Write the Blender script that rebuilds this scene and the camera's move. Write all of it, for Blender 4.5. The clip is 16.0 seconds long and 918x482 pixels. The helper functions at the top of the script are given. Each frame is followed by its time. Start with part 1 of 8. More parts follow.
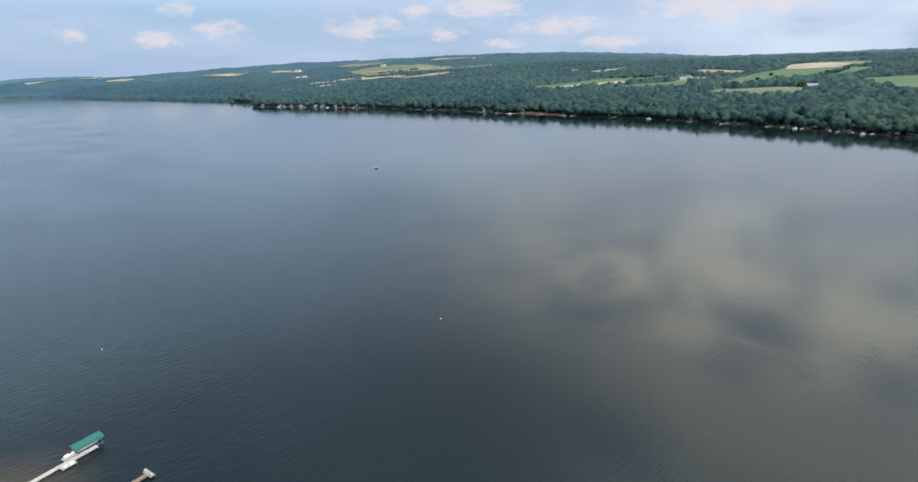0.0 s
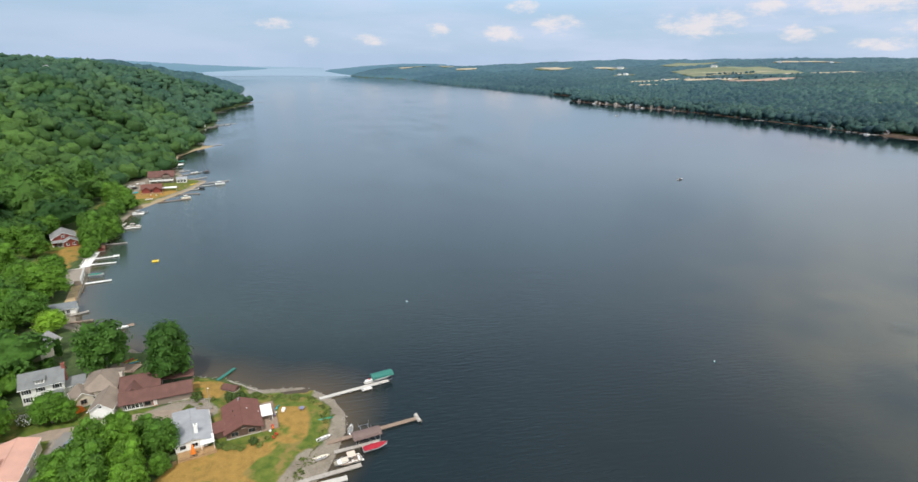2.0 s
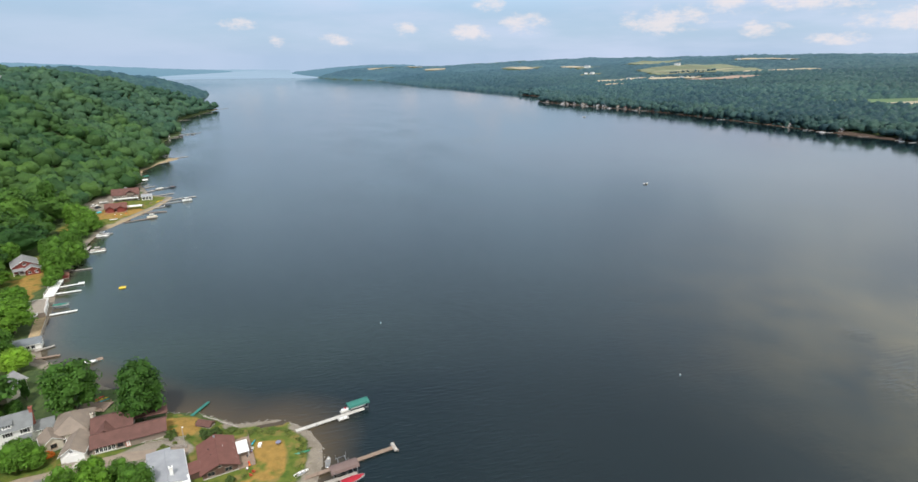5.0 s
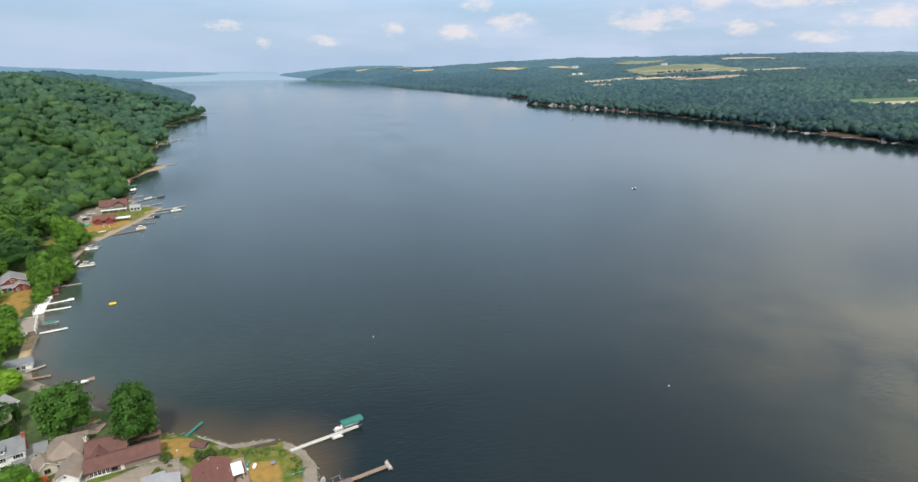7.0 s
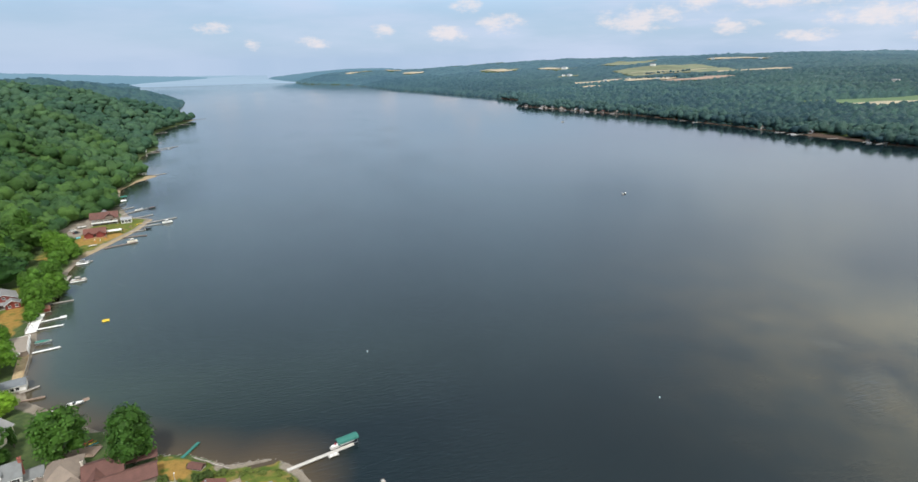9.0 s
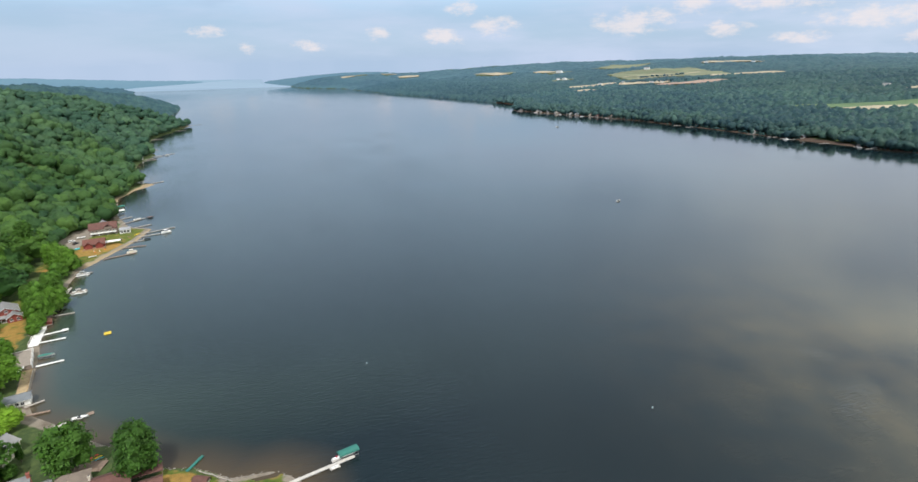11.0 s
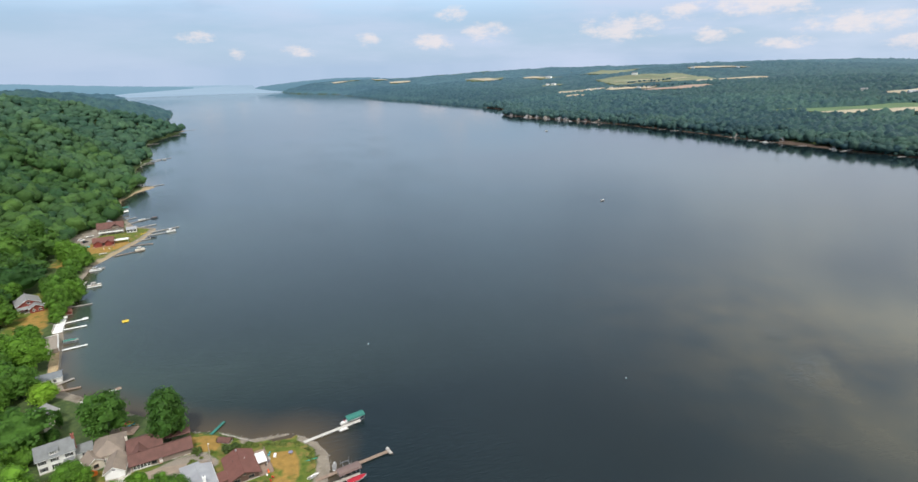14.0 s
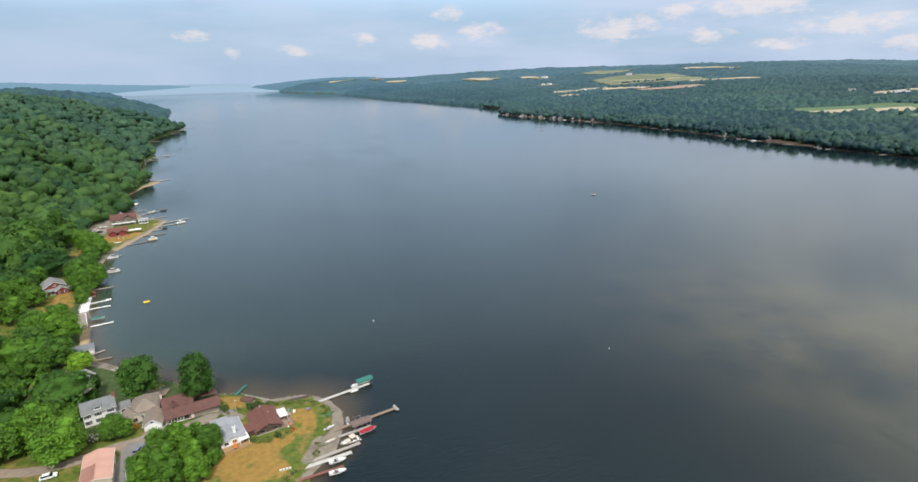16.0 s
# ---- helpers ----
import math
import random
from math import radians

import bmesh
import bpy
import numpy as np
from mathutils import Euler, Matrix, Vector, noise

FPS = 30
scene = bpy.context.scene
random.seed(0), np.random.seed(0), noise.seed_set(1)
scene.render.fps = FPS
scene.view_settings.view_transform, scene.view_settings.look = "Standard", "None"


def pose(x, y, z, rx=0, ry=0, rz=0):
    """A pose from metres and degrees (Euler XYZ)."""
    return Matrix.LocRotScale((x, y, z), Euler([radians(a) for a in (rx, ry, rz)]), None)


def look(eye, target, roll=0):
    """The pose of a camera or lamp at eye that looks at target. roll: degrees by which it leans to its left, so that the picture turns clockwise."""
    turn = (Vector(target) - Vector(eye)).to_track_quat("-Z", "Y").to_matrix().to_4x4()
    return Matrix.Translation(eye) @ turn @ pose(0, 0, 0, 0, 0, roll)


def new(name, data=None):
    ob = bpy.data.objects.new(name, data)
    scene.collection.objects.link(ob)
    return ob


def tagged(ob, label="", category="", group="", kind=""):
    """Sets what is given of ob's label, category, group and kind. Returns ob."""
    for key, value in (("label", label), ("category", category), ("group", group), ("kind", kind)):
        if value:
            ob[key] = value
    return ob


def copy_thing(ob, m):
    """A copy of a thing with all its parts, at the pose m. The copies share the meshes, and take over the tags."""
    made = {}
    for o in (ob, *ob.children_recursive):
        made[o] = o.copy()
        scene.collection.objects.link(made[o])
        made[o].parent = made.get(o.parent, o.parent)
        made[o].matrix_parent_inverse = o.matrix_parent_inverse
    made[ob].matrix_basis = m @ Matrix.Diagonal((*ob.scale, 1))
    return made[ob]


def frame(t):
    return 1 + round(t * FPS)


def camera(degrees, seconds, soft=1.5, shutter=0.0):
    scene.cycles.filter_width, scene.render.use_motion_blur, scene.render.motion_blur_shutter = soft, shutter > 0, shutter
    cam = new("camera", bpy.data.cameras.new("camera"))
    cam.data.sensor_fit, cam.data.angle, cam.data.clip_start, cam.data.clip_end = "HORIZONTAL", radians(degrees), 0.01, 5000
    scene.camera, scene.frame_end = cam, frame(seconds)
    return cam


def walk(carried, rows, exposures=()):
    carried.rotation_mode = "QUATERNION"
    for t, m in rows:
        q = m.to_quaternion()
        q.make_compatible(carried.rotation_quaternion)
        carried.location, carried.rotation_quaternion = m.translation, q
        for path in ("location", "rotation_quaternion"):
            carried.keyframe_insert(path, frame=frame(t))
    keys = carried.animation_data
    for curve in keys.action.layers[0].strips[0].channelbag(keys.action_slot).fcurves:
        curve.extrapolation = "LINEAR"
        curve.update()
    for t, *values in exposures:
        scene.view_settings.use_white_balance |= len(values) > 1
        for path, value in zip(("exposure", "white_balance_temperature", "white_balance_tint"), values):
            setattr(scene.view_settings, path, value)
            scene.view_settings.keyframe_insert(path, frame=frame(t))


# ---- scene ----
cam = camera(79.9, 16.0)
PATH = [
    (0, (2.085, 10.62, 87.235), (3.39, 12.005, 86.62), -2.1),
    (0.5, (2.424, 11.467, 87.448), (3.423, 13.09, 86.841), -0.9),
    (1, (1.762, 10.597, 88.936), (2.487, 12.359, 88.329), -0.2),
    (1.5, (2.771, 9.953, 90.643), (3.267, 11.792, 90.032), 0.3),
    (2, (3.114, 9.747, 92.09), (3.53, 11.605, 91.477), 0.4),
    (2.5, (3.28, 9.49, 93.774), (3.649, 11.357, 93.159), 0.5),
    (3, (3.636, 9.362, 95.257), (3.986, 11.232, 94.64), 0.5),
    (3.5, (4.128, 9.496, 96.643), (4.524, 11.357, 96.026), 0.2),
    (4, (3.859, 9.515, 98.179), (4.312, 11.363, 97.562), -0.0),
    (6.5, (3.915, 9.482, 105.548), (4.449, 11.308, 104.932), -0.6),
    (7, (3.774, 9.369, 107.045), (4.317, 11.193, 106.428), -0.7),
    (7.5, (3.839, 9.376, 108.529), (4.388, 11.197, 107.911), -0.8),
    (8, (3.871, 9.05, 109.953), (4.426, 10.87, 109.337), -0.9),
    (8.5, (3.98, 9.02, 111.344), (4.543, 10.839, 110.73), -1.1),
    (9, (3.753, 8.855, 112.9), (4.323, 10.671, 112.286), -1.2),
    (11.5, (1.748, 3.785, 119.238), (2.339, 5.599, 118.636), -1.4),
    (12, (0.658, 0.754, 119.359), (1.256, 2.567, 118.761), -1.4),
    (12.5, (-0.705, -3.049, 119.52), (-0.103, -1.237, 118.926), -1.3),
    (13, (-2.151, -6.932, 119.495), (-1.547, -5.12, 118.903), -1.3),
    (13.5, (-3.64, -11.471, 119.539), (-3.032, -9.66, 118.948), -1.4),
    (14, (-5.578, -16.422, 119.526), (-4.962, -14.613, 118.937), -1.4),
    (14.5, (-7.711, -21.552, 119.442), (-7.086, -19.745, 118.855), -1.4),
    (15, (-9.926, -26.847, 119.285), (-9.295, -25.042, 118.698), -1.3),
    (15.5, (-12.123, -32.377, 119.281), (-11.492, -30.573, 118.692), -1.3),
    (16, (-14.483, -38.149, 119.082), (-13.853, -36.345, 118.492), -1.2),
]
walk(cam, [(t, look(eye, target, roll)) for t, eye, target, roll in PATH],
     exposures=[(0, -0.13, 6080, 10), (0.5, -0.17, 6120, 10), (1, -0.1, 6250, 10), (2, 0.0, 6370, 10), (13, 0.0, 6370, 10), (16, -0.05, 6350, 10)])

# ---- sky, sun and exposure ----
SUN_ELEVATION, SUN_AZIMUTH = 55, 196      # degrees; azimuth clockwise from +y
CLOUD_SUNLIT = (26.0, 24.6, 19.2, 1)
CLOUD_HIGH, CLOUD_HIGH_WEST = (7.4, 7.7, 8.1, 1), (3.4, 3.8, 4.7, 1)
CLOUD_PALE = (8.2, 8.9, 9.9, 1)
CLOUD_WARM = (10.0, 11.1, 12.1, 1)
HORIZON_HAZE, CLOUD_GREY, CLOUD_PINK, CLOUD_WHITE = (4.1, 5.8, 8.5, 1), (7.9, 10.3, 12.6, 1), (6.2, 7.0, 8.7, 1), (9.2, 8.3, 8.1, 1)
# bearing, height, half width and half height of each cloud, in radians
CUMULUS = [(0.326, 0.095, 0.022, 0.011), (0.294, 0.050, 0.032, 0.013), (0.387, 0.062, 0.030, 0.014), (0.612, 0.063, 0.060, 0.016), (0.700, 0.082, 0.028, 0.012),
           (0.751, 0.047, 0.028, 0.010), (0.853, 0.031, 0.038, 0.007), (0.936, 0.055, 0.070, 0.013), (0.180, 0.056, 0.016, 0.011), (0.063, 0.038, 0.022, 0.008),
           (-0.088, 0.061, 0.022, 0.008), (-0.030, 0.036, 0.012, 0.008), (0.810, 0.090, 0.070, 0.016), (1.030, 0.025, 0.050, 0.010), (1.200, 0.075, 0.110, 0.022)]
world = bpy.data.worlds.new("sky")
scene.world = world
world.use_nodes = True


def wire_world():
    n, l = world.node_tree.nodes, world.node_tree.links
    n.clear()
    out, bg = n.new("ShaderNodeOutputWorld"), n.new("ShaderNodeBackground")
    sky, co = n.new("ShaderNodeTexSky"), n.new("ShaderNodeTexCoord")
    sky.sky_type, sky.sun_disc = "NISHITA", False
    sky.sun_elevation, sky.sun_rotation = radians(SUN_ELEVATION), radians(SUN_AZIMUTH)
    sky.altitude, sky.air_density, sky.dust_density, sky.ozone_density = 200, 1.0, 0.8, 1.5
    sep, comb, up = n.new("ShaderNodeSeparateXYZ"), n.new("ShaderNodeCombineXYZ"), n.new("ShaderNodeMath")
    up.operation, up.inputs[1].default_value = "MAXIMUM", 0.012
    l.new(co.outputs["Generated"], sep.inputs[0])
    l.new(sep.outputs[2], up.inputs[0])
    l.new(sep.outputs[0], comb.inputs[0]), l.new(sep.outputs[1], comb.inputs[1]), l.new(up.outputs[0], comb.inputs[2])
    l.new(comb.outputs[0], sky.inputs["Vector"])

    def math_node(op, a, b=None, clamp=False):
        m = n.new("ShaderNodeMath")
        m.operation, m.use_clamp = op, clamp
        for i, v in enumerate((a, b)):
            if v is None:
                continue
            if isinstance(v, (int, float)):
                m.inputs[i].default_value = v
            else:
                l.new(v, m.inputs[i])
        return m.outputs[0]

    def wired(kind, **values):
        k = n.new(kind)
        for key, v in values.items():
            if isinstance(v, (int, float, tuple)):
                k.inputs[key].default_value = v
            else:
                l.new(v, k.inputs[key])
        return k

    def smooth(v, low, high):
        r = wired("ShaderNodeMapRange", Value=v, **{"From Min": low, "From Max": high})
        r.interpolation_type = "SMOOTHSTEP"
        return r.outputs[0]

    def blend(a, b, fac):
        mx = n.new("ShaderNodeMix")
        mx.data_type = "RGBA"
        for sock, v in ((mx.inputs[0], fac), (mx.inputs[6], a), (mx.inputs[7], b)):
            if isinstance(v, (int, float, tuple)):
                sock.default_value = v
            else:
                l.new(v, sock)
        return mx.outputs[2]

    def noise_at(x, y, scale, detail, rough=0.55):
        v = wired("ShaderNodeCombineXYZ", X=x, Y=y)
        return wired("ShaderNodeTexNoise", Vector=v.outputs[0], Scale=scale, Detail=detail, Roughness=rough).outputs["Fac"]

    bearing, rise = math_node("ARCTAN2", sep.outputs[0], sep.outputs[1]), math_node("ARCSINE", up.outputs[0])
    tall = math_node("MULTIPLY", rise, 2.0)
    haze = math_node("POWER", math_node("SUBTRACT", 1.0, up.outputs[0], True), 5.0)
    col = blend(sky.outputs[0], HORIZON_HAZE, math_node("MULTIPLY", haze, 0.8))
    # a broken layer overhead, thicker towards +x; unseen, brightness set by the water's reflections
    lift = math_node("ADD", up.outputs[0], 0.15)
    px, py = math_node("DIVIDE", sep.outputs[0], lift), math_node("DIVIDE", sep.outputs[1], lift)
    cover = math_node("ADD", noise_at(px, py, 0.75, 6), math_node("MULTIPLY", sep.outputs[0], 0.16))
    cover = math_node("MULTIPLY", smooth(cover, 0.27, 0.54), smooth(rise, 0.07, 0.16))
    cover = math_node("MULTIPLY", cover, math_node("SUBTRACT", 1.0, math_node("MULTIPLY", smooth(rise, 0.34, 0.74), math_node("SUBTRACT", 0.9, math_node("MULTIPLY", smooth(bearing, 0.70, 1.20), 0.85)))))
    layer = blend(CLOUD_GREY, CLOUD_WARM, smooth(bearing, 0.35, 0.95))
    gaps = smooth(noise_at(px, py, 3.0, 6, 0.60), 0.38, 0.58)
    layer = blend(layer, CLOUD_SUNLIT, math_node("MULTIPLY", gaps, math_node("MULTIPLY", smooth(bearing, 0.64, 1.20), smooth(rise, 0.10, 0.42))))
    col = blend(col, layer, math_node("MULTIPLY", cover, 0.85))
    # a thin grey sheet high up, unseen, darker westward to dim the water there
    col = blend(col, blend(CLOUD_HIGH_WEST, CLOUD_HIGH, smooth(bearing, 0.0, 0.52)), math_node("MULTIPLY", smooth(rise, 0.32, 0.72), math_node("SUBTRACT", 0.72, math_node("MULTIPLY", smooth(bearing, 0.85, 1.25), 0.62))))
    # thin veils low down
    veil = math_node("MULTIPLY", smooth(noise_at(bearing, math_node("MULTIPLY", rise, 5.0), 3.0, 5), 0.36, 0.66), math_node("ADD", 0.55, math_node("MULTIPLY", sep.outputs[0], 0.5)))
    veil = math_node("MULTIPLY", veil, math_node("SUBTRACT", 1.0, smooth(rise, 0.12, 0.25)))
    col = blend(col, CLOUD_PINK, veil)
    bank = math_node("MULTIPLY", smooth(noise_at(bearing, math_node("MULTIPLY", rise, 3.0), 2.2, 5), 0.30, 0.62), smooth(bearing, 0.70, 1.30))
    col = blend(col, CLOUD_PALE, math_node("MULTIPLY", bank, math_node("SUBTRACT", 1.0, smooth(rise, 0.20, 0.40))))
    # the cumulus row over the far shore
    shape = -9.0
    for bear, el, wide, high in CUMULUS:
        u = math_node("DIVIDE", math_node("SUBTRACT", bearing, bear), wide)
        v = math_node("DIVIDE", math_node("SUBTRACT", rise, el), high)
        shape = math_node("MAXIMUM", shape, math_node("SUBTRACT", 1.0, math_node("ADD", math_node("MULTIPLY", u, u), math_node("MULTIPLY", v, v))))
    ragged = math_node("MULTIPLY", math_node("SUBTRACT", noise_at(bearing, tall, 24.0, 8, 0.68), 0.5), 9.0)
    puff = smooth(math_node("ADD", math_node("MAXIMUM", shape, -2.2), ragged), -0.9, 1.7)
    col = blend(col, CLOUD_WHITE, math_node("MULTIPLY", puff, 0.72))
    l.new(col, bg.inputs[0])
    bg.inputs[1].default_value = 0.1
    l.new(bg.outputs[0], out.inputs[0])


wire_world()
sun = new("sun", bpy.data.lights.new("sun", "SUN"))
sun.data.energy, sun.data.angle, sun.data.color = 3.6, radians(8.0), (1.0, 0.95, 0.88)
_a, _e = radians(SUN_AZIMUTH), radians(SUN_ELEVATION)
SUN_WAY = Vector((math.sin(_a) * math.cos(_e), math.cos(_a) * math.cos(_e), math.sin(_e)))
sun.matrix_world = look(SUN_WAY * 300, (0, 0, 0))

# ---- materials ----
def material(name, color, rough=0.6, metal=0.0, vary=0.15, scale=1.0, fine=12.0, bump=0.0, spec=0.5, tint=None, stretch=None, per_object=0.0):
    """A surface of one colour with uneven patches and grain, in metres."""
    m = bpy.data.materials.new(name)
    m.use_nodes = True
    n, l = m.node_tree.nodes, m.node_tree.links
    p = n["Principled BSDF"]
    p.inputs["Roughness"].default_value, p.inputs["Metallic"].default_value = rough, metal
    p.inputs["Specular IOR Level"].default_value = spec
    co = n.new("ShaderNodeTexCoord").outputs["Object"]
    if stretch:
        mp = n.new("ShaderNodeMapping")
        mp.inputs["Scale"].default_value = stretch
        l.new(co, mp.inputs["Vector"])
        co = mp.outputs[0]
    big, small = n.new("ShaderNodeTexNoise"), n.new("ShaderNodeTexNoise")
    big.inputs["Scale"].default_value, big.inputs["Detail"].default_value = scale, 4
    small.inputs["Scale"].default_value, small.inputs["Detail"].default_value = fine, 3
    l.new(co, big.inputs["Vector"]), l.new(co, small.inputs["Vector"])
    add = n.new("ShaderNodeMath")
    add.operation = "MULTIPLY_ADD"
    add.inputs[1].default_value = 0.5
    l.new(small.outputs["Fac"], add.inputs[0]), l.new(big.outputs["Fac"], add.inputs[2])
    ramp = n.new("ShaderNodeMapRange")
    ramp.inputs["From Min"].default_value, ramp.inputs["From Max"].default_value = 0.5, 1.0
    l.new(add.outputs[0], ramp.inputs["Value"])
    mix = n.new("ShaderNodeMix")
    mix.data_type = "RGBA"
    dark = tuple(c * (1 - vary) for c in color)
    light = tuple(min(c * (1 + vary), 0.95) for c in (tint or color))
    mix.inputs[6].default_value, mix.inputs[7].default_value = (*dark, 1), (*light, 1)
    l.new(ramp.outputs[0], mix.inputs[0])
    col = mix.outputs[2]
    if per_object:
        info, hsv, rng = n.new("ShaderNodeObjectInfo"), n.new("ShaderNodeHueSaturation"), n.new("ShaderNodeMapRange")
        rng.inputs["To Min"].default_value, rng.inputs["To Max"].default_value = 1 - per_object, 1 + per_object
        l.new(info.outputs["Random"], rng.inputs["Value"]), l.new(rng.outputs[0], hsv.inputs["Value"])
        l.new(col, hsv.inputs["Color"])
        col = hsv.outputs[0]
    l.new(col, p.inputs["Base Color"])
    if bump:
        b = n.new("ShaderNodeBump")
        b.inputs["Strength"].default_value, b.inputs["Distance"].default_value = 1.0, bump
        l.new(add.outputs[0], b.inputs["Height"]), l.new(b.outputs[0], p.inputs["Normal"])
    return m


def foliage(name, dark, light, rough=0.6, speckle=0.55, relief=0.0, grain=0.35, mottle=0.0, others=None):
    """Leaves: each tree has its own tint, each spray of leaves its own shade."""
    m = bpy.data.materials.new(name)
    m.use_nodes = True
    n, l = m.node_tree.nodes, m.node_tree.links
    p = n["Principled BSDF"]
    p.inputs["Roughness"].default_value, p.inputs["Specular IOR Level"].default_value = rough, 0.25
    at, geo, noi, co = n.new("ShaderNodeAttribute"), n.new("ShaderNodeNewGeometry"), n.new("ShaderNodeTexNoise"), n.new("ShaderNodeTexCoord")
    at.attribute_name = "tint"
    noi.inputs["Scale"].default_value, noi.inputs["Detail"].default_value = 0.6, 3
    l.new(co.outputs["Object"], noi.inputs["Vector"])
    mix, hsv, val = n.new("ShaderNodeMix"), n.new("ShaderNodeHueSaturation"), n.new("ShaderNodeMath")
    mix.data_type = "RGBA"
    mix.inputs[6].default_value, mix.inputs[7].default_value = (*dark, 1), (*light, 1)
    l.new(at.outputs["Fac"], mix.inputs[0])
    leaves = mix.outputs[2]
    if others:                                  # a second, bluer palette: haze put into the leaf colour, by an attribute
        haze_share, second, which = n.new("ShaderNodeAttribute"), n.new("ShaderNodeMix"), n.new("ShaderNodeMix")
        haze_share.attribute_name = "haze_share"
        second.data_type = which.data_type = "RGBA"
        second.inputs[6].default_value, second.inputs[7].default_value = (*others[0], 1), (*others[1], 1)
        l.new(at.outputs["Fac"], second.inputs[0]), l.new(haze_share.outputs["Fac"], which.inputs[0])
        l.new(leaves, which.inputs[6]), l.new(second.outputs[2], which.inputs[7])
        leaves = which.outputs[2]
    val.operation = "MULTIPLY_ADD"
    val.inputs[1].default_value, val.inputs[2].default_value = speckle, 1.0 - speckle
    s = n.new("ShaderNodeMath")
    s.operation = "ADD"
    l.new(geo.outputs["Random Per Island"], s.inputs[0]), l.new(noi.outputs["Fac"], s.inputs[1])
    l.new(s.outputs[0], val.inputs[0]), l.new(val.outputs[0], hsv.inputs["Value"])
    l.new(leaves, hsv.inputs["Color"]), l.new(hsv.outputs[0], p.inputs["Base Color"])
    if mottle:                                  # sprays of lighter and darker leaves within a crown
        spray, more = n.new("ShaderNodeTexNoise"), n.new("ShaderNodeMath")
        spray.inputs["Scale"].default_value, spray.inputs["Detail"].default_value = grain * 0.9, 6
        spray.inputs["Roughness"].default_value = 0.7
        l.new(co.outputs["Object"], spray.inputs["Vector"])
        more.operation = "MULTIPLY_ADD"
        more.inputs[1].default_value = mottle * 2
        l.new(spray.outputs["Fac"], more.inputs[0]), l.new(val.outputs[0], more.inputs[2])
        less = n.new("ShaderNodeMath")
        less.operation = "SUBTRACT"
        less.inputs[1].default_value = mottle
        l.new(more.outputs[0], less.inputs[0]), l.new(less.outputs[0], hsv.inputs["Value"])
    if relief:
        fine, bump = n.new("ShaderNodeTexNoise"), n.new("ShaderNodeBump")
        fine.inputs["Scale"].default_value, fine.inputs["Detail"].default_value = grain, 6
        fine.inputs["Roughness"].default_value = 0.65
        bump.inputs["Strength"].default_value, bump.inputs["Distance"].default_value = 1.0, relief
        l.new(co.outputs["Object"], fine.inputs["Vector"]), l.new(fine.outputs["Fac"], bump.inputs["Height"]), l.new(bump.outputs[0], p.inputs["Normal"])
    # light that comes through the leaves
    thin, both = n.new("ShaderNodeBsdfTranslucent"), n.new("ShaderNodeMixShader")
    l.new(hsv.outputs[0], thin.inputs[0])
    both.inputs[0].default_value = 0.30
    l.new(p.outputs[0], both.inputs[1]), l.new(thin.outputs[0], both.inputs[2])
    l.new(both.outputs[0], n["Material Output"].inputs[0])
    return m


M = {
    "leaf": foliage("broad_leaves", (0.040, 0.108, 0.018), (0.126, 0.262, 0.022), speckle=0.58, relief=0.5, grain=0.9, mottle=0.6),
    "wood_leaf": foliage("hillside_foot_leaves", (0.030, 0.086, 0.019), (0.098, 0.204, 0.028), speckle=0.5, relief=0.6, grain=0.8, mottle=0.6),
    "lime_leaf": foliage("lime_leaves", (0.12, 0.25, 0.02), (0.20, 0.36, 0.03), speckle=0.5, relief=0.5, grain=0.9, mottle=0.6),
    # hill, cape and far leaves turn bluer: distance haze put into base colours
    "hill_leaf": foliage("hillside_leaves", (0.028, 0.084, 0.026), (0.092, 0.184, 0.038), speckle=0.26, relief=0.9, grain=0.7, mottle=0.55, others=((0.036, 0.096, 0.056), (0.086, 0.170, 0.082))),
    "cape_leaf": foliage("cape_leaves", (0.038, 0.098, 0.062), (0.084, 0.168, 0.088), speckle=0.22, relief=1.4, grain=0.4, mottle=0.55),
    "far_leaf": foliage("haze_tinted_leaves", (0.021, 0.058, 0.066), (0.064, 0.130, 0.092), speckle=0.24, relief=1.5, grain=0.3, mottle=0.6, others=((0.062, 0.142, 0.200), (0.092, 0.190, 0.236))),
    "bark": material("bark", (0.16, 0.13, 0.10), 0.9, vary=0.4, scale=2, fine=14, bump=0.03),
}

# ---- the plan: two shores and the hills above them ----
LEFT_SHORE = [(-60, -900), (-45, -200), (-30, 40), (-20, 95), (-12, 112), (-4, 120), (-1, 128), (1, 136), (1, 143), (-2, 150), (-6, 155),
              (-11, 158.6), (-18, 159.2), (-24, 160), (-27, 163), (-35, 169), (-42, 171), (-50, 177), (-62, 189), (-72, 197), (-81, 207),
              (-94.5, 219), (-100.6, 232), (-106.6, 258), (-110, 273), (-114.5, 287), (-118, 308), (-121, 334), (-126, 368), (-127, 394),
              (-119, 416), (-106, 455), (-102, 486), (-122, 500), (-140, 545), (-156, 620), (-150, 660), (-134, 693)]
LEFT_SHORE += [(-165, 720), (-185, 860), (-178, 950), (-205, 1030), (-225, 1190), (-206, 1330), (-188, 1464), (-255, 1530), (-288, 1700),
               (-296, 2000), (-318, 2240), (-345, 2300), (-480, 2420), (-640, 3200), (-860, 4200), (-985, 4950)]
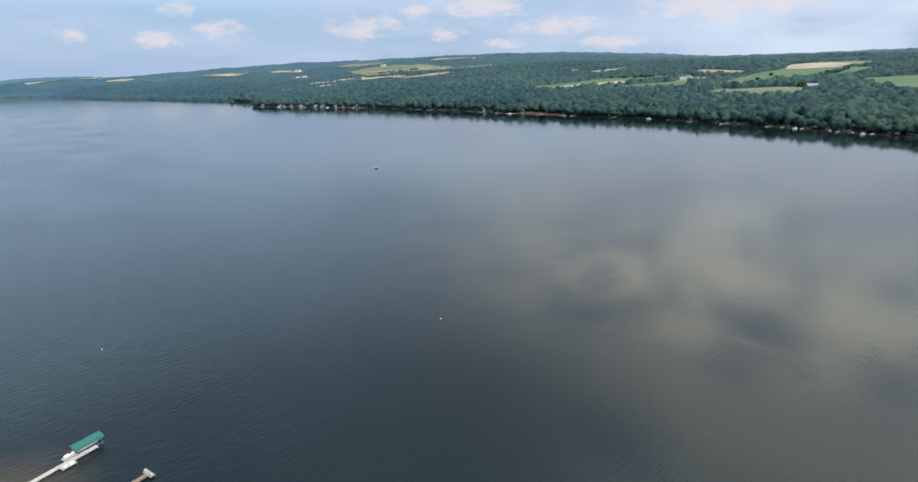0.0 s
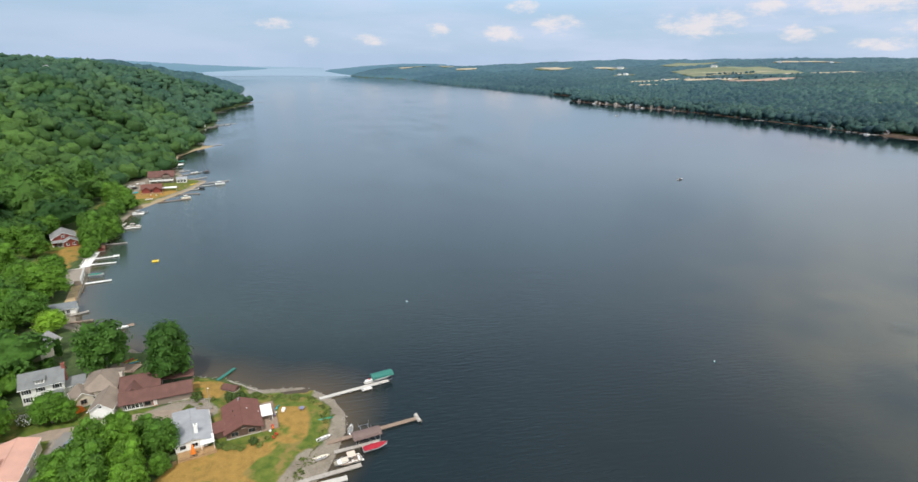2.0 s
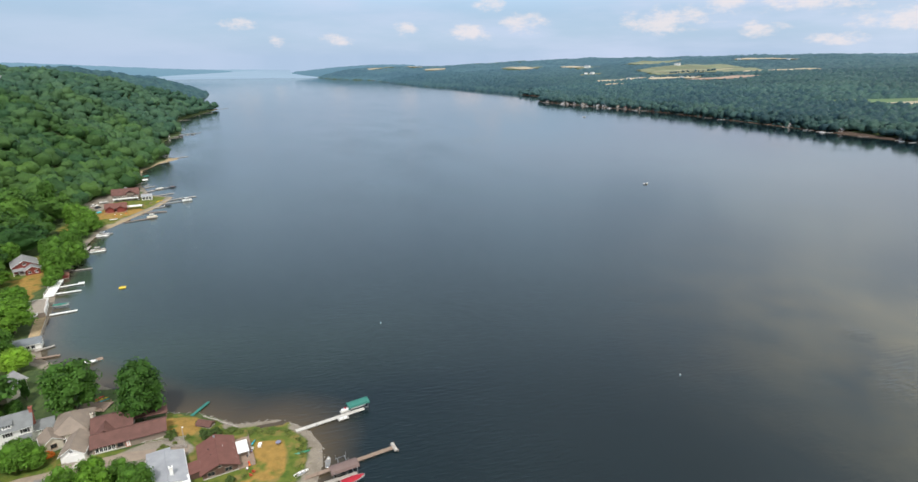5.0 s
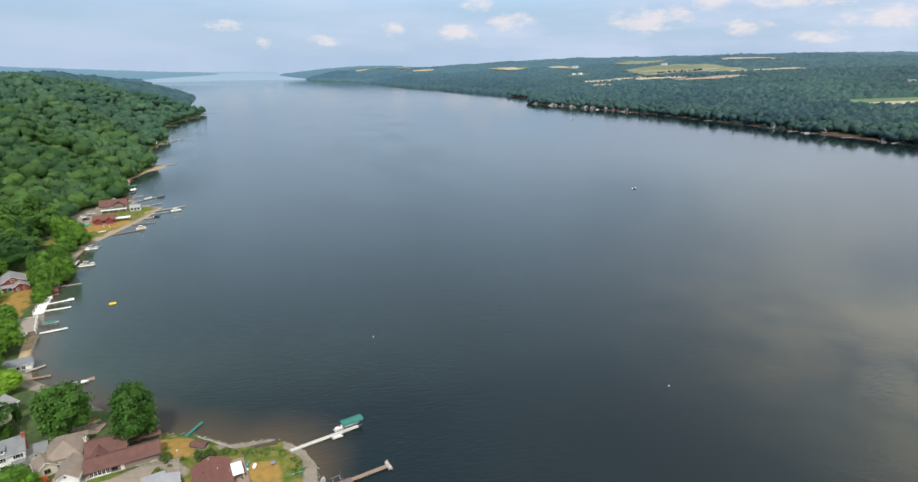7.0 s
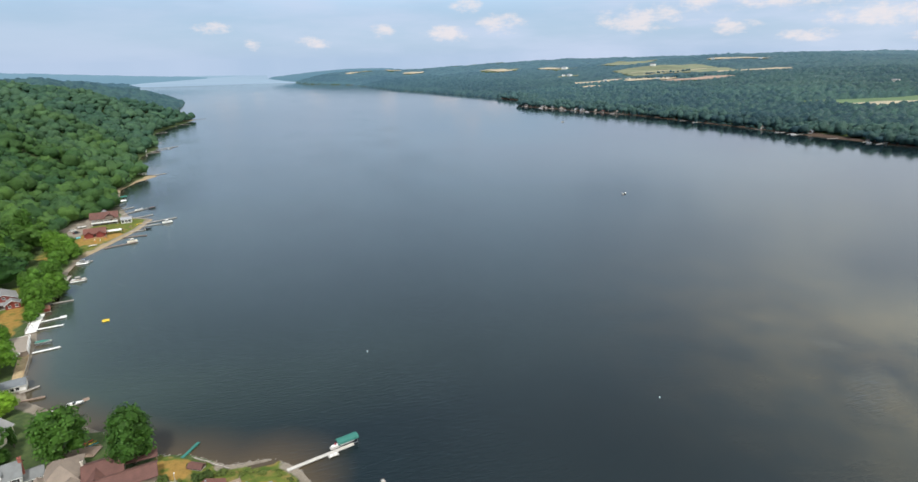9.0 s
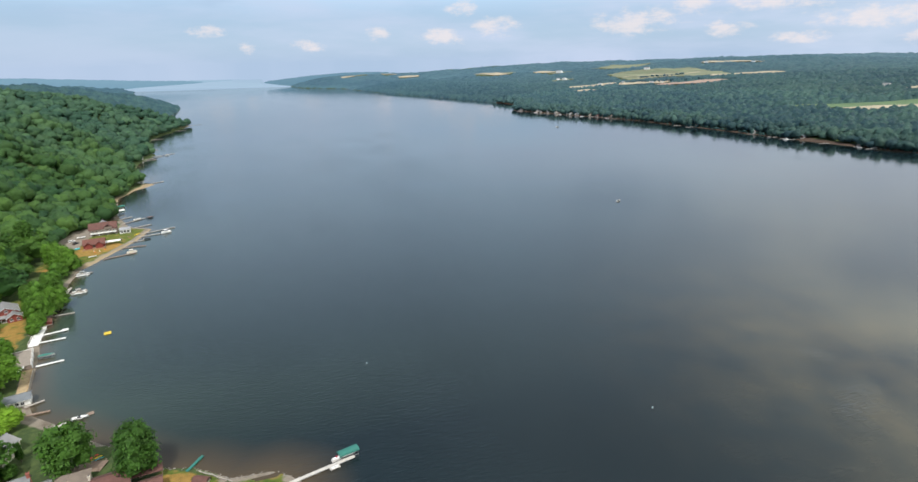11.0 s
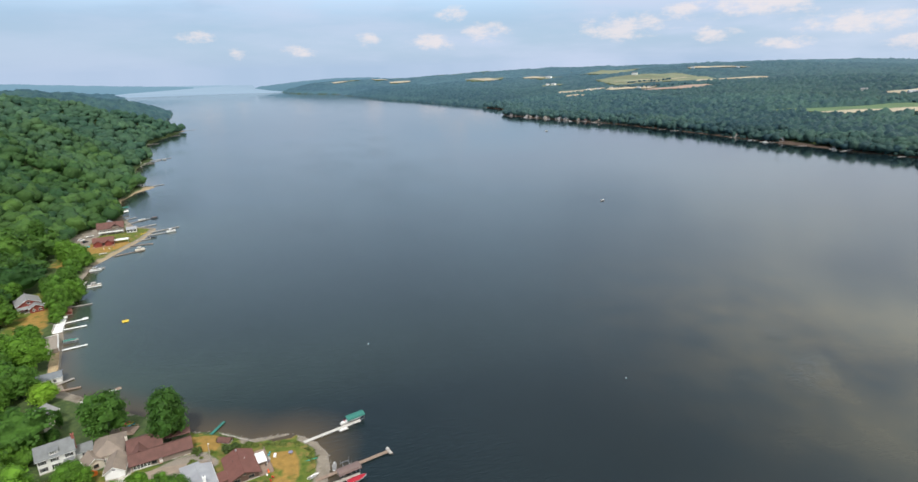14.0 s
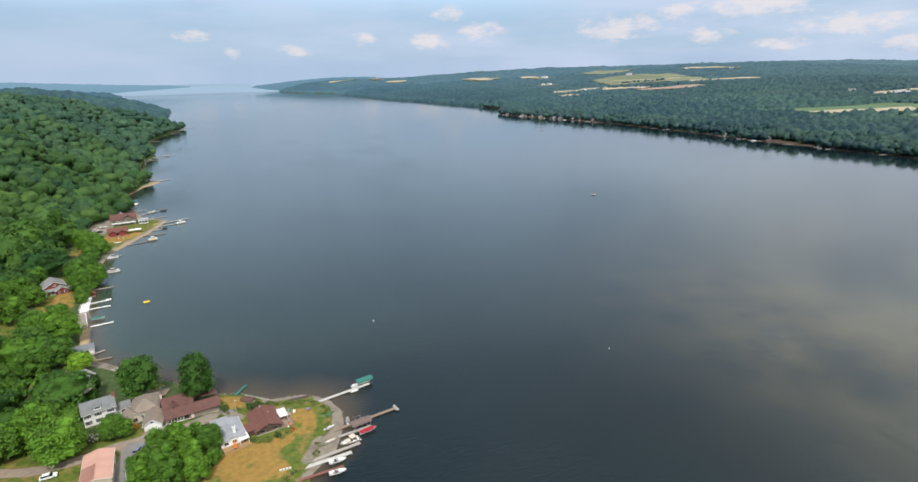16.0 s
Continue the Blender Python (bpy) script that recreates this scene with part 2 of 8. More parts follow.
RIGHT_SHORE = [(640, -900), (680, -100), (705, 40), (728, 110), (752, 200), (768, 330), (784, 420), (782, 470), (770, 540), (760, 640),
               (757, 780), (748, 920), (738, 1040), (690, 1210), (640, 1400), (634, 1444), (665, 1500), (733, 1640), (705, 1870), (668, 2123),
               (622, 2417), (548, 2683), (524, 2950), (497, 3268), (440, 3730), (290, 3984), (205, 4160), (110, 4950)]


def waver(x, y, size, seed):
    """A smooth uneven field of about -1 to 1."""
    k, total = 2 * math.pi / size, 0.0
    for i in range(5):
        a = seed * 1.7 + i * 2.39996
        f = k * (0.7 + 0.45 * i)
        total = total + np.sin(f * (x * math.cos(a) + y * math.sin(a)) + seed * 3.1 + i * 1.3) / (1 + 0.5 * i)
    return total / 2.6


def shore_distance(x, y, line, side):
    """Metres from the shore, positive on the land."""
    x, y = np.asarray(x, float), np.asarray(y, float)
    best = np.full(x.shape, 1e9)
    for (ax, ay), (bx, by) in zip(line, line[1:]):
        dx, dy = bx - ax, by - ay
        u = np.clip(((x - ax) * dx + (y - ay) * dy) / (dx * dx + dy * dy), 0, 1)
        best = np.minimum(best, (x - ax - u * dx) ** 2 + (y - ay - u * dy) ** 2)
    xs, ys = [p[0] for p in line], [p[1] for p in line]
    return np.sqrt(best) * np.where((x - np.interp(y, ys, xs)) * side > 0, 1, -1)


def both_distances(x, y):
    return shore_distance(x, y, LEFT_SHORE, -1), shore_distance(x, y, RIGHT_SHORE, 1)


def ground_height(x, y):
    x, y = np.asarray(x, float), np.asarray(y, float)
    dl, dr = both_distances(x, y)
    shelf = np.interp(y, [60, 170, 215, 260, 400, 450, 500, 560, 900], [130, 110, 60, 26, 30, 48, 45, 14, 10])
    r = np.maximum(dl - shelf, 0)
    steep = np.interp(y, [150, 240, 900, 1300, 2250, 2700, 4900], [0.55, 1, 1, 0.93, 0.85, 0.52, 0.42])
    rise = np.interp(r, [0, 12, 110, 360, 700, 1000, 1600, 5000], [0, 2.5, 44, 88, 102, 133, 155, 165]) * steep
    left = np.interp(dl, [-60, 0, 8, 14, 200], [-7, 0, 1.3, 1.6, 2.2]) + rise
    left = left + waver(x, y, 260, 2) * np.clip(r / 120, 0, 1) * 7 + waver(x, y, 70, 5) * np.clip(r / 60, 0, 1) * 2
    left = left + np.sin((y + 0.5 * x) * 2 * math.pi / 185 + 0.8) * 8 * np.clip(r / 90, 0, 1) * np.clip((y - 220) / 80, 0, 1)
    north = np.interp(dr, [-60, 0, 8, 60, 350, 950, 1700, 2600, 5000], [-7, 0, 2, 9, 30, 75, 126, 136, 145])
    south = np.interp(dr, [-60, 0, 8, 60, 350, 800, 1300, 2600, 5000], [-7, 0, 2, 9, 33, 62, 66, 68, 72])
    blend = np.clip((y - 0.36 * np.maximum(x - 800, 0) - 500) / 1050, 0, 1)
    far = np.interp(y, [2800, 4300], [0, 32]) * np.interp(dr, [0, 200, 500, 1000], [0, 1, 1, 0])
    right = south + (north - south) * blend + far
    right = right + waver(x, y, 900, 3) * np.clip(dr / 700, 0, 1) * 6 + waver(x, y, 240, 7) * np.clip(dr / 300, 0, 1) * 4
    out = np.where(dl > dr, left, right)
    pool = ((x + 13) / 5.0) ** 2 + ((y - 156.6) / 0.9) ** 2
    return np.where(pool < 1, np.minimum(out, -0.15), out)

# ---- ground, water and distance ----
def mesh_object(name, verts, faces, mat=None, smooth=False):
    me = bpy.data.meshes.new(name)
    me.from_pydata(verts, [], faces)
    if smooth:
        me.shade_smooth()
    if mat:
        me.materials.append(mat)
    return new(name, me)


def grid_mesh(name, xs, ys, z, keep, mat):
    """A sheet over the lines xs and ys; only cells that keep says."""
    nx, ny = len(xs), len(ys)
    gx, gy = np.meshgrid(xs, ys)
    co = np.stack([gx.ravel(), gy.ravel(), z.ravel()], 1)
    i = (np.arange(ny - 1)[:, None] * nx + np.arange(nx - 1)[None]).ravel()
    quads = np.stack([i, i + 1, i + nx + 1, i + nx], 1)[keep.ravel()]
    used, inv = np.unique(quads, return_inverse=True)
    quads = inv.reshape(-1, 4)
    me = bpy.data.meshes.new(name)
    me.vertices.add(len(used))
    me.vertices.foreach_set("co", co[used].ravel())
    me.loops.add(quads.size)
    me.loops.foreach_set("vertex_index", quads.ravel().astype(np.int32))
    me.polygons.add(len(quads))
    me.polygons.foreach_set("loop_start", np.arange(0, quads.size, 4, dtype=np.int32))
    me.update(calc_edges=True)
    me.shade_smooth()
    me.materials.append(mat)
    return new(name, me), co[used]


def lines(*stretches):
    """Grid lines: stretches of (start, end, step)."""
    return np.unique(np.concatenate([np.arange(a, b, s) for a, b, s in stretches]).round(3))


def inside(x, y, poly):
    """Which points lie in a polygon."""
    hit = np.zeros(np.shape(x), bool)
    for (ax, ay), (bx, by) in zip(poly, poly[1:] + poly[:1]):
        hit ^= ((ay > y) != (by > y)) & (x < (bx - ax) * (y - ay) / (by - ay + 1e-9) + ax)
    return hit


def ground_material():
    m = bpy.data.materials.new("ground_cover")
    m.use_nodes = True
    n, l = m.node_tree.nodes, m.node_tree.links
    p = n["Principled BSDF"]
    p.inputs["Roughness"].default_value, p.inputs["Specular IOR Level"].default_value = 0.9, 0.15
    co = n.new("ShaderNodeTexCoord").outputs["Object"]

    def noise_of(scale, detail=5):
        t = n.new("ShaderNodeTexNoise")
        t.inputs["Scale"].default_value, t.inputs["Detail"].default_value = scale, detail
        l.new(co, t.inputs["Vector"])
        return t.outputs["Fac"]

    def ramp(v, a, b):
        r = n.new("ShaderNodeMapRange")
        r.inputs["From Min"].default_value, r.inputs["From Max"].default_value = a, b
        l.new(v, r.inputs["Value"])
        return r.outputs[0]

    def mix(a, b, f):
        x = n.new("ShaderNodeMix")
        x.data_type = "RGBA"
        for s, v in ((x.inputs[6], a), (x.inputs[7], b)):
            if isinstance(v, tuple):
                s.default_value = (*v, 1)
            else:
                l.new(v, s)
        l.new(f, x.inputs[0])
        return x.outputs[2]

    rough, mid, fine = noise_of(0.16, 8), noise_of(0.5, 7), noise_of(3.0)
    base = mix((0.045, 0.072, 0.028), (0.078, 0.108, 0.038), ramp(mid, 0.35, 0.65))

    def layer(base, attr, colour, soft=0.35):
        a = n.new("ShaderNodeAttribute")
        a.attribute_name = attr
        s = n.new("ShaderNodeMath")
        s.operation = "MULTIPLY_ADD"
        s.inputs[1].default_value = soft * 2
        l.new(rough if attr == "dry" else mid, s.inputs[0])
        l.new(a.outputs["Fac"], s.inputs[2])
        return mix(base, colour, ramp(s.outputs[0], 0.35 + soft, 0.65 + soft))

    patch, streak = noise_of(0.20, 7), noise_of(0.33, 7)
    green = mix((0.062, 0.104, 0.018), (0.132, 0.156, 0.030), ramp(mid, 0.33, 0.67))
    base = layer(base, "lawn", mix(green, (0.215, 0.162, 0.055), ramp(streak, 0.50, 0.66)))
    straw = mix(mix((0.215, 0.138, 0.038), (0.310, 0.190, 0.052), ramp(mid, 0.3, 0.62)), (0.37, 0.250, 0.085), ramp(fine, 0.5, 0.9))
    base = layer(base, "dry", mix(straw, green, ramp(patch, 0.55, 0.68)), 0.7)
    base = layer(base, "yard", mix((0.20, 0.175, 0.142), (0.30, 0.265, 0.225), ramp(fine, 0.3, 0.7)), 0.2)
    base = layer(base, "beach", mix(mix((0.20, 0.172, 0.138), (0.285, 0.25, 0.205), ramp(fine, 0.3, 0.7)), (0.15, 0.125, 0.098), ramp(patch, 0.5, 0.72)), 0.3)
    base = layer(base, "sand", mix((0.27, 0.21, 0.13), (0.37, 0.30, 0.20), ramp(fine, 0.3, 0.7)), 0.2)
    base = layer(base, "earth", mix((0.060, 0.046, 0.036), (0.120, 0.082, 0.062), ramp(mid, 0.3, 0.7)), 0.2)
    l.new(base, p.inputs["Base Color"])
    b = n.new("ShaderNodeBump")
    b.inputs["Distance"].default_value = 0.12
    l.new(fine, b.inputs["Height"]), l.new(b.outputs[0], p.inputs["Normal"])
    return m


BANK = [(745, 560), (772, 560), (776, 650), (750, 652)]      # bare earth bank on the opposite shore
# zones of the ground in the plan
ZONES = {
    "lawn": [[(-30, 150), (-5, 149), (-8, 157.5), (-30, 163)], [(-52, 98), (-16, 98), (-9, 114), (-20, 125), (-47, 119)],
             [(-155, 398), (-118, 398), (-100, 455), (-100, 495), (-150, 506)], [(-152, 298), (-118, 298), (-124, 345), (-152, 345)],
             [(-33, 129), (-14, 127), (-9, 152), (-24, 158.5), (-34, 156)], [(-46, 152), (-44, 172), (-35, 166), (-24, 159), (-30, 150)], [(-112, 108), (-50, 108), (-46, 152), (-60, 158), (-112, 160)],
             [(-24, 119), (-15, 113), (-10, 122), (-8, 127), (-3, 136), (-3, 146), (-7, 150.5), (-17.5, 151), (-17.5, 137), (-20, 130)],
             [(-31, 150), (-20, 150), (-19, 155), (-30, 160)], [(-34, 132), (-32, 148), (-31, 148), (-31, 133)], [(-150, 246), (-136, 246), (-128, 300), (-138, 310)], [(-128, 424), (-114, 452), (-104, 488), (-125, 496), (-140, 470), (-136, 430)]],
    "dry": [[(-47, 112), (-20, 112), (-18, 118), (-24, 122), (-20, 127), (-16, 129), (-17, 148), (-9, 147.5), (-8, 134), (-12, 131), (-19, 133), (-32, 134), (-40, 128)],
            [(-43.5, 157), (-43, 168), (-35, 166.5), (-31, 161.5), (-34, 155.5)], [(-133, 255), (-124, 255), (-128, 330), (-134, 330)], [(-137, 297), (-139, 308), (-128, 308), (-124, 296), (-118, 268), (-129, 278)],
            [(-150, 395), (-136, 395), (-132, 430), (-146, 430)], [(-142, 424), (-124, 420), (-113, 446), (-122, 452), (-140, 452)]],
    "yard": [[(-160, 440), (-143, 436), (-142, 500), (-158, 502)], [(-60, 149), (-45, 156), (-37, 156), (-33, 150.5), (-32, 148), (-44, 143), (-50, 143)], [(-70, 138), (-60, 139), (-58, 150), (-62, 158), (-66, 150), (-72, 147)],
             [(-78, 125), (-60, 119), (-50, 140), (-66, 147)]],
    "beach": [[(-24, 106), (-8, 113), (4, 128), (4, 146), (-4, 158), (-9, 153.5), (-2.8, 147), (-2.8, 137), (-4.6, 130), (-8.8, 120), (-16, 111)], [(-26, 157.2), (-6, 157.2), (-4, 164), (-28, 164)],
              [(-10, 128), (-3, 130), (-2, 120), (-16, 116)]],
    "earth": [BANK],
    "sand": [[(-131, 396), (-118, 398), (-95, 452), (-92, 492), (-102.5, 492), (-109, 451), (-122, 417)], [(-160, 610), (-146, 610), (-128, 700), (-145, 700)],
             [(-215, 1400), (-180, 1440), (-180, 1475), (-215, 1475)]],
}

gxs = lines((-4800, -1400, 90), (-1400, -420, 22), (-420, -120, 6), (-120, 12, 1), (12, 60, 4), (60, 620, 40), (620, 900, 10), (900, 1700, 26), (1700, 4900, 80))
gys = lines((-1500, -100, 100), (-100, 96, 14), (96, 182, 1), (182, 320, 2.5), (320, 520, 4), (520, 1000, 10), (1000, 2000, 22), (2000, 4850, 60))
GX, GY = np.meshgrid(gxs, gys)
GZ = ground_height(GX, GY)
_d = GX[:-1, :-1] ** 2 + GY[:-1, :-1] ** 2
ground, gco = grid_mesh("ground", gxs, gys, GZ, (GZ[:-1, :-1] > -6.5) & (_d < 4870**2), ground_material())
tagged(ground, "shore, lawns, shingle and wooded hills round the lake", "ground", kind="structure")
for _zone, _polys in ZONES.items():
    _mask = np.zeros(len(gco))
    for _k in range(12):
        _ox, _oy = 1.7 * math.cos(_k * 2.4) * math.sqrt(_k / 12), 1.7 * math.sin(_k * 2.4) * math.sqrt(_k / 12)
        _any = np.zeros(len(gco), bool)
        for _poly in _polys:
            _any |= inside(gco[:, 0] + _ox, gco[:, 1] + _oy, _poly)
        _mask += _any / 12
    if _zone == "beach":                        # a strip of shingle along the village shore
        _in = both_distances(gco[:, 0], gco[:, 1])[0]
        _mask = np.maximum(_mask, np.clip(1.6 - abs(_in - 1.0) / 3.0, 0, 1) * (gco[:, 1] > 190) * (gco[:, 1] < 640))
    if _zone == "earth":                        # dark earth strip along the foot of the opposite shore
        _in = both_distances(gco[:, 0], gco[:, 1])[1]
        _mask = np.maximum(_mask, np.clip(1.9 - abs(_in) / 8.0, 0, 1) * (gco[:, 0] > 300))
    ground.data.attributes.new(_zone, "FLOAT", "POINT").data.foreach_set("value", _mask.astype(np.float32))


def water_material():
    m = bpy.data.materials.new("lake_water")
    m.use_nodes = True
    n, l = m.node_tree.nodes, m.node_tree.links
    p = n["Principled BSDF"]
    p.inputs["IOR"].default_value = 1.40
    co = n.new("ShaderNodeTexCoord").outputs["Object"]

    def noise_of(scale, detail, stretch=(1, 1, 1), turn=0):
        mp, t = n.new("ShaderNodeMapping"), n.new("ShaderNodeTexNoise")
        mp.inputs["Scale"].default_value, mp.inputs["Rotation"].default_value = stretch, (0, 0, radians(turn))
        t.inputs["Scale"].default_value, t.inputs["Detail"].default_value = scale, detail
        l.new(co, mp.inputs["Vector"]), l.new(mp.outputs[0], t.inputs["Vector"])
        return t.outputs["Fac"]

    def ramp(v, a, b, lo=0.0, hi=1.0):
        r = n.new("ShaderNodeMapRange")
        for k, q in (("From Min", a), ("From Max", b), ("To Min", lo), ("To Max", hi)):
            r.inputs[k].default_value = q
        l.new(v, r.inputs["Value"])
        return r.outputs[0]

    def mix(a, b, f):
        x = n.new("ShaderNodeMix")
        x.data_type = "RGBA"
        for s, v in ((x.inputs[6], a), (x.inputs[7], b)):
            if isinstance(v, tuple):
                s.default_value = (*v, 1)
            else:
                l.new(v, s)
        l.new(f, x.inputs[0])
        return x.outputs[2]

    at = n.new("ShaderNodeAttribute")
    at.attribute_name = "shallow"
    # mask for warm cloud reflections painted into the body colour
    sheen = n.new("ShaderNodeAttribute")
    sheen.attribute_name = "cloud_sheen"
    body = mix((0.0060, 0.0135, 0.0170), (0.0090, 0.0185, 0.0225), ramp(noise_of(0.012, 3), 0.35, 0.65))
    shelf = n.new("ShaderNodeAttribute")
    shelf.attribute_name = "shelf"
    body = mix(body, (0.044, 0.066, 0.052), shelf.outputs["Fac"])
    body = mix(body, (0.074, 0.056, 0.034), at.outputs["Fac"])
    wf = n.new("ShaderNodeMath")
    wf.operation = "MULTIPLY"
    l.new(sheen.outputs["Fac"], wf.inputs[0]), l.new(ramp(noise_of(0.040, 6, (1, 1, 1), 20), 0.36, 0.70), wf.inputs[1])
    body = mix(body, (0.062, 0.054, 0.033), wf.outputs[0])
    l.new(body, p.inputs["Base Color"])
    # wind: patches where the ripples stand higher
    calm = n.new("ShaderNodeAttribute")
    calm.attribute_name = "calm"
    gust = n.new("ShaderNodeMath")
    gust.operation = "SUBTRACT"
    l.new(noise_of(0.018, 3, (1, 0.5, 1), 30), gust.inputs[0]), l.new(calm.outputs["Fac"], gust.inputs[1])
    breeze = ramp(gust.outputs[0], 0.12, 0.85, 0.15, 1.0)
    still = n.new("ShaderNodeMath")
    still.operation = "MULTIPLY_ADD"
    still.inputs[1].default_value = -0.6
    l.new(calm.outputs["Fac"], still.inputs[0]), l.new(noise_of(0.035, 4, (0.6, 1.3, 1), 40), still.inputs[2])
    paws = ramp(still.outputs[0], 0.54, 0.80, 0.0, 0.25)
    both = n.new("ShaderNodeMath")
    both.operation = "MAXIMUM"
    l.new(breeze, both.inputs[0]), l.new(paws, both.inputs[1])
    squall = n.new("ShaderNodeAttribute")
    squall.attribute_name = "squall"
    most = n.new("ShaderNodeMath")
    most.operation = "MAXIMUM"
    l.new(both.outputs[0], most.inputs[0]), l.new(squall.outputs["Fac"], most.inputs[1])
    lee, shelter = n.new("ShaderNodeAttribute"), n.new("ShaderNodeMath")
    lee.attribute_name = "lee"
    shelter.operation = "MULTIPLY"
    l.new(most.outputs[0], shelter.inputs[0]), l.new(ramp(lee.outputs["Fac"], 0.0, 1.0, 1.0, 0.03), shelter.inputs[1])
    wind = shelter.outputs[0]
    rip = n.new("ShaderNodeMath")
    rip.operation = "MULTIPLY"
    wave = n.new("ShaderNodeMath")
    wave.operation = "MULTIPLY_ADD"
    wave.inputs[1].default_value = 0.5
    l.new(noise_of(1.6, 3, (0.35, 1.5, 1), 4), wave.inputs[0]), l.new(noise_of(0.62, 2, (0.38, 1.5, 1), -7), wave.inputs[2])
    l.new(wave.outputs[0], rip.inputs[0]), l.new(wind, rip.inputs[1])
    b = n.new("ShaderNodeBump")
    b.inputs["Strength"].default_value, b.inputs["Distance"].default_value = 1.0, 0.17
    l.new(rip.outputs[0], b.inputs["Height"]), l.new(b.outputs[0], p.inputs["Normal"])
    p.inputs["Roughness"].default_value = 0.07
    return m


wxs = lines((-1400, -200, 100), (-200, 30, 2), (30, 140, 10), (140, 250, 4), (250, 520, 40), (520, 800, 14), (800, 1000, 90))
wys = lines((-1500, 0, 100), (0, 90, 4), (90, 330, 2), (330, 700, 10), (700, 4870, 90))
WX, WY = np.meshgrid(wxs, wys)
_wk = (WX[:-1, :-1] ** 2 + WY[:-1, :-1] ** 2 < 4850**2)
water, wco = grid_mesh("water", wxs, wys, np.zeros_like(WX), _wk, water_material())
tagged(water, "calm dark blue-grey lake water with fine ripples", "lake", kind="structure")
_dl, _dr = both_distances(wco[:, 0], wco[:, 1])
_sh = np.clip(1 + np.maximum(_dl, _dr) / np.interp(wco[:, 1], [100, 140, 160, 200, 300], [8, 12, 19, 15, 6]), 0, 1) ** 1.2
water.data.attributes.new("shallow", "FLOAT", "POINT").data.foreach_set("value", _sh.astype(np.float32))
_sf = np.exp(np.minimum(_dl, 0) / 42) * np.interp(wco[:, 1], [165, 215, 420, 560], [0, 1, 1, 0.3])
water.data.attributes.new("shelf", "FLOAT", "POINT").data.foreach_set("value", np.clip(_sf, 0, 1).astype(np.float32))
# soft patch where the reflection of warm clouds is put into the water colour
_wd = np.exp(-(((wco[:, 0] - 212) / 65) ** 2 + ((wco[:, 1] - 140) / 90) ** 2))
water.data.attributes.new("cloud_sheen", "FLOAT", "POINT").data.foreach_set("value", np.clip(_wd * 0.8, 0, 0.6).astype(np.float32))
_su, _sv = (wco[:, 0] - 188) * 0.8 + (wco[:, 1] - 121) * 0.6, (wco[:, 1] - 121) * 0.8 - (wco[:, 0] - 188) * 0.6
_sq = 1.6 * np.clip(np.exp(-((_su / 17) ** 2 + (_sv / 8) ** 2)) * (1 + 0.7 * waver(wco[:, 0], wco[:, 1], 14, 3)), 0, 1) + 0.9 * np.exp(-(((wco[:, 0] - 205) / 6) ** 2 + ((wco[:, 1] - 154) / 6) ** 2))
for _cx, _cy, _wide, _deep, _high in ((162, 127, 5, 4, 1.2), (151, 101, 8, 5, 1.3), (173, 58, 4, 9, 1.5), (167, 43, 9, 4, 1.6), (190, 33, 9, 5, 1.6), (113, 46, 4, 6, 1.2), (205, 20, 9, 5, 1.5)):
    _sq = _sq + 0.45 * _high * np.clip(np.exp(-(((wco[:, 0] - _cx) / _wide) ** 2 + ((wco[:, 1] - _cy) / _deep) ** 2)) * (1 + 0.8 * waver(wco[:, 0], wco[:, 1], 9, 5)), 0, 1)
water.data.attributes.new("squall", "FLOAT", "POINT").data.foreach_set("value", _sq.astype(np.float32))
_calm = 0.46 * np.clip((wco[:, 0] - 0.15 * wco[:, 1] - 50) / 130, 0, 1) - 0.16 * np.exp(np.minimum(_dl, 0) / 60) * np.interp(wco[:, 1], [500, 900], [1, 0]) + 0.4 * np.clip((wco[:, 1] - 600) / 900, 0, 1)
water.data.attributes.new("calm", "FLOAT", "POINT").data.foreach_set("value", _calm.astype(np.float32))

# sheltered water under the trees of both shores
_lee = np.clip(1.5 * np.exp(np.minimum(_dr, 0) / np.interp(wco[:, 1], [0, 300, 900], [105, 85, 35])), 0, 1) * np.interp(wco[:, 1], [350, 1100], [1, 0.5])
_lee = np.maximum(_lee, np.clip(1.5 * np.exp(np.minimum(_dl, 0) / 11), 0, 1) * np.interp(wco[:, 1], [160, 180, 480, 1000], [0, 0.93, 0.93, 0.7]))
water.data.attributes.new("lee", "FLOAT", "POINT").data.foreach_set("value", _lee.astype(np.float32))

# ---- woods ----
rng = np.random.default_rng(7)


def ico(level):
    bm = bmesh.new()
    bmesh.ops.create_icosphere(bm, subdivisions=level, radius=1)
    bm.verts.ensure_lookup_table()
    v = np.array([q.co[:] for q in bm.verts])
    f = np.array([[q.index for q in fc.verts] for fc in bm.faces])
    bm.free()
    return v, f


ICO1, ICO2 = ico(1), ico(2)


def puffs_of(count, wide, high, gen):
    """Centres and radii of the leafy lumps that make up a crown standing on z = 0."""
    out = []
    for i in range(count):
        a, u = i * 2.39996 + gen.uniform(-0.4, 0.4), (i + 0.5) / count
        z = 0.22 + 0.66 * u
        ring = math.sqrt(max(0.05, 1 - ((z - 0.42) / 0.6) ** 2)) * 0.62 * wide * gen.uniform(0.75, 1.08)
        out.append((ring * math.cos(a), ring * math.sin(a), z * high, wide * gen.uniform(0.30, 0.46)))
    return out


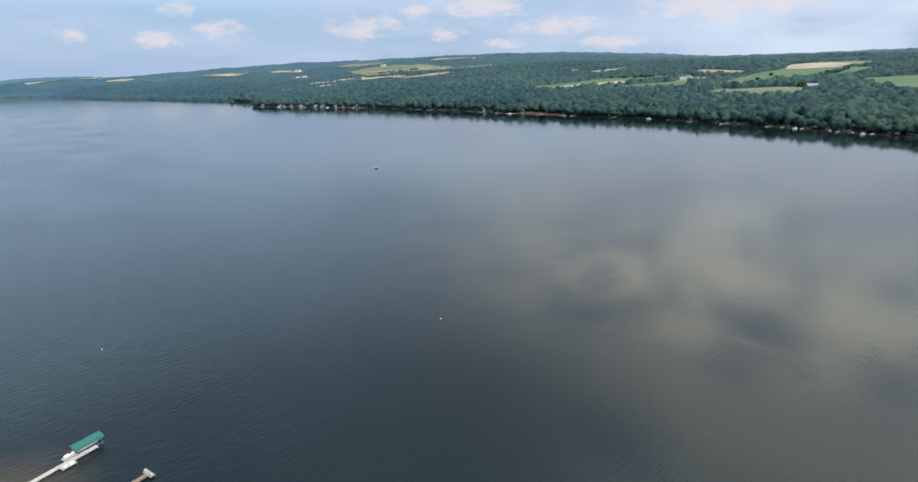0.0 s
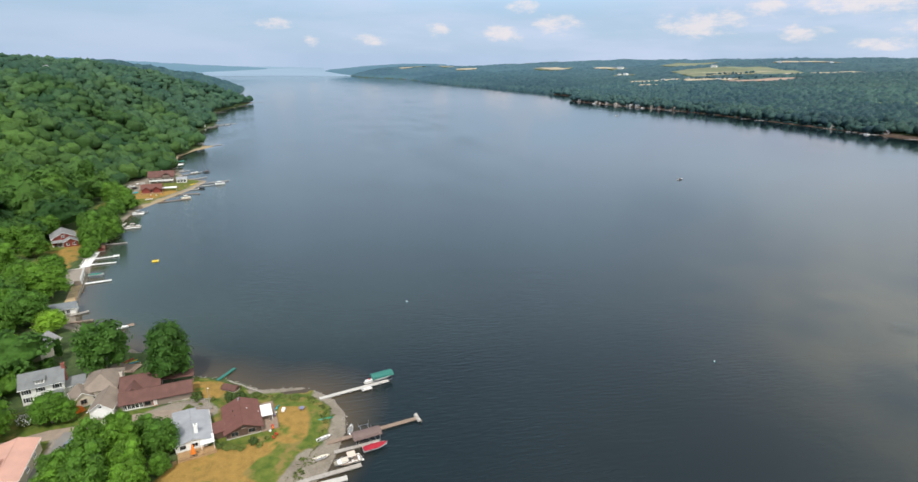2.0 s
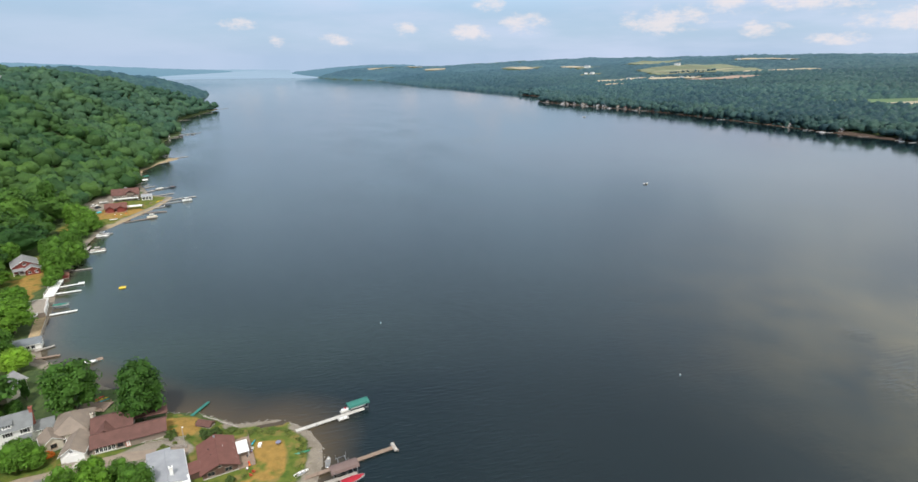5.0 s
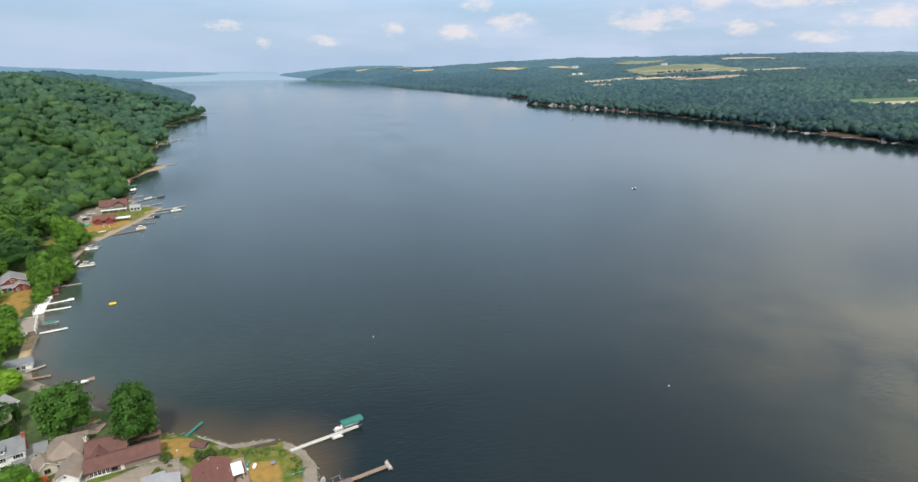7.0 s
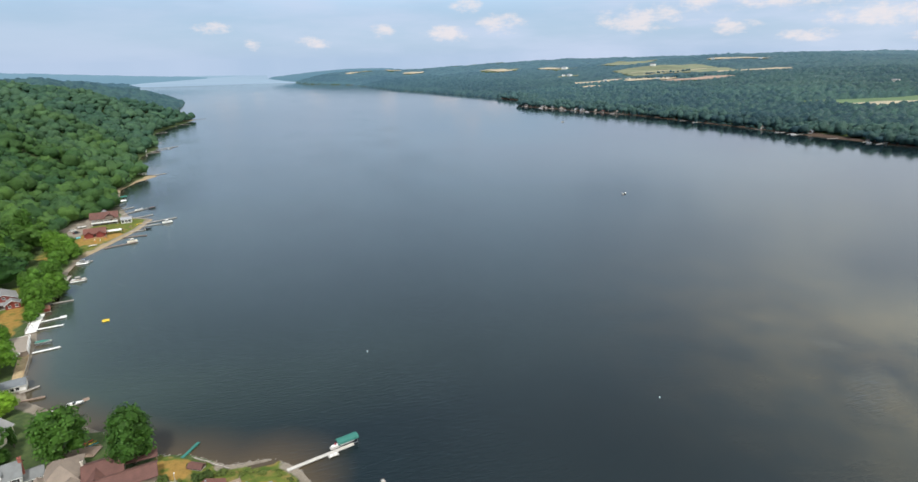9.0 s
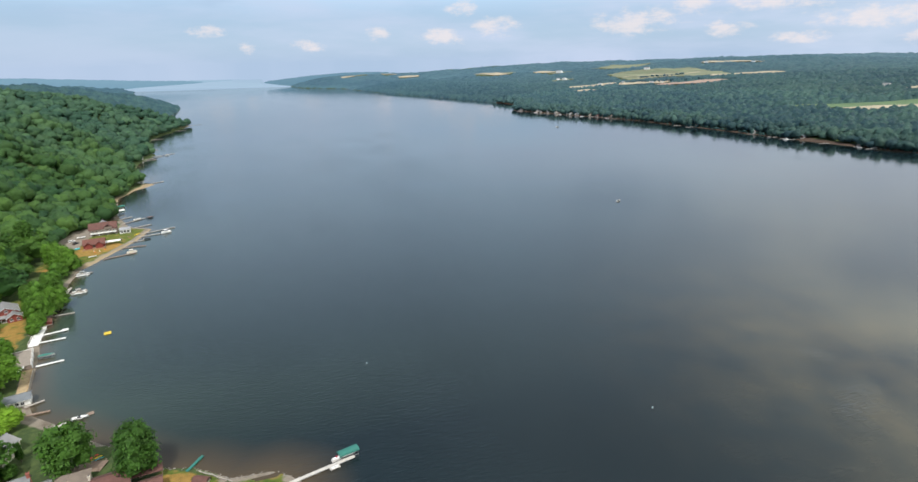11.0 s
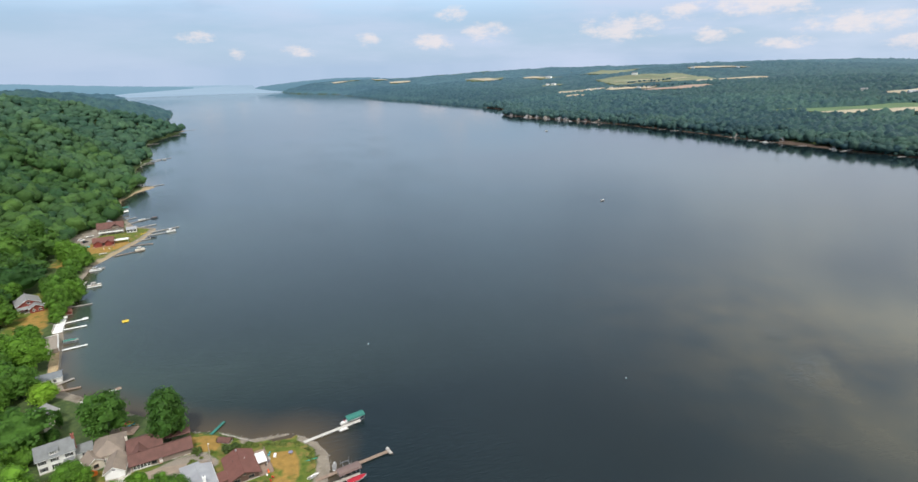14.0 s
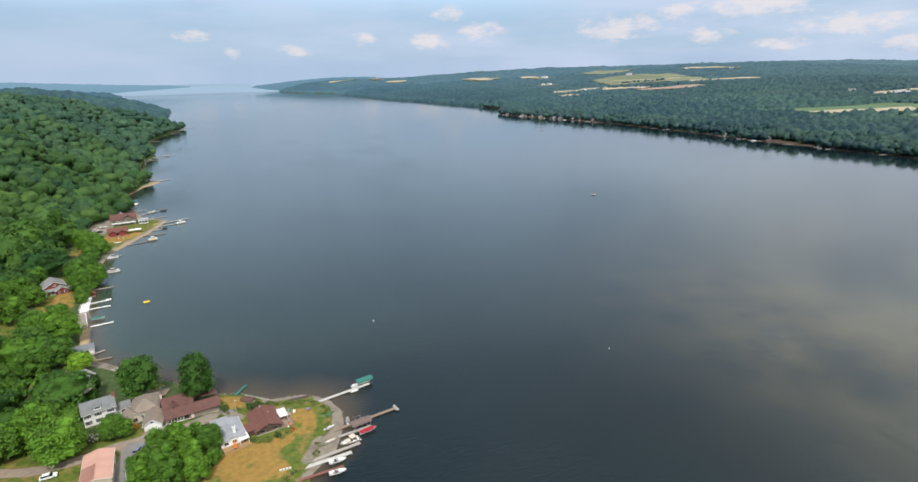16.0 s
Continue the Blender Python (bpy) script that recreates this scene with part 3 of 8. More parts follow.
def sprays_on(lumps, each, leaf, gen, upward=0.6, loose=0.26):
    """Leaf sprays lying like shelves on the upper sides of lumps: quads as two triangles each."""
    vs, fs, base = [], [], 0
    for x, y, z, r, flat, *out in lumps:
        d = gen.normal(size=(each, 3))
        d[:, 2] = np.abs(d[:, 2]) * 1.1 - 0.30
        d += np.array(out or (0, 0, 0)) * 1.3
        d /= np.linalg.norm(d, axis=1)[:, None]
        c = d * r * gen.uniform(0.82, 1.12, (each, 1)) * (1, 1, flat) + (x, y, z)
        nrm = d + gen.normal(scale=loose, size=d.shape) + (0, 0, upward)
        nrm /= np.linalg.norm(nrm, axis=1)[:, None]
        s = np.cross(nrm, gen.normal(size=d.shape))
        s /= np.linalg.norm(s, axis=1)[:, None] + 1e-9
        t = np.cross(nrm, s)
        w = leaf * gen.uniform(0.6, 1.35, (each, 1))
        q = np.stack([c - s * w, c - t * w * 0.7, c + s * w - nrm * w * 0.25, c + t * w * 0.7 - nrm * w * 0.3], 1).reshape(-1, 3)
        i = np.arange(each)[:, None] * 4 + base
        vs.append(q), fs.append(np.concatenate([i + [0, 1, 2], i + [0, 2, 3]]))
        base += len(q)
    return np.concatenate(vs), np.concatenate(fs)


def leafy_crown(count, quads, leaf, wide=1.0, high=1.7, seed=0):
    """Leaf sprays on flattened lumps in tiers, over darker cores."""
    gen = np.random.default_rng(seed)
    pf = puffs_of(count, wide, high, gen)
    vs, fs, base = [], [], 0
    for x, y, z, r in pf:
        v = ICO1[0] * (r * 0.80) * gen.uniform(0.75, 1.15, (len(ICO1[0]), 1)) * (1, 1, 0.62) + (x, y, z)
        vs.append(v), fs.append(ICO1[1] + base)
        base += len(v)
    v, f = sprays_on([(x, y, z, r, 0.66) for x, y, z, r in pf], quads // count, leaf, gen)
    return np.concatenate(vs + [v]), np.concatenate(fs + [f + base])


def canopy_crown(seed, sides=12, rings=7, high=1.4, lobes=9, sprays=0, leaf=0.15, swell=0.36):
    """A billowing tree top standing close among others, as one skin of rounded boughs."""
    gen = np.random.default_rng(seed)
    bough = gen.normal(size=(lobes, 3))
    bough[:, 2] = np.abs(bough[:, 2]) * 0.9
    bough /= np.linalg.norm(bough, axis=1)[:, None]
    out = []
    for j in range(rings):
        polar = radians(122 - 112 * j / (rings - 1))
        a = (np.arange(sides) + 0.5 * (j % 2)) * 2 * math.pi / sides + gen.uniform(-0.12, 0.12, sides)
        out.append(np.stack([np.sin(polar) * np.cos(a), np.sin(polar) * np.sin(a), np.full(sides, math.cos(polar))], 1))
    d = np.concatenate(out + [np.array([[0.02, 0.0, 1.0]])])
    near = np.arccos(np.clip(d @ bough.T, -1, 1)).min(axis=1)
    r = 1.10 - swell + swell * np.exp(-(near * math.sqrt(lobes) / 1.26) ** 2) + gen.uniform(-0.05, 0.05, len(d))
    v = d * r[:, None] * (1, 1, high / 2) + (0, 0, high * 0.42)
    f = []
    for j in range(rings - 1):
        for i in range(sides):
            k, o = (i + 1) % sides, j % 2
            p, q, t, u = j * sides + i, j * sides + k, (j + 1) * sides + i, (j + 1) * sides + k
            f += [(p, q, t), (q, u, t)] if not o else [(p, q, u), (p, u, t)]
    top = (rings - 1) * sides
    f += [(top + i, top + (i + 1) % sides, len(v) - 1) for i in range(sides)]
    f = np.array(f)
    if sprays:
        size = 1.3 / math.sqrt(lobes)
        lumps = [(*(b * (1.12 - size) * (1, 1, high / 2) + (0, 0, high * 0.42)), size, 0.75, *b) for b in bough]
        w, g = sprays_on(lumps, sprays // lobes, leaf, gen)
        v, f = np.concatenate([v, w]), np.concatenate([f, g + len(v)])
    return v, f


def far_haze(x, y):
    """Haze put into the leaf colour, growing with distance up the lake and inland."""
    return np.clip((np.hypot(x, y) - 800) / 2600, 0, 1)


def hazed_hill_groups(x, y):
    """Darker and bluer up the near hillside: haze put into colour, in uneven groups."""
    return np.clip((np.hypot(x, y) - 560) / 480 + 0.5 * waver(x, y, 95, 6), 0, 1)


def planted(name, kinds, spots, label, mat="leaf"):
    """One mesh of many trees: spots are rows of x, y, z, size, height factor, tint."""
    vs, fs, ts, base = [], [], [], 0
    pick = rng.integers(0, len(kinds), len(spots))
    for k, (v, f) in enumerate(kinds):
        rows = spots[pick == k]
        if not len(rows):
            continue
        a = rng.uniform(0, 2 * math.pi, len(rows))
        c, s = np.cos(a)[:, None], np.sin(a)[:, None]
        x = (v[None, :, 0] * c - v[None, :, 1] * s) * rows[:, 3:4] + rows[:, 0:1]
        y = (v[None, :, 0] * s + v[None, :, 1] * c) * rows[:, 3:4] + rows[:, 1:2]
        z = v[None, :, 2] * rows[:, 3:4] * rows[:, 4:5] + rows[:, 2:3]
        vs.append(np.stack([x, y, z], -1).reshape(-1, 3))
        fs.append((f[None] + (np.arange(len(rows)) * len(v))[:, None, None]).reshape(-1, 3) + base)
        ts.append(np.repeat(rows[:, 5], len(v)))
        base += len(rows) * len(v)
    vs, fs, ts = np.concatenate(vs), np.concatenate(fs), np.concatenate(ts)
    me = bpy.data.meshes.new(name)
    me.vertices.add(len(vs)), me.vertices.foreach_set("co", vs.ravel())
    me.loops.add(fs.size), me.loops.foreach_set("vertex_index", fs.ravel().astype(np.int32))
    me.polygons.add(len(fs)), me.polygons.foreach_set("loop_start", np.arange(0, fs.size, 3, dtype=np.int32))
    me.update(calc_edges=True)
    me.attributes.new("tint", "FLOAT", "POINT").data.foreach_set("value", ts.astype(np.float32))
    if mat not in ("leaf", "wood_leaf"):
        me.attributes.new("haze_share", "FLOAT", "POINT").data.foreach_set("value", (far_haze if mat == "far_leaf" else hazed_hill_groups)(vs[:, 0], vs[:, 1]).astype(np.float32))
    me.shade_smooth()
    me.materials.append(M[mat])
    return tagged(new(name, me), label, "trees", kind="stuff")


CLEARINGS = [
    BANK, [(-108, 182), (-82, 182), (-84, 200), (-92, 219), (-107, 219)],
    [(-160, 262), (-138, 262), (-143, 296), (-162, 296)],
    [(-110, 204), (-88, 204), (-94, 232), (-100, 264), (-116, 264), (-113, 235)],
    [(-114, 60), (-50, 60), (-60, 120), (-84, 140), (-112, 152)],
    [(-152, 298), (-108, 298), (-110, 402), (-150, 402)],
    [(-62, 96), (-14, 96), (10, 130), (6, 165), (-30, 180), (-66, 205), (-78, 195), (-100, 150), (-108, 148), (-108, 136), (-84, 126)],
    [(-150, 244), (-100, 222), (-100, 262), (-112, 300), (-140, 312)], [(-152, 392), (-112, 392), (-85, 450), (-90, 500), (-140, 510), (-160, 480)],
    [(-113, 162), (-101, 162), (-105, 200), (-116, 212), (-121, 206), (-113, 190)],
    [(-160, 606), (-120, 606), (-120, 704), (-146, 704)], [(-100, 180), (-80, 180), (-80, 210), (-100, 210)],
]
# centre, half length, half depth, turn and crop of each field on the opposite hills
FIELDS = [(1108, 738, 172, 42, -50, "crop"), (1062, 722, 95, 27, -42, "straw"), (1590, 2060, 190, 230, -20, "hay"), (1352, 1592, 112, 46, -25, "soil"), (1175, 1895, 100, 42, -3, "straw"),
          (1285, 1755, 85, 40, -50, "straw"), (1675, 1675, 120, 50, -48, "straw"), (2130, 2270, 50, 170, 8, "straw"), (1082, 578, 68, 42, -68, "crop"), (1014, 355, 80, 40, 80, "hay"),
          (1265, 385, 165, 85, -15, "crop"), (1440, 378, 48, 58, 0, "straw"), (1140, 172, 110, 48, 15, "crop"), (1350, 548, 46, 60, 0, "soil"), (1570, 290, 95, 48, -37, "hay"),
          (1300, 3300, 60, 150, 10, "straw"), (860, 4350, 50, 110, 0, "straw"), (1240, 2290, 55, 40, 0, "hay"), (1540, 2870, 60, 50, 0, "hay"), (1172, 525, 40, 34, 0, "hay"),
          (560, 4400, 50, 90, 0, "straw"), (660, 4420, 50, 80, 0, "hay"), (910, 3860, 70, 80, -15, "straw"), (1330, 3290, 120, 60, 10, "hay"), (1530, 3020, 60, 70, 0, "straw"), (1040, 1745, 34, 24, 0, "straw"),
          (1560, 2015, 150, 13, -20, "straw"), (1625, 2150, 120, 22, -24, "crop"), (1480, 1950, 70, 10, -22, "straw"), (1870, 2780, 150, 120, 30, "hay"), (1376, 850, 62, 34, -15, "straw"), (1420, 1990, 40, 70, 0, "hay")]


COTTAGE_PLOTS = [(-151, 703), (-196, 842), (-190, 905), (-208, 1003), (-222, 1060), (-232, 1150), (-236, 1240), (-222, 1345), (-226, 1400)]


def half_depth(u, hw, hd, crop):
    """A green crop narrows towards its far end; the other fields are nearly square."""
    low = 0.30 if crop == "crop" else 0.85
    return hd * (low + (1 - low) * np.clip((u + hw) / (1.1 * hw), 0, 1))


def wooded(x, y):
    """Which places carry trees, and how far they lie from the two shores."""
    dl, dr = both_distances(x, y)
    k = (dl > 3.5) | (dr > np.where((y > 1055) & (y < 1420), 4.0, 0.3))
    for poly in CLEARINGS:
        k &= ~inside(x, y, poly)
    for cx, cy in COTTAGE_PLOTS:                # open ground between a cottage and the water
        for east in (0, 7, 14):
            k &= np.hypot(x - cx - east, y - cy + 0.4 * east) > 7.5
    for cx, cy, hw, hd, turn, crop in FIELDS:
        c, s = math.cos(radians(turn)), math.sin(radians(turn))
        for camera_side in ((0, 14) if cy < 1200 else (0, 16, 32) if cy < 2500 else (0, 25, 50, 75)):           # the field and a strip cleared towards the camera, so trees don't hide it
            qx, qy = x - cx + camera_side * x / np.hypot(x, y), y - cy + camera_side * y / np.hypot(x, y)
            u, v = qx * c + qy * s, -qx * s + qy * c
            k &= ~((abs(u) < hw + 3) & (abs(v) < half_depth(u, hw, hd, crop) + 3))
    return k, dl, dr


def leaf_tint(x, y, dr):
    """Tint with shade painted low by the opposite shore, lighter groups here and there."""
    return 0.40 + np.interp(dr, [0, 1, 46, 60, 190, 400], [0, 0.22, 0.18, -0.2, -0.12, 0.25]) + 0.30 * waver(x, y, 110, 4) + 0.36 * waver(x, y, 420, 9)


def spots_in(x0, x1, y0, y1, step, keep, close=1.0, even=0.0):
    """Tree places on a shaken lattice over land that is wooded."""
    x, y = np.meshgrid(np.arange(x0, x1, step), np.arange(y0, y1, step))
    x, y = (q.ravel() + rng.uniform(-0.7, 0.7, q.size) * step for q in (x, y))
    k = keep(x, y, np.hypot(x, y))
    x, y = x[k], y[k]
    k, dl, dr = wooded(x, y)
    x, y = x[k], y[k]
    size = close * step * (even * 0.72 + (1 - even) * rng.choice([0.42, 0.52, 0.64, 0.78, 0.98], len(x))) * rng.uniform(0.92, 1.08, len(x))
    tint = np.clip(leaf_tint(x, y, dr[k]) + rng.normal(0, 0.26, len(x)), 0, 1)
    return np.stack([x, y, ground_height(x, y) - 0.5, size, rng.uniform(0.9, 1.35, len(x)), tint], 1)


def scatter(i, j, k):
    """A steady random number from 0 to 1 for each cell of a lattice."""
    v = np.sin(i * 127.1 + j * 311.7 + k * 74.7) * 43758.5453
    return v - np.floor(v)


def tree_tops(name, x0, x1, y0, y1, step, cell, keep, label, mat, low=6.0, high=12.0, ragged=0.8):
    """Close woods seen from afar: the skin of their crowns, each a rounded top of its own height and tint."""
    xs, ys = np.arange(x0, x1, step), np.arange(y0, y1, step)
    gx, gy = np.meshgrid(xs, ys)
    x = (gx + (scatter(gx, gy, 1) - 0.5) * step * 0.7).ravel()
    y = (gy + (scatter(gx, gy, 2) - 0.5) * step * 0.7).ravel()
    wood, dl, dr = wooded(x, y)
    wood &= keep(x, y, np.hypot(x, y), dl, dr)
    best, own = np.full(x.shape, -99.0), np.zeros(x.shape)
    ci, cj = np.floor(x / cell), np.floor(y / cell)
    for a in (-1, 0, 1):
        for b in (-1, 0, 1):
            i, j = ci + a, cj + b
            px, py = (i + 0.15 + 0.7 * scatter(i, j, 3)) * cell, (j + 0.15 + 0.7 * scatter(i, j, 4)) * cell
            top = low + (high - low) * scatter(i, j, 5) - ((x - px) ** 2 + (y - py) ** 2) / (cell * (0.40 + 0.35 * scatter(i, j, 6)))
            own = np.where(top > best, scatter(i, j, 7), own)
            best = np.maximum(best, top)
    z = ground_height(x, y) + np.where(wood, np.maximum(best, 1.0) + (scatter(gx, gy, 8).ravel() - 0.5) * ragged, -0.6)
    w = wood.reshape(gx.shape)
    cells = w[:-1, :-1] | w[1:, :-1] | w[:-1, 1:] | w[1:, 1:]
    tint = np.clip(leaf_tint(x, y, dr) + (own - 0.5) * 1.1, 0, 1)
    n = len(xs)
    i = (np.arange(len(ys) - 1)[:, None] * n + np.arange(n - 1)[None]).ravel()
    quads = np.stack([i, i + 1, i + n + 1, i + n], 1)[cells.ravel()]
    used, inv = np.unique(quads, return_inverse=True)
    quads = inv.reshape(-1, 4)
    me = bpy.data.meshes.new(name)
    me.vertices.add(len(used)), me.vertices.foreach_set("co", np.stack([x, y, z], 1)[used].ravel())
    me.loops.add(quads.size), me.loops.foreach_set("vertex_index", quads.ravel().astype(np.int32))
    me.polygons.add(len(quads)), me.polygons.foreach_set("loop_start", np.arange(0, quads.size, 4, dtype=np.int32))
    me.update(calc_edges=True)
    me.attributes.new("tint", "FLOAT", "POINT").data.foreach_set("value", tint[used].astype(np.float32))
    me.attributes.new("haze_share", "FLOAT", "POINT").data.foreach_set("value", far_haze(x, y)[used].astype(np.float32))
    me.shade_smooth()
    me.materials.append(M[mat])
    return tagged(new(name, me), label, "trees", kind="stuff")


near_kinds = [canopy_crown(s, 18, 10, 1.5, 22, 286, 0.085, 0.46) for s in range(8)]
fine_kinds = [canopy_crown(40 + s, 20, 11, 1.5, 26, 520, 0.066, 0.50) for s in range(6)]
far_kinds = [canopy_crown(60 + s, 10, 6, 1.65, 12, 24, 0.13, 0.38) for s in range(8)]
mid_kinds = [canopy_crown(20 + s, 10, 6, 1.7, 12, 24, 0.12, 0.42) for s in range(8)]
cape_kinds = [canopy_crown(40 + s, 8, 5, 1.6, 9, 0, 0.16, 0.46) for s in range(8)]
bush_kinds = [canopy_crown(100 + s, 6, 4, 1.0, 5) for s in range(10)]
planted("village_woods", fine_kinds, spots_in(-420, -60, 90, 320, 9.0, lambda x, y, d: (d < 300) & (x < -75) & (both_distances(x, y)[0] < 200), 1.2), "broadleaved woods behind the village", "leaf")
planted("near_woods", near_kinds, spots_in(-420, -60, 90, 470, 10.0, lambda x, y, d: (d < 460) & (d >= 300) & (x < -75) & (both_distances(x, y)[0] < 270), 1.28), "broadleaved woods on the steep near hillside", "wood_leaf")
planted("hill_woods", mid_kinds, spots_in(-800, -80, 120, 1000, 7.5, lambda x, y, d: (d >= 460) & (d < 1000) & (both_distances(x, y)[0] < 340), 1.22, 0.15), "broadleaved woods on the hillside above the lake", "hill_leaf")
planted("cape_woods", cape_kinds, spots_in(-1500, -120, 500, 2000, 10.0, lambda x, y, d: (d >= 1000) & (d < 1650) & (both_distances(x, y)[0] < 600), 1.2, 0.3), "woods down to the cape", "cape_leaf")
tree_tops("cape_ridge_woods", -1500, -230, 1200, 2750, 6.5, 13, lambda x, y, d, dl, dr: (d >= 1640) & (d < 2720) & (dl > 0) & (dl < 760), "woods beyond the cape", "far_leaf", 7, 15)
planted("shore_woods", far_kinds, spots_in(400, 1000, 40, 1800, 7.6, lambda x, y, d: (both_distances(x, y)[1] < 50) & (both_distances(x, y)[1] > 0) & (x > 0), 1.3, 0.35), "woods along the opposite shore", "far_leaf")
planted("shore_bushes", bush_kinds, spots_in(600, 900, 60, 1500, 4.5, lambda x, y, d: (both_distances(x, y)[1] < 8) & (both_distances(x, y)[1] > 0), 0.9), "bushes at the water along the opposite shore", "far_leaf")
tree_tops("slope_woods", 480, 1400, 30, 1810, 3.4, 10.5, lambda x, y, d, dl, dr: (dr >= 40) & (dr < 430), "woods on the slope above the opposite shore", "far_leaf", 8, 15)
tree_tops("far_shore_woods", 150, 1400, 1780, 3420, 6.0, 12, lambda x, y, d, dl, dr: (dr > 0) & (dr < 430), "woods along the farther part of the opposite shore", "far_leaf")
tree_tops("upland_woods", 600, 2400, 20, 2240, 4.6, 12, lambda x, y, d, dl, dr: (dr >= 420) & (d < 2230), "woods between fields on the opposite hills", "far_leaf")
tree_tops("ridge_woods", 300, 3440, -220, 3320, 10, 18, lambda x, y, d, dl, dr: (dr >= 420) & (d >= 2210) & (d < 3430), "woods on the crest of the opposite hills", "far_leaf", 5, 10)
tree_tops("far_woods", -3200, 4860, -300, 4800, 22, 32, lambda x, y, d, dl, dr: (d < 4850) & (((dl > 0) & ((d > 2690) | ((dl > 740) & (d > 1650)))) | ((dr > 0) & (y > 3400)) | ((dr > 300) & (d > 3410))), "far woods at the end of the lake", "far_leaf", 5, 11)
_rows = []
for (ax, ay), (bx, by) in (((1425, 1975), (1590, 1905)), ((1390, 1660), (1480, 1590)), ((985, 690), (1060, 640)), ((1120, 620), (1170, 560)), ((1150, 800), (1215, 640)), ((1180, 330), (1370, 300)), ((1260, 1800), (1400, 1640))):
    _n = int(math.hypot(bx - ax, by - ay) / 6)
    _u = np.linspace(0, 1, _n)
    _rows.append(np.stack([ax + (bx - ax) * _u + rng.normal(0, 1.5, _n), ay + (by - ay) * _u + rng.normal(0, 1.5, _n)], 1)[rng.random(_n) > 0.25])
_rows = np.concatenate(_rows)
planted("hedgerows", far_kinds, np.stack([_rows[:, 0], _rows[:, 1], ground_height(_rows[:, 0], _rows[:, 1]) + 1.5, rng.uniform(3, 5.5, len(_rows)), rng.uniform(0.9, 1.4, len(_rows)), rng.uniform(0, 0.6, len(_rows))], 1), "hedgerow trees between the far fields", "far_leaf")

# ---- building blocks ----
def part(name, bm, mat, parent=None, label="", smooth=False):
    """One mesh object out of a bmesh, under its thing."""
    me = bpy.data.meshes.new(name)
    bm.normal_update()
    bm.to_mesh(me)
    bm.free()
    if smooth:
        me.shade_smooth()
    me.materials.append(mat)
    ob = new(name, me)
    ob.parent = parent
    return tagged(ob, label)


def thing(name, x, y, z, yaw, label, category, group=""):
    ob = new(name)
    ob.empty_display_size = 0.5
    ob.matrix_basis = pose(x, y, z, 0, 0, yaw)
    return tagged(ob, label, category, group)


def box(x, y, z, sx, sy, sz, bm=None, m=None, bevel=0.0):
    """A block with its centre at x, y and its foot at z."""
    own = bmesh.new()
    bmesh.ops.create_cube(own, size=1, matrix=Matrix.Translation((x, y, z + sz / 2)) @ Matrix.Diagonal((sx, sy, sz, 1)))
    if bevel:
        bmesh.ops.bevel(own, geom=own.edges[:], offset=bevel, segments=1, affect="EDGES")
    if m:
        bmesh.ops.transform(own, matrix=m, verts=own.verts[:])
    return merged(bm, own)


def merged(bm, own):
    if bm is None:
        return own
    me = bpy.data.meshes.new("tmp")
    own.to_mesh(me)
    own.free()
    bm.from_mesh(me)
    bpy.data.meshes.remove(me)
    return bm


def rod(a, b, r, r2=None, sides=8, bm=None):
    """A round bar from a to b, tapering to r2."""
    a, b = Vector(a), Vector(b)
    own = bmesh.new()
    m = Matrix.Translation((a + b) / 2) @ (b - a).to_track_quat("Z", "Y").to_matrix().to_4x4()
    bmesh.ops.create_cone(own, cap_ends=True, segments=sides, radius1=r, radius2=r if r2 is None else r2, depth=(b - a).length, matrix=m)
    return merged(bm, own)


def solid(verts, faces):
    bm = bmesh.new()
    vs = [bm.verts.new(v) for v in verts]
    for f in faces:
        bm.faces.new([vs[i] for i in f])
    bmesh.ops.recalc_face_normals(bm, faces=bm.faces[:])
    return bm


def slab(corners, thick, bm=None):
    """A plate of four corners, thick downwards along its normal."""
    c = [Vector(p) for p in corners]
    nrm = (c[1] - c[0]).cross(c[3] - c[0]).normalized()
    if nrm.z < 0:
        nrm = -nrm
    low = [p - nrm * thick for p in c]
    own = solid([*c, *low], [(0, 1, 2, 3), (4, 5, 6, 7), (0, 1, 5, 4), (1, 2, 6, 5), (2, 3, 7, 6), (3, 0, 4, 7)])
    return merged(bm, own)


def height_at(x, y):
    return float(ground_height(np.array([x]), np.array([y]))[0])


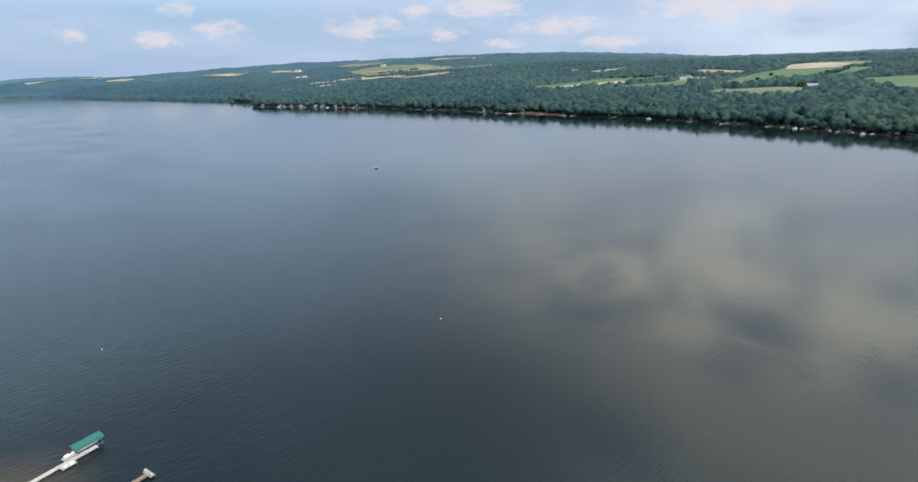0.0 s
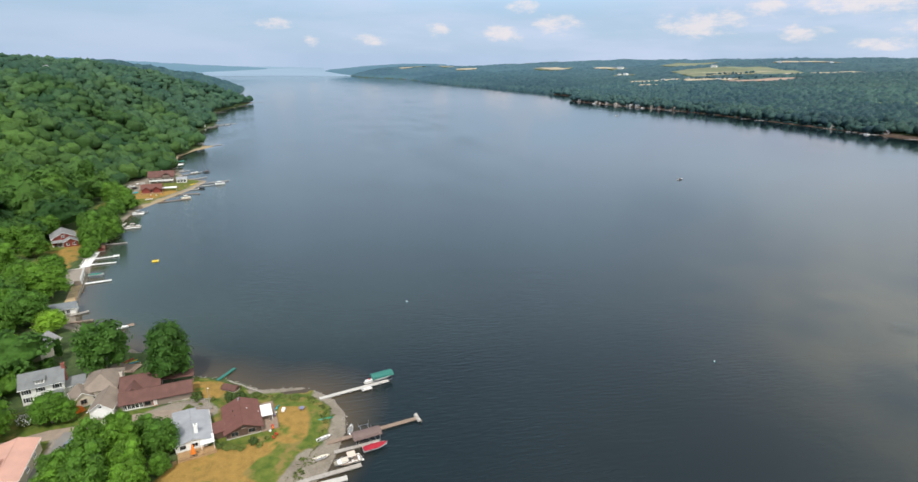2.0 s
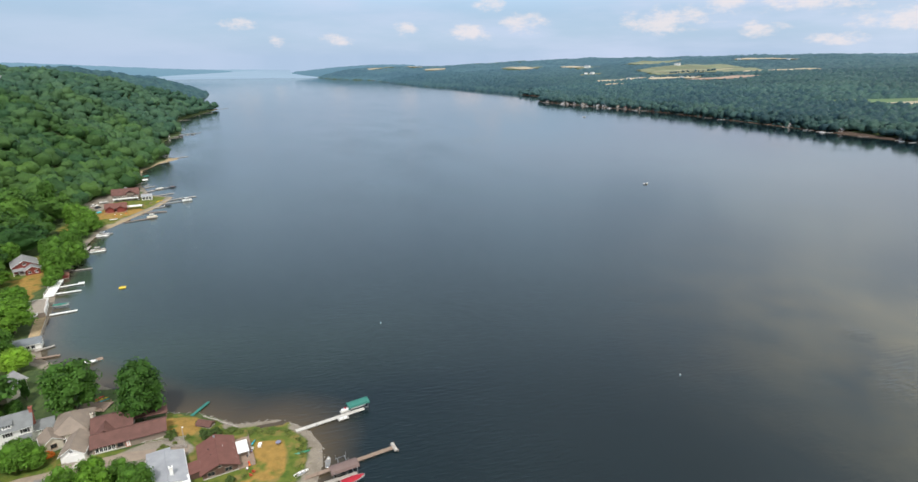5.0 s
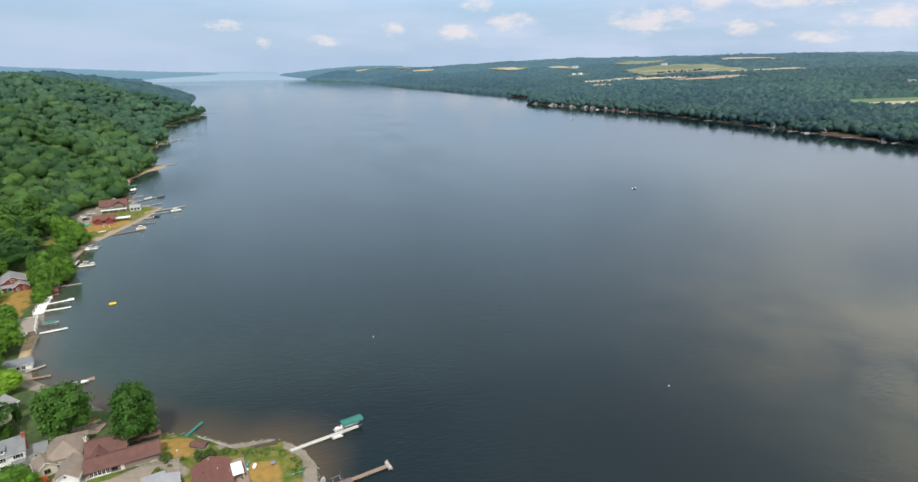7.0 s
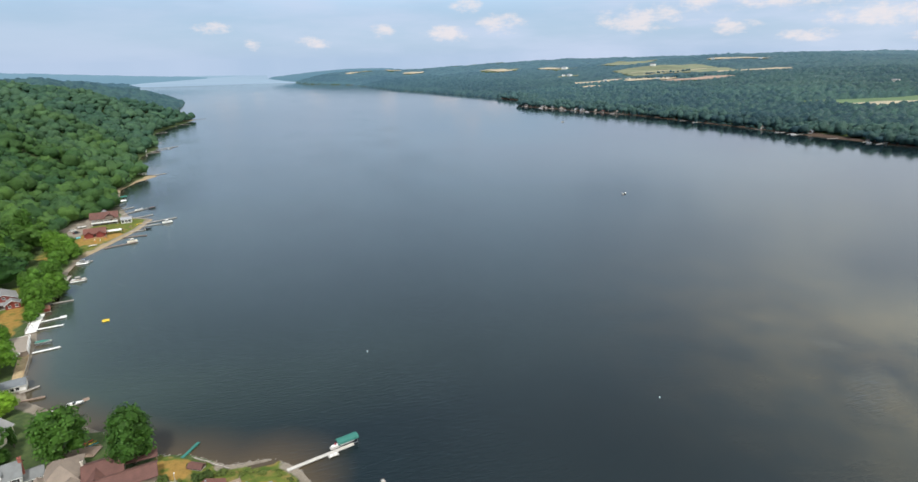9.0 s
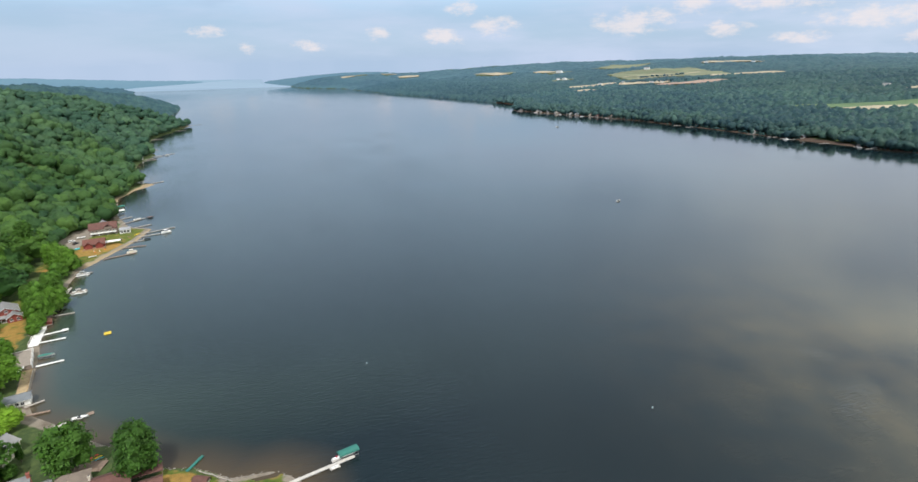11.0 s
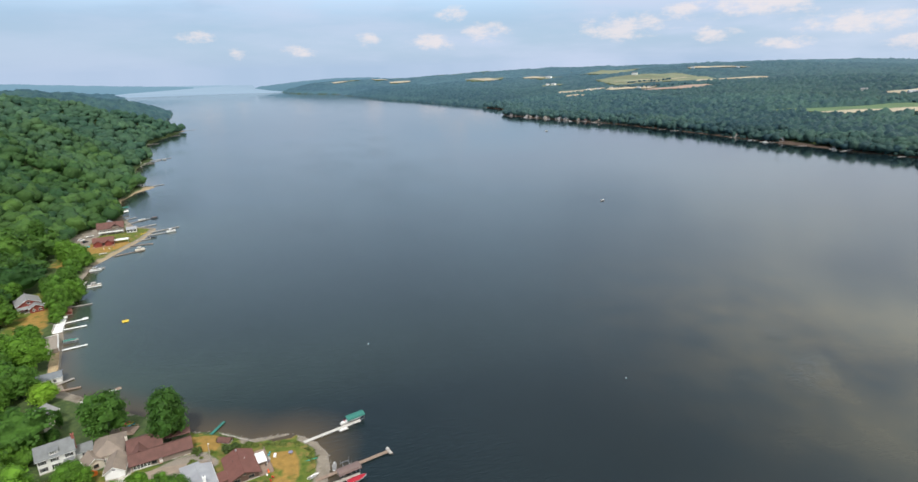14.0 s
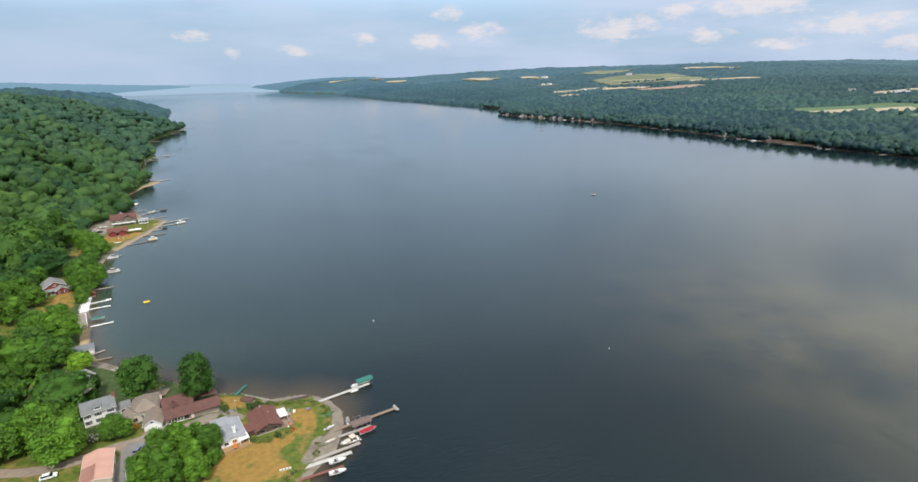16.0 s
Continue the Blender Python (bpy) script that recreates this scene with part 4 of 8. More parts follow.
M.update({
    "white_siding": material("white_clapboard", (0.78, 0.78, 0.76), 0.6, vary=0.06, stretch=(0.3, 0.3, 6), fine=6),
    "cream_siding": material("cream_siding", (0.62, 0.56, 0.47), 0.65, vary=0.08, stretch=(0.3, 0.3, 6), fine=6),
    "brown_siding": material("dark_brown_siding", (0.105, 0.06, 0.045), 0.7, vary=0.2, stretch=(3, 3, 0.4), fine=8),
    "taupe_siding": material("taupe_siding", (0.25, 0.20, 0.165), 0.7, vary=0.12, stretch=(0.4, 0.4, 5)),
    "tan_block": material("tan_block_wall", (0.50, 0.44, 0.33), 0.85, vary=0.14, bump=0.01),
    "red_siding": material("barn_red_siding", (0.22, 0.045, 0.035), 0.65, vary=0.15, stretch=(3, 3, 0.5)),
    "brown_roof": material("brown_asphalt_shingles", (0.150, 0.062, 0.049), 0.85, vary=0.16, scale=0.5, fine=9, bump=0.015),
    "dark_brown_roof": material("weathered_brown_shingles", (0.122, 0.058, 0.048), 0.85, vary=0.22, scale=0.5, fine=9, bump=0.015),
    "grey_roof": material("grey_asphalt_shingles", (0.235, 0.235, 0.24), 0.85, vary=0.16, scale=0.6, fine=9, bump=0.015),
    "dim_grey_roof": material("dark_grey_asphalt_shingles", (0.170, 0.180, 0.186), 0.85, vary=0.18, scale=0.6, fine=9, bump=0.015),
    "pale_roof": material("pale_grey_roofing", (0.31, 0.32, 0.345), 0.65, vary=0.14, scale=0.4, fine=7),
    "tan_roof": material("tan_shingles", (0.235, 0.190, 0.155), 0.85, vary=0.16, scale=0.5, fine=9, bump=0.015),
    "pink_roof": material("faded_red_metal_roof", (0.56, 0.32, 0.255), 0.6, vary=0.10, scale=0.3, fine=6),
    "red_roof": material("brick_red_shingles", (0.235, 0.105, 0.075), 0.8, vary=0.16, scale=0.5, fine=9),
    "slate_roof": material("dark_grey_roofing", (0.15, 0.17, 0.19), 0.75, vary=0.15, scale=0.5),
    "white_paint": material("white_paint", (0.80, 0.80, 0.79), 0.45, vary=0.05),
    "cream_paint": material("cream_gelcoat", (0.72, 0.66, 0.55), 0.3, vary=0.05),
    "black_paint": material("black_paint", (0.02, 0.02, 0.022), 0.5, vary=0.1),
    "grey_wood": material("weathered_grey_boards", (0.36, 0.33, 0.30), 0.85, vary=0.2, scale=1.5, fine=10, bump=0.01),
    "pale_wood": material("bleached_dock_boards", (0.50, 0.48, 0.45), 0.8, vary=0.12, scale=1.2, fine=10),
    "brown_wood": material("brown_dock_boards", (0.26, 0.19, 0.145), 0.85, vary=0.2, scale=1.2, fine=10),
    "new_wood": material("fresh_pine_boards", (0.34, 0.215, 0.105), 0.7, vary=0.15, scale=1.5),
    "red_wood": material("red_stained_boards", (0.20, 0.085, 0.065), 0.8, vary=0.2, scale=1.2),
    "metal": material("galvanised_steel", (0.52, 0.53, 0.54), 0.4, 0.8, vary=0.1),
    "teal_cloth": material("teal_canvas", (0.030, 0.165, 0.135), 0.75, vary=0.12, fine=20),
    "brown_cloth": material("brown_canvas", (0.165, 0.115, 0.105), 0.8, vary=0.14, fine=20),
    "red_cloth": material("red_boat_cover", (0.33, 0.009, 0.024), 0.8, vary=0.12, fine=10),
    "cream_cloth": material("cream_canvas", (0.66, 0.54, 0.45), 0.75, vary=0.06),
    "white_cloth": material("white_vinyl", (0.78, 0.78, 0.77), 0.55, vary=0.06),
    "orange_cloth": material("orange_cloth", (0.75, 0.20, 0.02), 0.7, vary=0.12),
    "blue_plastic": material("turquoise_plastic", (0.05, 0.42, 0.50), 0.35, vary=0.08),
    "yellow_plastic": material("yellow_plastic", (0.72, 0.50, 0.02), 0.4, vary=0.08),
    "red_plastic": material("red_plastic", (0.55, 0.06, 0.03), 0.4, vary=0.08),
    "green_plastic": material("green_canoe_hull", (0.025, 0.19, 0.10), 0.4, vary=0.1),
    "purple_cloth": material("grey_blue_cloth", (0.20, 0.20, 0.29), 0.7, vary=0.1),
    "brick": material("red_brick", (0.30, 0.10, 0.075), 0.85, vary=0.2, fine=8),
    "stone": material("shore_stones", (0.22, 0.20, 0.175), 0.9, vary=0.25, scale=1.2, bump=0.02, per_object=0.35),
    "concrete": material("pale_concrete", (0.48, 0.45, 0.41), 0.85, vary=0.12, scale=0.8),
    "gravel": material("gravel_drive", (0.27, 0.215, 0.17), 0.95, vary=0.16, scale=0.5, fine=6, bump=0.02),
    "asphalt": material("worn_grey_road", (0.20, 0.19, 0.18), 0.9, vary=0.14, scale=0.4, fine=8),
    "rubber": material("tyre_rubber", (0.02, 0.02, 0.02), 0.8),
    "silver_paint": material("silver_blue_car_paint", (0.30, 0.34, 0.42), 0.25, 0.4, vary=0.04),
    "dark_paint": material("dark_car_paint", (0.03, 0.035, 0.045), 0.25, vary=0.04),
    "hedge": foliage("shrub_leaves", (0.040, 0.085, 0.022), (0.150, 0.185, 0.042)),
})


def glass():
    m = bpy.data.materials.new("window_glass")
    m.use_nodes = True
    p = m.node_tree.nodes["Principled BSDF"]
    p.inputs["Base Color"].default_value = (0.02, 0.025, 0.03, 1)
    p.inputs["Roughness"].default_value, p.inputs["IOR"].default_value = 0.06, 1.5
    return m


M["glass"] = glass()
SIDES = {"e": (1, 0), "w": (-1, 0), "n": (0, 1), "s": (0, -1)}


def add_window(house, side, half, u, z, w, h, frame_mat="white_paint", shutters=False, door=False):
    """A window, or a door, on one side of a house; u along the wall."""
    sx, sy = SIDES[side]
    m = Matrix.Translation((sx * half, sy * half, 0)) @ pose(0, 0, 0, 0, 0, {"e": 90, "w": -90, "n": 180, "s": 0}[side])
    t = 0.09
    bm = None
    for bx, bz, bw, bh in ((0, z + h, w + 2 * t, t), (0, z - t, w + 2 * t, t), (-w / 2 - t / 2, z, t, h), (w / 2 + t / 2, z, t, h)):
        bm = box(u + bx, -0.04, bz, bw, 0.12, bh, bm, m)
    bm = box(u, -0.05, z, 0.05, 0.08, h, bm, m)
    win = part("door" if door else "window", bm, M[frame_mat], house)
    if door:
        part("door_leaf", box(u, -0.02, z, w, 0.06, h, None, m), M["white_paint" if frame_mat != "white_paint" else "cream_siding"], win)
        part("door_handle", box(u + w * 0.35, -0.08, z + 1.0, 0.06, 0.08, 0.14, None, m), M["metal"], win)
    else:
        part("pane", box(u, -0.015, z, w, 0.04, h, None, m), M["glass"], win)
        part("sill", box(u, -0.10, z - t - 0.05, w + 0.3, 0.2, 0.06, None, m), M[frame_mat], win)
    if shutters:
        for s in (-1, 1):
            part("shutter", box(u + s * (w / 2 + t + 0.24), -0.04, z, 0.42, 0.07, h, None, m), M["black_paint"], win, "black shutter")


def gable_roof(house, w, l, wall, rise, mat, over=0.45, thick=0.16, x0=0.0, y0=0.0, name="roof"):
    """Two slopes with a ridge along y, a ridge cap and barge boards."""
    s = rise / (w / 2)
    hw, hl = w / 2 + over, l / 2 + over
    eave, top = wall - s * over + 0.12, wall + rise + 0.12
    bm = slab([(x0, y0 - hl, top), (x0, y0 + hl, top), (x0 - hw, y0 + hl, eave), (x0 - hw, y0 - hl, eave)], thick)
    bm = slab([(x0, y0 - hl, top), (x0, y0 + hl, top), (x0 + hw, y0 + hl, eave), (x0 + hw, y0 - hl, eave)], thick, bm)
    roof = part(name, bm, mat, house)
    part("ridge_cap", rod((x0, y0 - hl, top), (x0, y0 + hl, top), 0.10, sides=6), mat, roof)
    for e, q in ((-1, -1), (-1, 1), (1, -1), (1, 1)):
        bm = rod((x0, y0 + e * (hl + 0.03), top - 0.12), (x0 + q * hw, y0 + e * (hl + 0.03), eave - 0.12), 0.07, sides=4)
        part("barge_board", bm, M["white_paint"] if mat in (M["grey_roof"], M["tan_roof"], M["pink_roof"]) else mat, roof)
    for q in (-1, 1):
        part("gutter", rod((x0 + q * (hw + 0.04), y0 - hl, eave - 0.1), (x0 + q * (hw + 0.04), y0 + hl, eave - 0.1), 0.06, sides=6), mat if mat in (M["brown_roof"], M["dark_brown_roof"], M["red_roof"]) else M["white_paint"], roof)
    return roof


def hip_roof(house, w, l, wall, rise, mat, over=0.45):
    hw, hl, r = w / 2 + over, l / 2 + over, max(l / 2 - w / 2, 0.4)
    e, t = wall, wall + rise
    v = [(-hw, -hl, e), (hw, -hl, e), (hw, hl, e), (-hw, hl, e), (0, -r, t), (0, r, t), (-hw, -hl, e - 0.2), (hw, -hl, e - 0.2), (hw, hl, e - 0.2), (-hw, hl, e - 0.2)]
    roof = part("roof", solid(v, [(0, 1, 4), (1, 2, 5, 4), (2, 3, 5), (3, 0, 4, 5), (0, 1, 7, 6), (1, 2, 8, 7), (2, 3, 9, 8), (3, 0, 6, 9), (6, 7, 8, 9)]), mat, house)
    bm = rod((0, -r, t), (0, r, t), 0.1, sides=6)
    for a, b in ((0, 4), (1, 4), (2, 5), (3, 5)):
        bm = rod(v[a], v[b], 0.08, sides=6, bm=bm)
    part("ridge_cap", bm, mat, roof)
    return roof


def gable_walls(house, w, l, wall, rise, mat, x0=0.0, y0=0.0, name="wall"):
    hw, hl = w / 2, l / 2
    v = [(x0 + a * hw, y0 + b * hl, c) for b in (-1, 1) for a, c in ((-1, -0.6), (1, -0.6), (1, wall), (-1, wall))]
    v += [(x0, y0 - hl, wall + rise), (x0, y0 + hl, wall + rise)]
    f = [(0, 1, 2, 8, 3), (4, 5, 6, 9, 7), (0, 4, 7, 3), (1, 5, 6, 2), (0, 1, 5, 4), (3, 7, 9, 8), (2, 6, 9, 8)]
    return part(name, solid(v, f), mat, house)


def chimney(house, x, y, z, h, mat="brick", s=0.7):
    bm = box(x, y, z, s, s, h)
    bm = box(x, y, z + h, s + 0.18, s + 0.18, 0.12, bm)
    c = part("chimney", bm, M[mat], house)
    part("flue", rod((x, y, z + h + 0.1), (x, y, z + h + 0.45), 0.13), M["black_paint"], c)


def gable_house(name, x, y, yaw, w, l, wall, rise, wall_mat, roof_mat, label, hip=False, category="house", over=0.45, z=None):
    house = thing(name, x, y, height_at(x, y) if z is None else z, yaw, label, category)
    part("foundation", box(0, 0, -1.0, w + 0.12, l + 0.12, 1.3), M["concrete"], house)
    if hip:
        part("wall", box(0, 0, -0.6, w, l, wall + 0.6), M[wall_mat], house)
        hip_roof(house, w, l, wall, rise, M[roof_mat], over)
    else:
        gable_walls(house, w, l, wall, rise, M[wall_mat])
        gable_roof(house, w, l, wall, rise, M[roof_mat], over)
    return house


# trees and shrubs that stand alone
CROWNS = {}


def crown_mesh(kind, seed):
    key = (kind, seed)
    if key not in CROWNS:
        count, quads, leaf, high = {"round": (30, 2700, 0.052, 1.75), "tall": (40, 3400, 0.050, 2.3), "willow": (30, 2700, 0.054, 1.35), "shrub": (10, 700, 0.10, 1.3)}[kind]
        v, f = leafy_crown(count, quads, leaf, 1.0, high, 100 + seed)
        if kind == "willow":
            v[:, 2] -= 0.22 * np.clip(np.hypot(v[:, 0], v[:, 1]) - 0.45, 0, 1)
        me = bpy.data.meshes.new("crown")
        me.from_pydata(v.tolist(), [], f.tolist())
        CROWNS[key] = (me, v)
    return CROWNS[key]


def tree(x, y, wide, high, tint, label, kind="round", seed=0, name="tree", group="trees by the shore", leaves="leaf"):
    """Trunk with limbs and a crown of leaf sprays; wide is the crown's width."""
    z = height_at(x, y)
    ob = thing(name, x, y, z, seed * 67 % 360, label, "tree", group)
    me, v = crown_mesh(kind, seed % 4)
    me = me.copy()
    me.attributes.new("tint", "FLOAT", "POINT").data.foreach_set("value", np.full(len(v), tint, np.float32))
    me.materials.append(M[leaves])
    r, top = wide / 2 / 0.98, v[:, 2].max()
    clear = high * (0.10 if kind != "tall" else 0.07)
    cr = new("crown", me)
    cr.parent = ob
    cr.matrix_basis = Matrix.Translation((0, 0, clear - 0.1 * high)) @ Matrix.Diagonal((r, r, (high * 1.0) / top, 1))
    gen = random.Random(seed)
    part("trunk", rod((0, 0, -0.4), (0, 0, high * 0.62), wide * 0.030 + 0.08, wide * 0.012, 9), M["bark"], ob)
    for i in range(4):
        a = i * 1.6 + gen.uniform(0, 1)
        part("limb", rod((0, 0, high * (0.25 + 0.08 * i)), (math.cos(a) * r * 0.6, math.sin(a) * r * 0.6, high * (0.5 + 0.07 * i)), wide * 0.014 + 0.04, wide * 0.006, 6), M["bark"], ob)
    return ob


def shrub(x, y, wide, high, tint, label, seed=0, mat="hedge"):
    ob = thing("shrub", x, y, height_at(x, y), seed * 67 % 360, label, "shrub", "garden shrubs")
    me, v = crown_mesh("shrub", seed % 4)
    me = me.copy()
    me.attributes.new("tint", "FLOAT", "POINT").data.foreach_set("value", np.full(len(v), tint, np.float32))
    me.materials.append(M[mat])
    cr = new("foliage", me)
    cr.parent = ob
    cr.matrix_basis = Matrix.Translation((0, 0, -0.15 * high)) @ Matrix.Diagonal((wide / 2, wide / 2, high / v[:, 2].max() * 1.1, 1))
    part("stem", rod((0, 0, -0.2), (0, 0, high * 0.6), 0.06), M["bark"], ob)
    return ob


# docks and boats
def dock(a, b, wide, mat, label, z=0.55, posts=3.0, group="docks", name="dock"):
    a, b = Vector((*a, 0)), Vector((*b, 0))
    run = (b - a).length
    yaw = math.degrees(math.atan2(b.y - a.y, b.x - a.x))
    ob = thing(name, a.x, a.y, 0, yaw, label, "dock", group)
    n = max(1, round(run / 3.0))
    for i in range(n):
        part("deck_section", box((i + 0.5) * run / n, 0, z - 0.12, run / n - 0.05, wide, 0.12), M[mat], ob)
    bm = None
    for s in (-1, 1):
        bm = box(run / 2, s * (wide / 2 - 0.08), z - 0.27, run, 0.07, 0.16, bm)
    part("stringer", bm, M[mat], ob)
    for i in range(int(run / posts) + 1):
        for s in (-1, 1):
            part("post", rod((min(i * posts + 0.2, run - 0.1), s * (wide / 2 + 0.03), -1.8), (min(i * posts + 0.2, run - 0.1), s * (wide / 2 + 0.03), z + 0.25), 0.05, sides=6), M["metal" if mat == "pale_wood" else mat], ob)
    return ob


def hull_bm(length, beam, height, bow=0.62, flat=False):
    """A boat's hull along x, bow at +x, with an open or decked top."""
    bm = bmesh.new()
    rings = []
    for i in range(9):
        u = i / 8
        w = beam / 2 * (1.0 if flat else min(1.0, 0.86 + 0.3 * u)) * (1 - max(0, (u - 0.45) / 0.55) ** 2.2 * 0.96)
        x = -length / 2 + u * length
        lift = height * (0.0 if flat else 0.28 * max(0, u - 0.5) ** 2 * 4)
        keel = lift * 0.9
        rings.append([bm.verts.new(p) for p in ((x, -w, height + lift), (x, -w * bow - w * 0.2, height * 0.4 + keel), (x, 0, keel), (x, w * bow + w * 0.2, height * 0.4 + keel), (x, w, height + lift))])
    for p, q in zip(rings, rings[1:]):
        for j in range(4):
            bm.faces.new((p[j], p[j + 1], q[j + 1], q[j]))
    bm.faces.new(rings[0])
    bm.faces.new(rings[-1])
    return bm, rings


def runabout(x, y, yaw, length, mat, label, z=0.0, cover=None, name="motorboat"):
    ob = thing(name, x, y, z, yaw, label, "boat", "boats at the docks")
    beam, h = length * 0.38, length * 0.15
    bm, _ = hull_bm(length, beam, h)
    hull = part("hull", bm, M[mat], ob, smooth=True)
    if cover:
        bm = bmesh.new()
        rows = []
        for i in range(9):
            u = i / 8
            w = beam / 2 * min(1.0, 0.86 + 0.3 * u) * (1 - max(0, (u - 0.45) / 0.55) ** 2.2 * 0.96) * 0.97
            top = h * (1.05 + 0.55 * math.sin(min(u * 1.15, 1) * math.pi))
            lift = h * 0.28 * max(0, u - 0.5) ** 2 * 4
            rows.append([bm.verts.new((-length / 2 * 0.98 + u * length * 0.98, s * w, (top if s == 0 else h * 0.98 + (top - h) * (1 - abs(s)) ** 0.7) + lift)) for s in (-1, -0.6, 0, 0.6, 1)])
        for p, q in zip(rows, rows[1:]):
            for j in range(4):
                bm.faces.new((p[j], p[j + 1], q[j + 1], q[j]))
        part("boat_cover", bm, M[cover], ob, smooth=True)
    else:
        part("foredeck", box(length * 0.22, 0, h * 1.0, length * 0.34, beam * 0.62, 0.07, bevel=0.03), M[mat], ob)
        part("cockpit_floor", box(-length * 0.14, 0, h * 0.35, length * 0.6, beam * 0.8, 0.06), M["grey_wood"], ob)
        part("windscreen", slab([(length * 0.02, -beam * 0.36, h), (length * 0.02, beam * 0.36, h), (-length * 0.03, beam * 0.33, h + 0.45), (-length * 0.03, -beam * 0.33, h + 0.45)], 0.03), M["glass"], ob)
        for s in (-1, 1):
            part("seat", box(-length * 0.12, s * beam * 0.22, h * 0.5, 0.5, 0.5, 0.5, bevel=0.05), M["dark_paint"], ob)
        part("stern_bench", box(-length * 0.36, 0, h * 0.5, 0.55, beam * 0.7, 0.45, bevel=0.05), M["white_cloth"], ob)
        part("gunwale", box(-length * 0.15, beam * 0.46, h - 0.02, length * 0.6, 0.1, 0.07), M[mat], hull)
        part("gunwale", box(-length * 0.15, -beam * 0.46, h - 0.02, length * 0.6, 0.1, 0.07), M[mat], hull)
    eng = part("outboard_motor", box(-length / 2 - 0.22, 0, h * 0.2, 0.36, 0.34, 0.95, bevel=0.07), M["black_paint"], ob)
    part("propeller_leg", box(-length / 2 - 0.22, 0, -0.4, 0.14, 0.12, 0.7), M["black_paint"], eng)
    return ob


def pontoon_boat(x, y, yaw, length, label, z=0.0, top="cream_paint"):
    ob = thing("pontoon_boat", x, y, z, yaw, label, "boat", "boats at the docks")
    for s in (-1, 1):
        bm = rod((-length / 2, s * 0.9, 0.2), (length / 2 - 0.5, s * 0.9, 0.2), 0.32, sides=10)
        part("pontoon", rod((length / 2 - 0.5, s * 0.9, 0.2), (length / 2 + 0.1, s * 0.9, 0.4), 0.32, 0.08, 10, bm), M["metal"], ob)
    deck = part("deck", box(0, 0, 0.55, length, 2.4, 0.12), M[top], ob)
    for sx, sy, bx, by in ((length * 0.9, 0.06, 0, 1.15), (length * 0.9, 0.06, 0, -1.15), (0.06, 2.3, length * 0.45, 0), (0.06, 2.3, -length * 0.45, 0)):
        part("fence_panel", box(bx, by, 0.68, sx, sy, 0.6), M[top], deck)
    for bx, by in ((length * 0.3, 0.75), (length * 0.3, -0.75), (-length * 0.3, 0.75)):
        part("seat", box(bx, by, 0.68, length * 0.24, 0.6, 0.45, bevel=0.06), M["white_cloth"], deck)
    part("console", box(-0.2, -0.7, 0.68, 0.6, 0.7, 0.9, bevel=0.06), M["cream_paint"], deck)
    for bx in (-1.3, 0.9):
        for s in (-1, 1):
            part("canopy_pole", rod((bx, s * 1.1, 0.65), (bx * 0.8, s * 1.0, 2.4), 0.03, sides=6), M["metal"], ob)
    part("bimini_top", box(-0.2, 0, 2.38, 2.6, 2.3, 0.12, bevel=0.05), M[top], ob)
    part("outboard_motor", box(-length / 2 - 0.2, 0, 0.2, 0.36, 0.34, 0.95, bevel=0.07), M["black_paint"], ob)
    return ob


